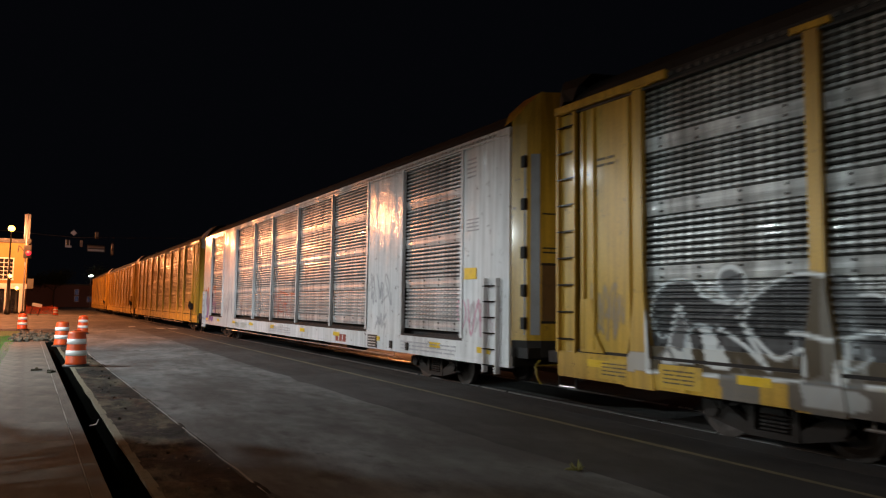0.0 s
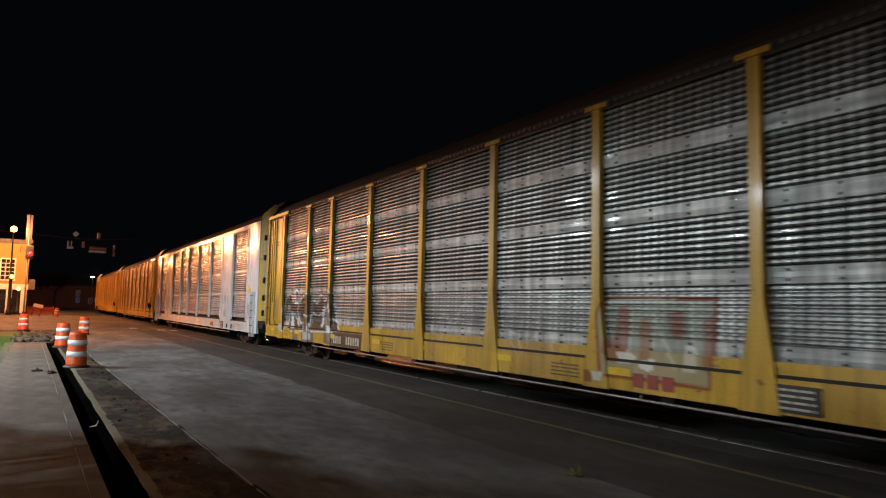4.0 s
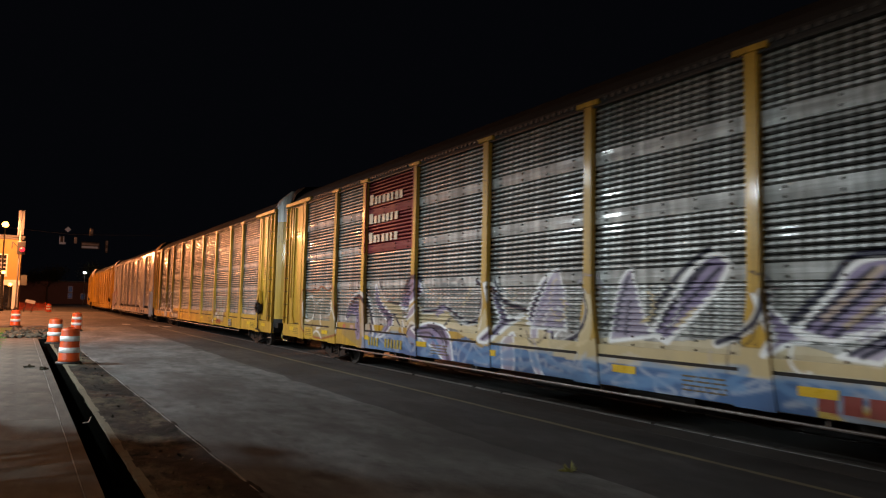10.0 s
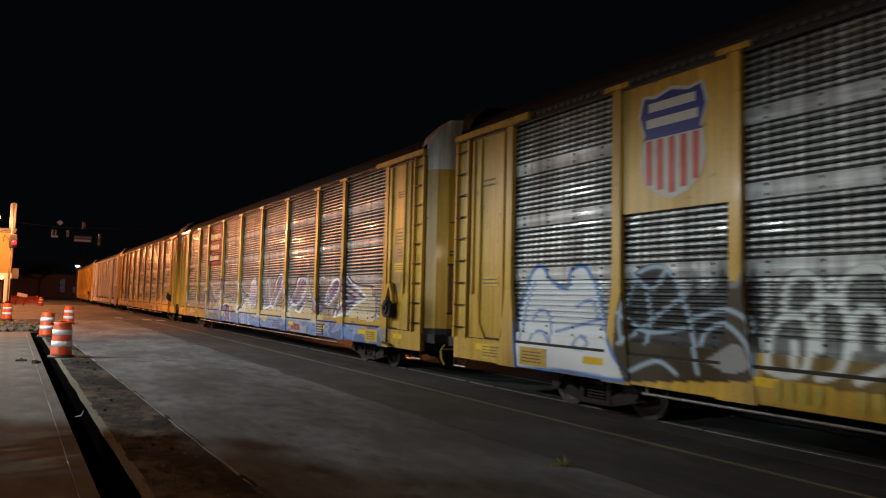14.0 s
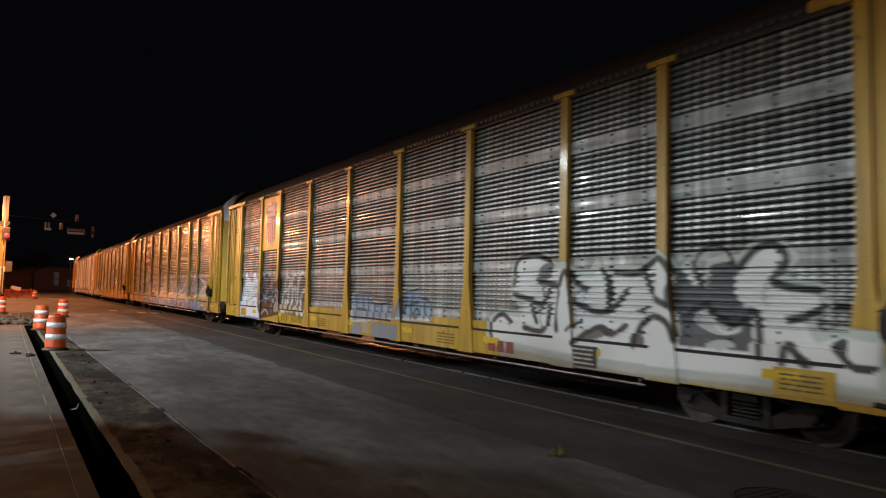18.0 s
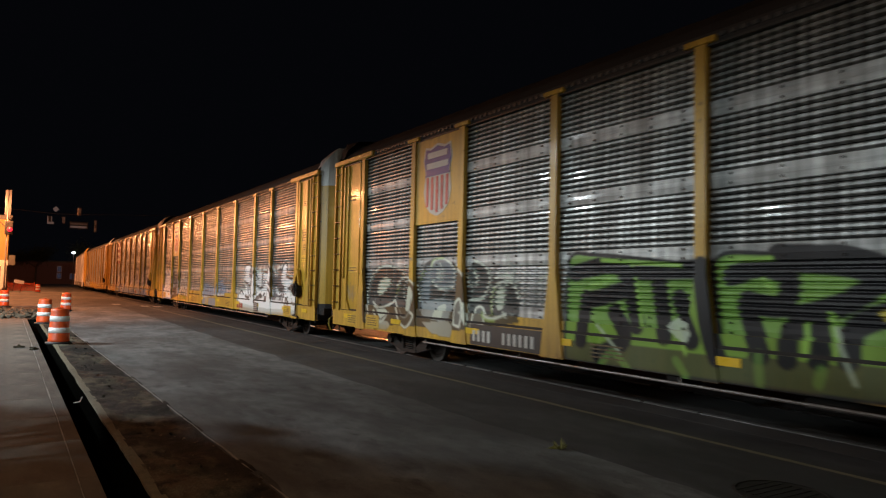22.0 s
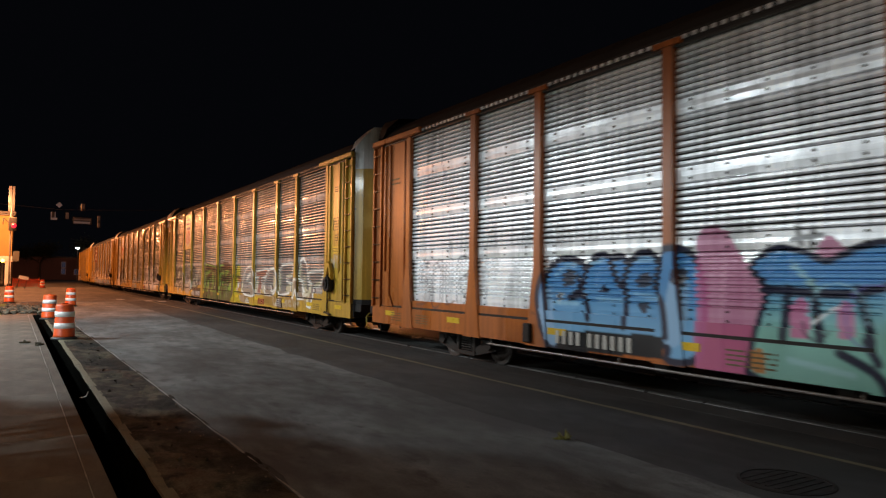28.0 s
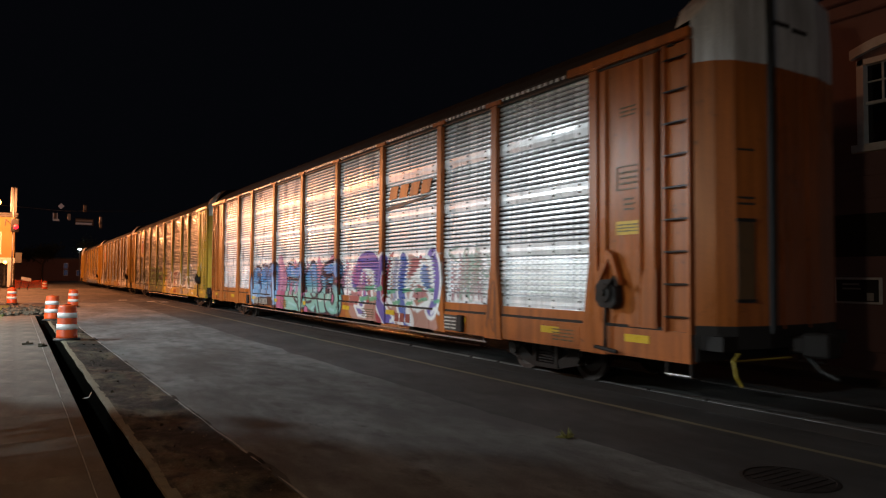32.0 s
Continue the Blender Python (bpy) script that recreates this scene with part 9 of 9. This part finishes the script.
s.stroke(curve([(12.67, 1.91), (12.95, 1.99)]), 0.07, (0.34, 0.58, 0.62), 0.014, 0.7)
s.stroke(curve([(14.56, 2.03), (15.10, 2.09)]), 0.07, (0.34, 0.58, 0.62), 0.014, 0.7)
s.stroke(curve([(11.03, 0.83), (11.74, 0.74)]), 0.07, (0.34, 0.58, 0.62), 0.014, 0.7)
s.stroke(curve([(13.16, 0.70), (13.47, 0.80)]), 0.07, (0.34, 0.58, 0.62), 0.014, 0.7)
s.stroke(curve([(14.63, 0.77), (15.02, 0.74)]), 0.07, (0.34, 0.58, 0.62), 0.014, 0.7)
s.fill(curve([(15.52, 1.88), (15.66, 2.04), (15.67, 1.88), (15.59, 1.76)]), (0.05, 0.04, 0.06), 0.85)
s.fill(curve([(15.35, 1.56), (15.52, 1.63), (15.53, 1.43), (15.38, 1.40)]), PINK, 0.9, INK, 0.04)
s.fill(curve([(10.54, 0.89), (10.70, 0.91), (10.73, 0.66), (10.57, 0.63)]), (0.42, 0.16, 0.03), 0.95)
s.fill([(15.58, 0.93), (16.07, 0.93), (16.07, 0.62), (15.61, 0.65)], (0.40, 0.11, 0.03), 0.9)
s.stroke([(11.10, 2.35), (11.15, 2.16)], 0.065, K, 0.014, 0.8)
s.stroke([(11.29, 2.32), (11.26, 2.11)], 0.065, K, 0.014, 0.8)
s.stroke([(11.03, 2.21), (11.39, 2.25)], 0.065, K, 0.014, 0.8)
RED, PURP, SALM = (0.30, 0.025, 0.05), (0.13, 0.10, 0.34), (0.46, 0.25, 0.21)
s.fill(curve([(16.00, 0.70), (16.05, 1.45), (16.39, 1.99), (17.24, 2.23), (17.87, 2.19), (18.46, 2.17), (19.37, 2.23), (19.86, 2.12), (20.38, 2.22), (20.63, 2.04), (20.73, 1.57), (20.70, 0.87), (20.73, 0.58), (19.84, 0.57), (18.25, 0.59), (16.26, 0.58)]), SALM, 0.9)
s.fill(curve([(17.40, 2.21), (17.69, 2.36), (17.91, 2.21), (17.69, 1.89)]), RED, 0.95)
s.fill(curve([(18.31, 2.21), (18.55, 2.31), (18.46, 2.07)]), RED, 0.95)
s.fill(curve([(19.77, 2.12), (19.87, 2.22), (19.95, 2.12)]), RED, 0.95)
s.fill(curve([(16.05, 1.45), (16.77, 1.56), (16.79, 1.04), (16.05, 0.91)]), RED, 0.7)
s.fill(curve([(15.79, 0.80), (16.06, 0.73), (16.13, 0.55), (15.79, 0.61)]), (0.42, 0.16, 0.03), 0.95)
s.stroke(curve([(16.26, 1.59), (16.47, 1.90), (16.84, 2.11), (17.24, 2.13), (17.56, 1.98), (17.69, 1.61)]), 0.62, PALE, 0.014, 1.0)
s.stroke(curve([(16.26, 1.59), (16.47, 1.90), (16.84, 2.11), (17.24, 2.13), (17.56, 1.98), (17.69, 1.61)]), 0.46, PURP, 0.014, 1.0)
s.stroke(curve([(16.84, 1.73), (16.91, 1.22), (16.79, 0.91)]), 0.4, PALE, 0.014, 1.0)
s.stroke(curve([(16.84, 1.73), (16.91, 1.22), (16.79, 0.91)]), 0.2, PURP, 0.014, 1.0)
s.fill(curve([(17.05, 1.73), (17.37, 1.49), (17.34, 1.06), (17.12, 1.02)]), RED, 0.9)
s.stroke(curve([(16.98, 1.85), (17.26, 1.65), (17.36, 1.16)]), 0.12, PALE, 0.014, 1.0)
s.fill(curve([(16.39, 0.93), (16.88, 0.88), (17.14, 0.69), (16.64, 0.69)]), PURP, 0.95, PALE, 0.08)
s.stroke(curve([(18.07, 2.08), (17.89, 1.58), (17.92, 1.11), (18.17, 0.81), (18.54, 0.57)]), 0.48, PALE, 0.014, 1.0)
s.stroke(curve([(18.07, 2.08), (17.89, 1.58), (17.92, 1.11), (18.17, 0.81), (18.54, 0.57)]), 0.34, PURP, 0.014, 1.0)
s.stroke(curve([(18.32, 2.02), (18.16, 1.58), (18.18, 1.20)]), 0.3, PALE, 0.014, 1.0)
s.stroke(curve([(18.32, 2.02), (18.16, 1.58), (18.18, 1.20)]), 0.24, RED, 0.014, 1.0)
s.stroke(curve([(18.44, 2.11), (18.31, 1.66), (18.33, 1.21), (18.54, 1.04)]), 0.16, PALE, 0.014, 1.0)
s.stroke(curve([(18.67, 2.06), (18.62, 1.66), (18.65, 1.23)]), 0.26, PALE, 0.014, 1.0)
s.stroke(curve([(18.67, 2.06), (18.62, 1.66), (18.65, 1.23)]), 0.22, (0.30, 0.30, 0.42), 0.014, 1.0)
s.stroke(curve([(19.04, 2.12), (18.92, 1.60), (19.03, 1.11), (19.34, 0.69)]), 0.5, PALE, 0.014, 1.0)
s.stroke(curve([(19.04, 2.12), (18.92, 1.60), (19.03, 1.11), (19.34, 0.69)]), 0.32, (0.06, 0.12, 0.38), 0.014, 1.0)
s.fill(curve([(17.76, 0.86), (18.11, 0.59), (17.86, 0.56), (17.72, 0.70)]), RED, 0.95)
s.fill(curve([(19.26, 1.81), (19.47, 2.13), (19.80, 2.07), (19.86, 2.00), (19.39, 1.54)]), RED, 0.9)
s.stroke(curve([(19.21, 1.45), (19.57, 1.74), (19.99, 2.00)]), 0.16, PALE, 0.014, 1.0)
s.stroke(curve([(19.83, 2.03), (19.74, 1.68), (19.43, 1.27), (19.36, 1.10)]), 0.16, PALE, 0.014, 1.0)
s.stroke(curve([(19.78, 1.63), (20.17, 1.43), (20.32, 1.19), (19.84, 0.99)]), 0.16, PALE, 0.014, 1.0)
s.stroke(curve([(19.42, 1.27), (19.70, 1.02)]), 0.16, PALE, 0.014, 1.0)
s.fill(curve([(19.85, 1.94), (20.05, 1.97), (20.25, 1.56), (20.11, 1.43), (19.82, 1.68)]), (0.07, 0.16, 0.38), 0.9)
s.fill(curve([(19.46, 1.24), (19.75, 1.55), (20.11, 1.31), (19.71, 1.22)]), RED, 0.7)
s.stroke(curve([(20.37, 2.14), (20.56, 1.99), (20.63, 1.63), (20.56, 1.27), (20.45, 1.07)]), 0.6, PALE, 0.014, 1.0)
s.stroke(curve([(20.37, 2.14), (20.56, 1.99), (20.63, 1.63), (20.56, 1.27), (20.45, 1.07)]), 0.42, PURP, 0.014, 1.0)
s.stroke(curve([(20.20, 2.11), (20.33, 1.68), (20.38, 1.32), (20.23, 1.06)]), 0.16, PALE, 0.014, 1.0)
s.stroke(curve([(19.45, 1.00), (19.63, 0.75), (19.64, 0.59)]), 0.1, PALE, 0.014, 0.9)
s.stroke(curve([(19.26, 0.71), (19.45, 0.67), (19.34, 0.92)]), 0.1, PALE, 0.014, 0.9)
s.stroke(curve([(20.47, 0.93), (20.65, 1.03), (20.81, 0.94)]), 0.1, PALE, 0.014, 0.9)
s.stroke(curve([(18.52, 0.63), (18.78, 0.73), (19.02, 0.58)]), 0.1, PALE, 0.014, 0.9)
s.fill([(16.28, 1.41), (16.87, 1.46), (16.90, 1.35), (16.33, 1.29)], (0.07, 0.36, 0.20), 0.9)
s.fill([(16.90, 1.45), (17.44, 1.50), (17.46, 1.39), (16.95, 1.33)], (0.07, 0.36, 0.20), 0.9)
s.fill([(17.62, 1.44), (18.10, 1.48), (18.12, 1.38), (17.66, 1.33)], (0.07, 0.36, 0.20), 0.9)
s.fill([(18.20, 1.38), (18.63, 1.42), (18.65, 1.33), (18.23, 1.27)], (0.07, 0.36, 0.20), 0.9)
s.fill([(18.99, 1.42), (19.36, 1.46), (19.38, 1.37), (19.02, 1.32)], (0.07, 0.36, 0.20), 0.9)
s.fill([(19.57, 1.44), (19.91, 1.48), (19.92, 1.40), (19.60, 1.35)], (0.07, 0.36, 0.20), 0.9)
s.fill([(20.21, 1.45), (20.50, 1.49), (20.51, 1.41), (20.24, 1.37)], (0.07, 0.36, 0.20), 0.9)
s.fill([(17.24, 1.18), (17.75, 1.23), (17.77, 1.13), (17.29, 1.06)], (0.07, 0.36, 0.20), 0.9)
s.fill([(18.58, 1.11), (18.98, 1.17), (19.00, 1.08), (18.61, 1.01)], (0.07, 0.36, 0.20), 0.9)
s.fill([(19.24, 1.12), (19.59, 1.17), (19.61, 1.09), (19.27, 1.03)], (0.07, 0.36, 0.20), 0.9)
s.fill([(19.82, 1.22), (20.13, 1.27), (20.15, 1.19), (19.84, 1.14)], (0.07, 0.36, 0.20), 0.9)
s.fill([(16.66, 1.16), (17.22, 1.22), (17.24, 1.12), (16.71, 1.04)], (0.07, 0.36, 0.20), 0.9)
s.fill([(20.60, 1.21), (20.86, 1.25), (20.87, 1.18), (20.62, 1.13)], (0.07, 0.36, 0.20), 0.9)
scribble(s, 15.6, 16.8, 1.2, 2.1, 5, 0.07, PINK, 57)
scribble(s, 21.1, 22.3, 1.2, 2.3, 10, 0.05, RED, 58)
scribble(s, 21.1, 22.5, 1.2, 2.4, 5, 0.04, (0.05, 0.3, 0.16), 59)
scribble(s, 22.5, 23.0, 0.6, 1.7, 5, 0.03, (0.06, 0.04, 0.04), 60)
fuss(s, 10.8, 20.9, 1.15, 2.1, 36, [PALE, INK, PURP, (0.3, 0.5, 0.6)], 112, 0.015, 0.03)

# worn tags on the end plates
PAINT[2].fill([(25.75, 1.9), (26.2, 1.85), (26.22, 3.0), (25.8, 3.05)], (0.40, 0.40, 0.38), 0.45)
scribble(PAINT[2], 25.65, 26.5, 2.0, 2.35, 4, 0.025, K, 201, 0.8)
scribble(PAINT[4], 25.7, 26.6, 1.95, 2.35, 6, 0.05, (0.5, 0.5, 0.46), 202, 0.7)
scribble(PAINT[4], 0.9, 1.5, 1.2, 1.75, 5, 0.03, (0.25, 0.3, 0.34), 203, 0.7)
scribble(PAINT[1], 0.8, 1.5, 1.2, 2.1, 6, 0.04, (0.2, 0.2, 0.22), 204, 0.8)
scribble(PAINT[0], 0.2, 1.4, 1.1, 2.4, 8, 0.04, (0.25, 0.12, 0.2), 205, 0.7)
scribble(PAINT[0], 4.6, 6.2, 1.2, 2.2, 6, 0.03, (0.2, 0.2, 0.22), 206, 0.6)
scribble(PAINT[0], 25.8, 26.9, 1.2, 1.9, 5, 0.03, (0.35, 0.1, 0.14), 207, 0.7)
# ---- the train's cars, the last one first in the street ----
SPEED, DRIFT, START = 4.3336, 0.004977, -18.930


def rolled(t):
    return SPEED * t + DRIFT * (t - 16) ** 2 / 2


def mark_bars(car, rows, material, name="lettering", label="", x=-HALF - 0.032):
    """Bars given by u (from the leading end), as (u0, u1, z0, z1)."""
    if name.endswith("_bar"):
        for a, b, z0, z1 in rows:
            text_bars(name, [(LENGTH - b, LENGTH - a, z0, z1)], x, material, car, label)
        return None
    return text_bars(name, [(LENGTH - b, LENGTH - a, z0, z1) for a, b, z0, z1 in rows], x, material, car, label)


def shield(car):
    """Yellow plate with a shield in blue, white and red; its lettering is bars."""
    y0, y1 = LENGTH - 6.42, LENGTH - 4.58
    x = -HALF - 0.005
    plate = part("sign_plate", boxes((x, x + 0.03, y0, y1, 3.05, 4.93), bevel=0.004), YELLOW, car, "yellow sign plate")
    yc = (y0 + y1) / 2
    def outline(s, lo=-9.0, hi=9.0):
        left = [(0.0, 4.78), (-0.30, 4.70), (-0.52, 4.74), (-0.60, 4.45), (-0.50, 4.15), (-0.56, 3.75), (-0.48, 3.45), (-0.25, 3.27), (0.0, 3.20)]
        pts = [(yc + a * s, 4.0 + (z - 4.0) * s) for a, z in left + [(-a, z) for a, z in left[-2:0:-1]]]
        return [(a, min(hi, max(lo, z))) for a, z in pts]
    bm = prism(bmesh.new(), outline(1.0), "x", x - 0.006, x)
    part("shield", bm, WHITEP, plate, "white shield")
    bm = prism(bmesh.new(), outline(0.93, lo=4.08), "x", x - 0.011, x - 0.005)
    part("blue_field", bm, NAVY, plate, "dark blue field")
    for i in range(5):
        a = yc - 0.40 + i * 0.2
        z = 3.42 if i in (0, 4) else (3.34 if i in (1, 3) else 3.28)
        part("red_stripe", boxes((x - 0.011, x - 0.005, a - 0.05, a + 0.05, z, 4.06)), SIGNRED, plate)
    for h, z in ((0.40, 4.47), (0.44, 4.24)):
        part("sign_bar", boxes((x - 0.016, x - 0.009, yc - h, yc + h, z, z + 0.13)), WHITEP, plate, "white lettering bar")


def dress(k, car):
    """Marks, plates and labels on the side."""
    rnd = random.Random(k + 50)
    body = FADED
    # makers' marks: plain blocks
    logo = [(18.75, 18.95, 0.66, 0.86), (19.02, 19.22, 0.66, 0.86), (19.29, 19.5, 0.66, 0.86)]
    mark_bars(car, logo, REDP, "maker_mark", "dull red maker's blocks")
    part("data_plate", boxes((-HALF - 0.045, -HALF - 0.03, LENGTH - 21.55, LENGTH - 21.0, 0.62, 0.94)), BLACKP, car, "black data plate")
    mark_bars(car, line_bars(21.05, 21.5, 0.64, 0.92, 4, 2, k), WHITEP, "data_bar", "", -HALF - 0.045)
    if k in (1, 4):
        part("number_field", boxes((-HALF - 0.038, -HALF - 0.03, LENGTH - 9.4, LENGTH - 6.9, 0.6, 0.99)), BLACKP, car, "black number field")
    tone = {0: WHITEP, 1: CREAMP, 2: YLEVER, 3: YLEVER}.get(k, WHITEP)
    h = 0.21
    mark_bars(car, [q for q in digits(7.0, 0.67, h, 4, k)], tone, "owner_bar", "", -HALF - 0.04)
    mark_bars(car, [q for q in digits(7.95 if k != 5 else 7.75, 0.67, h, 6, k + 9)], tone, "number_bar", "", -HALF - 0.04)
    # stencils on the end plates
    if k != 0:
        mark_bars(car, line_bars(25.97, 26.3, 4.1, 4.28, 3, 2, k), body, "stencil", "", -HALF - 0.001)
        mark_bars(car, [(25.9, 26.4, 3.36, 3.38), (25.9, 26.4, 3.02, 3.04), (25.9, 25.92, 3.02, 3.38), (26.38, 26.4, 3.02, 3.38)] + line_bars(25.97, 26.33, 3.08, 3.32, 3, 4, k + 1), body, "stencil_box", "", -HALF - 0.001)
        mark_bars(car, line_bars(26.05, 26.25, 2.70, 2.92, 3, 2, k + 2), body, "stencil", "", -HALF - 0.001)
        part("warning_label", boxes((-HALF - 0.012, -HALF + 0.002, LENGTH - 26.4, LENGTH - 25.9, 2.36, 2.56)), REFLECT, car, "small yellow warning label")
        mark_bars(car, line_bars(25.93, 26.37, 2.39, 2.53, 3, 3, k + 3), body, "label_bar", "", -HALF - 0.014)
        mark_bars(car, line_bars(0.95, 1.35, 3.9, 4.1, 2, 2, k + 4), body, "stencil", "", -HALF - 0.001)
        if k in (3, 4):
            part("warning_label", boxes((-HALF - 0.012, -HALF + 0.002, LENGTH - 1.5, LENGTH - 0.98, 2.0, 2.2)), PLACARD, car, "dull yellow warning label")
            mark_bars(car, line_bars(1.0, 1.48, 2.03, 2.17, 2, 3, k + 3), body, "label_bar", "", -HALF - 0.014)
        # placards on the sill near the trucks
        for u in (1.0, 2.2, 24.4):
            part("sill_plate", boxes((-HALF - 0.036, -HALF - 0.03, LENGTH - u - 0.72, LENGTH - u, 0.64, 0.95)), PLACARD if k != 5 else ORANGE, car, "dull yellow sill placard")
            mark_bars(car, line_bars(u + 0.08, u + 0.6, 0.68, 0.9, 4, 3, k), body, "placard_bar", "", -HALF - 0.036)
        mark_bars(car, line_bars(10.2, 10.9, 0.66, 0.9, 4, 3, k), body, "stencil")
        mark_bars(car, line_bars(16.9, 17.6, 0.66, 0.9, 4, 3, k + 7), body, "stencil")
        bm = bmesh.new()
        for x0, z0 in ((-0.30, 5.20), (0.12, 5.17)):
            box(bm, x0 - 0.14, x0 + 0.2, -0.47, -0.455, z0, z0 + 0.06)
        part("hood_bars", bm, BLACKP, car)
    else:
        part("warning_label", boxes((-HALF - 0.034, -HALF - 0.018, 1.15, 1.6, 2.25, 2.48)), REFLECT, car, "small yellow warning label")
        mark_bars(car, line_bars(25.75, 26.1, 4.3, 4.75, 5, 2, 3), STENCIL, "stencil", "", -HALF - 0.022)
        mark_bars(car, line_bars(25.75, 26.2, 3.2, 3.5, 4, 3, 4), STENCIL, "stencil", "", -HALF - 0.022)
        mark_bars(car, line_bars(11.9, 14.6, 0.66, 0.9, 3, 6, 4), STENCIL, "stencil", "", -HALF - 0.034)
        mark_bars(car, line_bars(22.9, 25.4, 0.66, 0.9, 3, 6, 5), STENCIL, "stencil", "", -HALF - 0.034)
        # bare primer strip on the end's corner and door hinges
        bm = bmesh.new()
        prism(bm, [(-1.39, -0.165), (-1.175, -0.352), (-1.175, -0.32), (-1.39, -0.13)], "z", 1.2, 4.55)
        part("primer_strip", bm, PRIMER, car, "grey primer strip on the end door")
        for z in (1.3, 1.9, 2.6, 3.5, 4.3):
            part("hinge", boxes((-1.44, -1.36, -0.22, -0.10, z, z + 0.22), bevel=0.01), UNDER, car)
        for y in (4.0, 4.85):
            part("tie_plate", boxes((-HALF - 0.06, -HALF - 0.03, y, y + 0.12, 0.66, 0.84)), UNDER, car)
    if k in (3, 4):
        shield(car)
    if k == 2:
        x = -HALF + 0.012
        # three lines of cream lettering, kept as plain bars
        rows = []
        for z, u0, n in ((4.30, 6.75, 8), (3.80, 6.75, 7), (3.30, 6.75, 7)):
            rows.append((u0, u0 + 0.2, z, z + 0.27))
            rows += [(u0 + 0.28 + i * 0.235, u0 + 0.28 + i * 0.235 + (0.15, 0.12, 0.16)[i % 3], z, z + 0.2) for i in range(n - 1)]
        mark_bars(car, rows, CREAMP, "sign_bar", "cream lettering bar on the red panel", x)
    if k == 5:
        x = -HALF + 0.012
        for i in range(4):
            bm = bmesh.new()
            u = 18.3 + i * 0.52
            z = 3.58 + i * 0.0
            q = [(LENGTH - u, z), (LENGTH - u - 0.40, z), (LENGTH - u - 0.52, z + 0.30), (LENGTH - u - 0.12, z + 0.30)]
            prism(bm, q, "x", x, x + 0.012)
            part("logo_bar", bm, ORANGE, car, "slanted orange logo block")
        bm = prism(bmesh.new(), [(LENGTH - 18.15, 3.30), (LENGTH - 18.15, 3.40), (LENGTH - 20.5, 3.54), (LENGTH - 20.0, 3.46)], "x", x, x + 0.012)
        part("logo_line", bm, BLACKP, car)
        for u in (6.2, 21.6):
            part("bracket", boxes((-HALF - 0.12, -HALF - 0.03, LENGTH - u - 0.2, LENGTH - u, 0.62, 0.95), bevel=0.02), UNDER, car)


FADED = shade("faded_stencil", (0.10, 0.07, 0.025), 0.5, 0, 0.2, 5, 50, 0.02)
NAVY = shade("sign_navy", (0.012, 0.02, 0.16), 0.4, 0, 0.08, 4, 50, 0.02)
SIGNRED = shade("sign_red", (0.42, 0.05, 0.04), 0.45, 0, 0.1, 4, 50, 0.02)
CREAMP = shade("cream_lettering", (0.52, 0.48, 0.38), 0.45, 0, 0.1, 4, 50, 0.02)
STENCIL = shade("faint_grey_stencil", (0.30, 0.30, 0.32), 0.5, 0, 0.1, 4, 50, 0.02)
PRIMER = shade("grey_primer", (0.20, 0.21, 0.23), 0.6, 0, 0.2, 3, 50, 0.05)
TRAIN = []


def couple(k, car, label):
    tagged(car, label, "railcar", "freight train cars")
    TRAIN.append((k, car))
    if k >= 0:
        dress(k, car)


YY = "yellow enclosed car-carrier wagon with yellow ribbed panels"
couple(-3, autorack(YELLOW, TANPANEL, HOOD, None, seed=1), YY)
couple(-2, autorack(YELLOW, TANPANEL, HOOD, None, seed=2), YY)
couple(-1, autorack(YELLOW, TANPANEL, WHITE, None, seed=3), YY)
couple(0, autorack(WHITE, WPANEL, YELLOW, PAINT[0], white=True, seed=4, cap=YELLOW), "white enclosed car-carrier wagon with graffiti and yellow end hood")
couple(1, autorack(YELLOW, GALV, HOOD, PAINT[1], seed=5), "yellow car-carrier wagon, grey ribbed panels, black and white graffiti")
couple(2, autorack(YELLOW, GALV, HOOD, PAINT[2], seed=6), "yellow car-carrier wagon, grey ribbed panels, mauve graffiti, red sign")
couple(3, autorack(YELLOW, GALV, HOOD, PAINT[3], seed=7), "yellow car-carrier wagon, grey ribbed panels, white graffiti, shield sign")
couple(4, autorack(YELLOW, GALV, HOOD, PAINT[4], seed=8), "yellow car-carrier wagon, grey ribbed panels, green graffiti, shield sign")
couple(5, autorack(ORANGE, BRIGHT, HOOD, PAINT[5], seed=9), "orange car-carrier wagon, bright ribbed panels, blue and pink graffiti")


def standing(s):
    """Pose of a car whose rear end is s metres along the track: its two trucks stand on the track."""
    xa, ya, _ = track(s + 3.58)
    xb, yb, _ = track(s + LENGTH - 3.58)
    turn = math.atan2(xb - xa, yb - ya)
    return pose(xa - 3.58 * math.sin(turn), ya - 3.58 * math.cos(turn), RAIL_Z, 0, 0, -math.degrees(turn))


def motions():
    for k, car in TRAIN:
        y0 = START - PITCH * (k - 1)
        walk(car, [(t, standing(y0 + rolled(t))) for t in range(0, 33)])
    for w, y in WHEELS:
        walk(w, [(i / 10, pose(0, y, 0.36) @ Matrix.Rotation(-rolled(i / 10) / 0.36, 4, "X")) for i in range(321)])


motions()
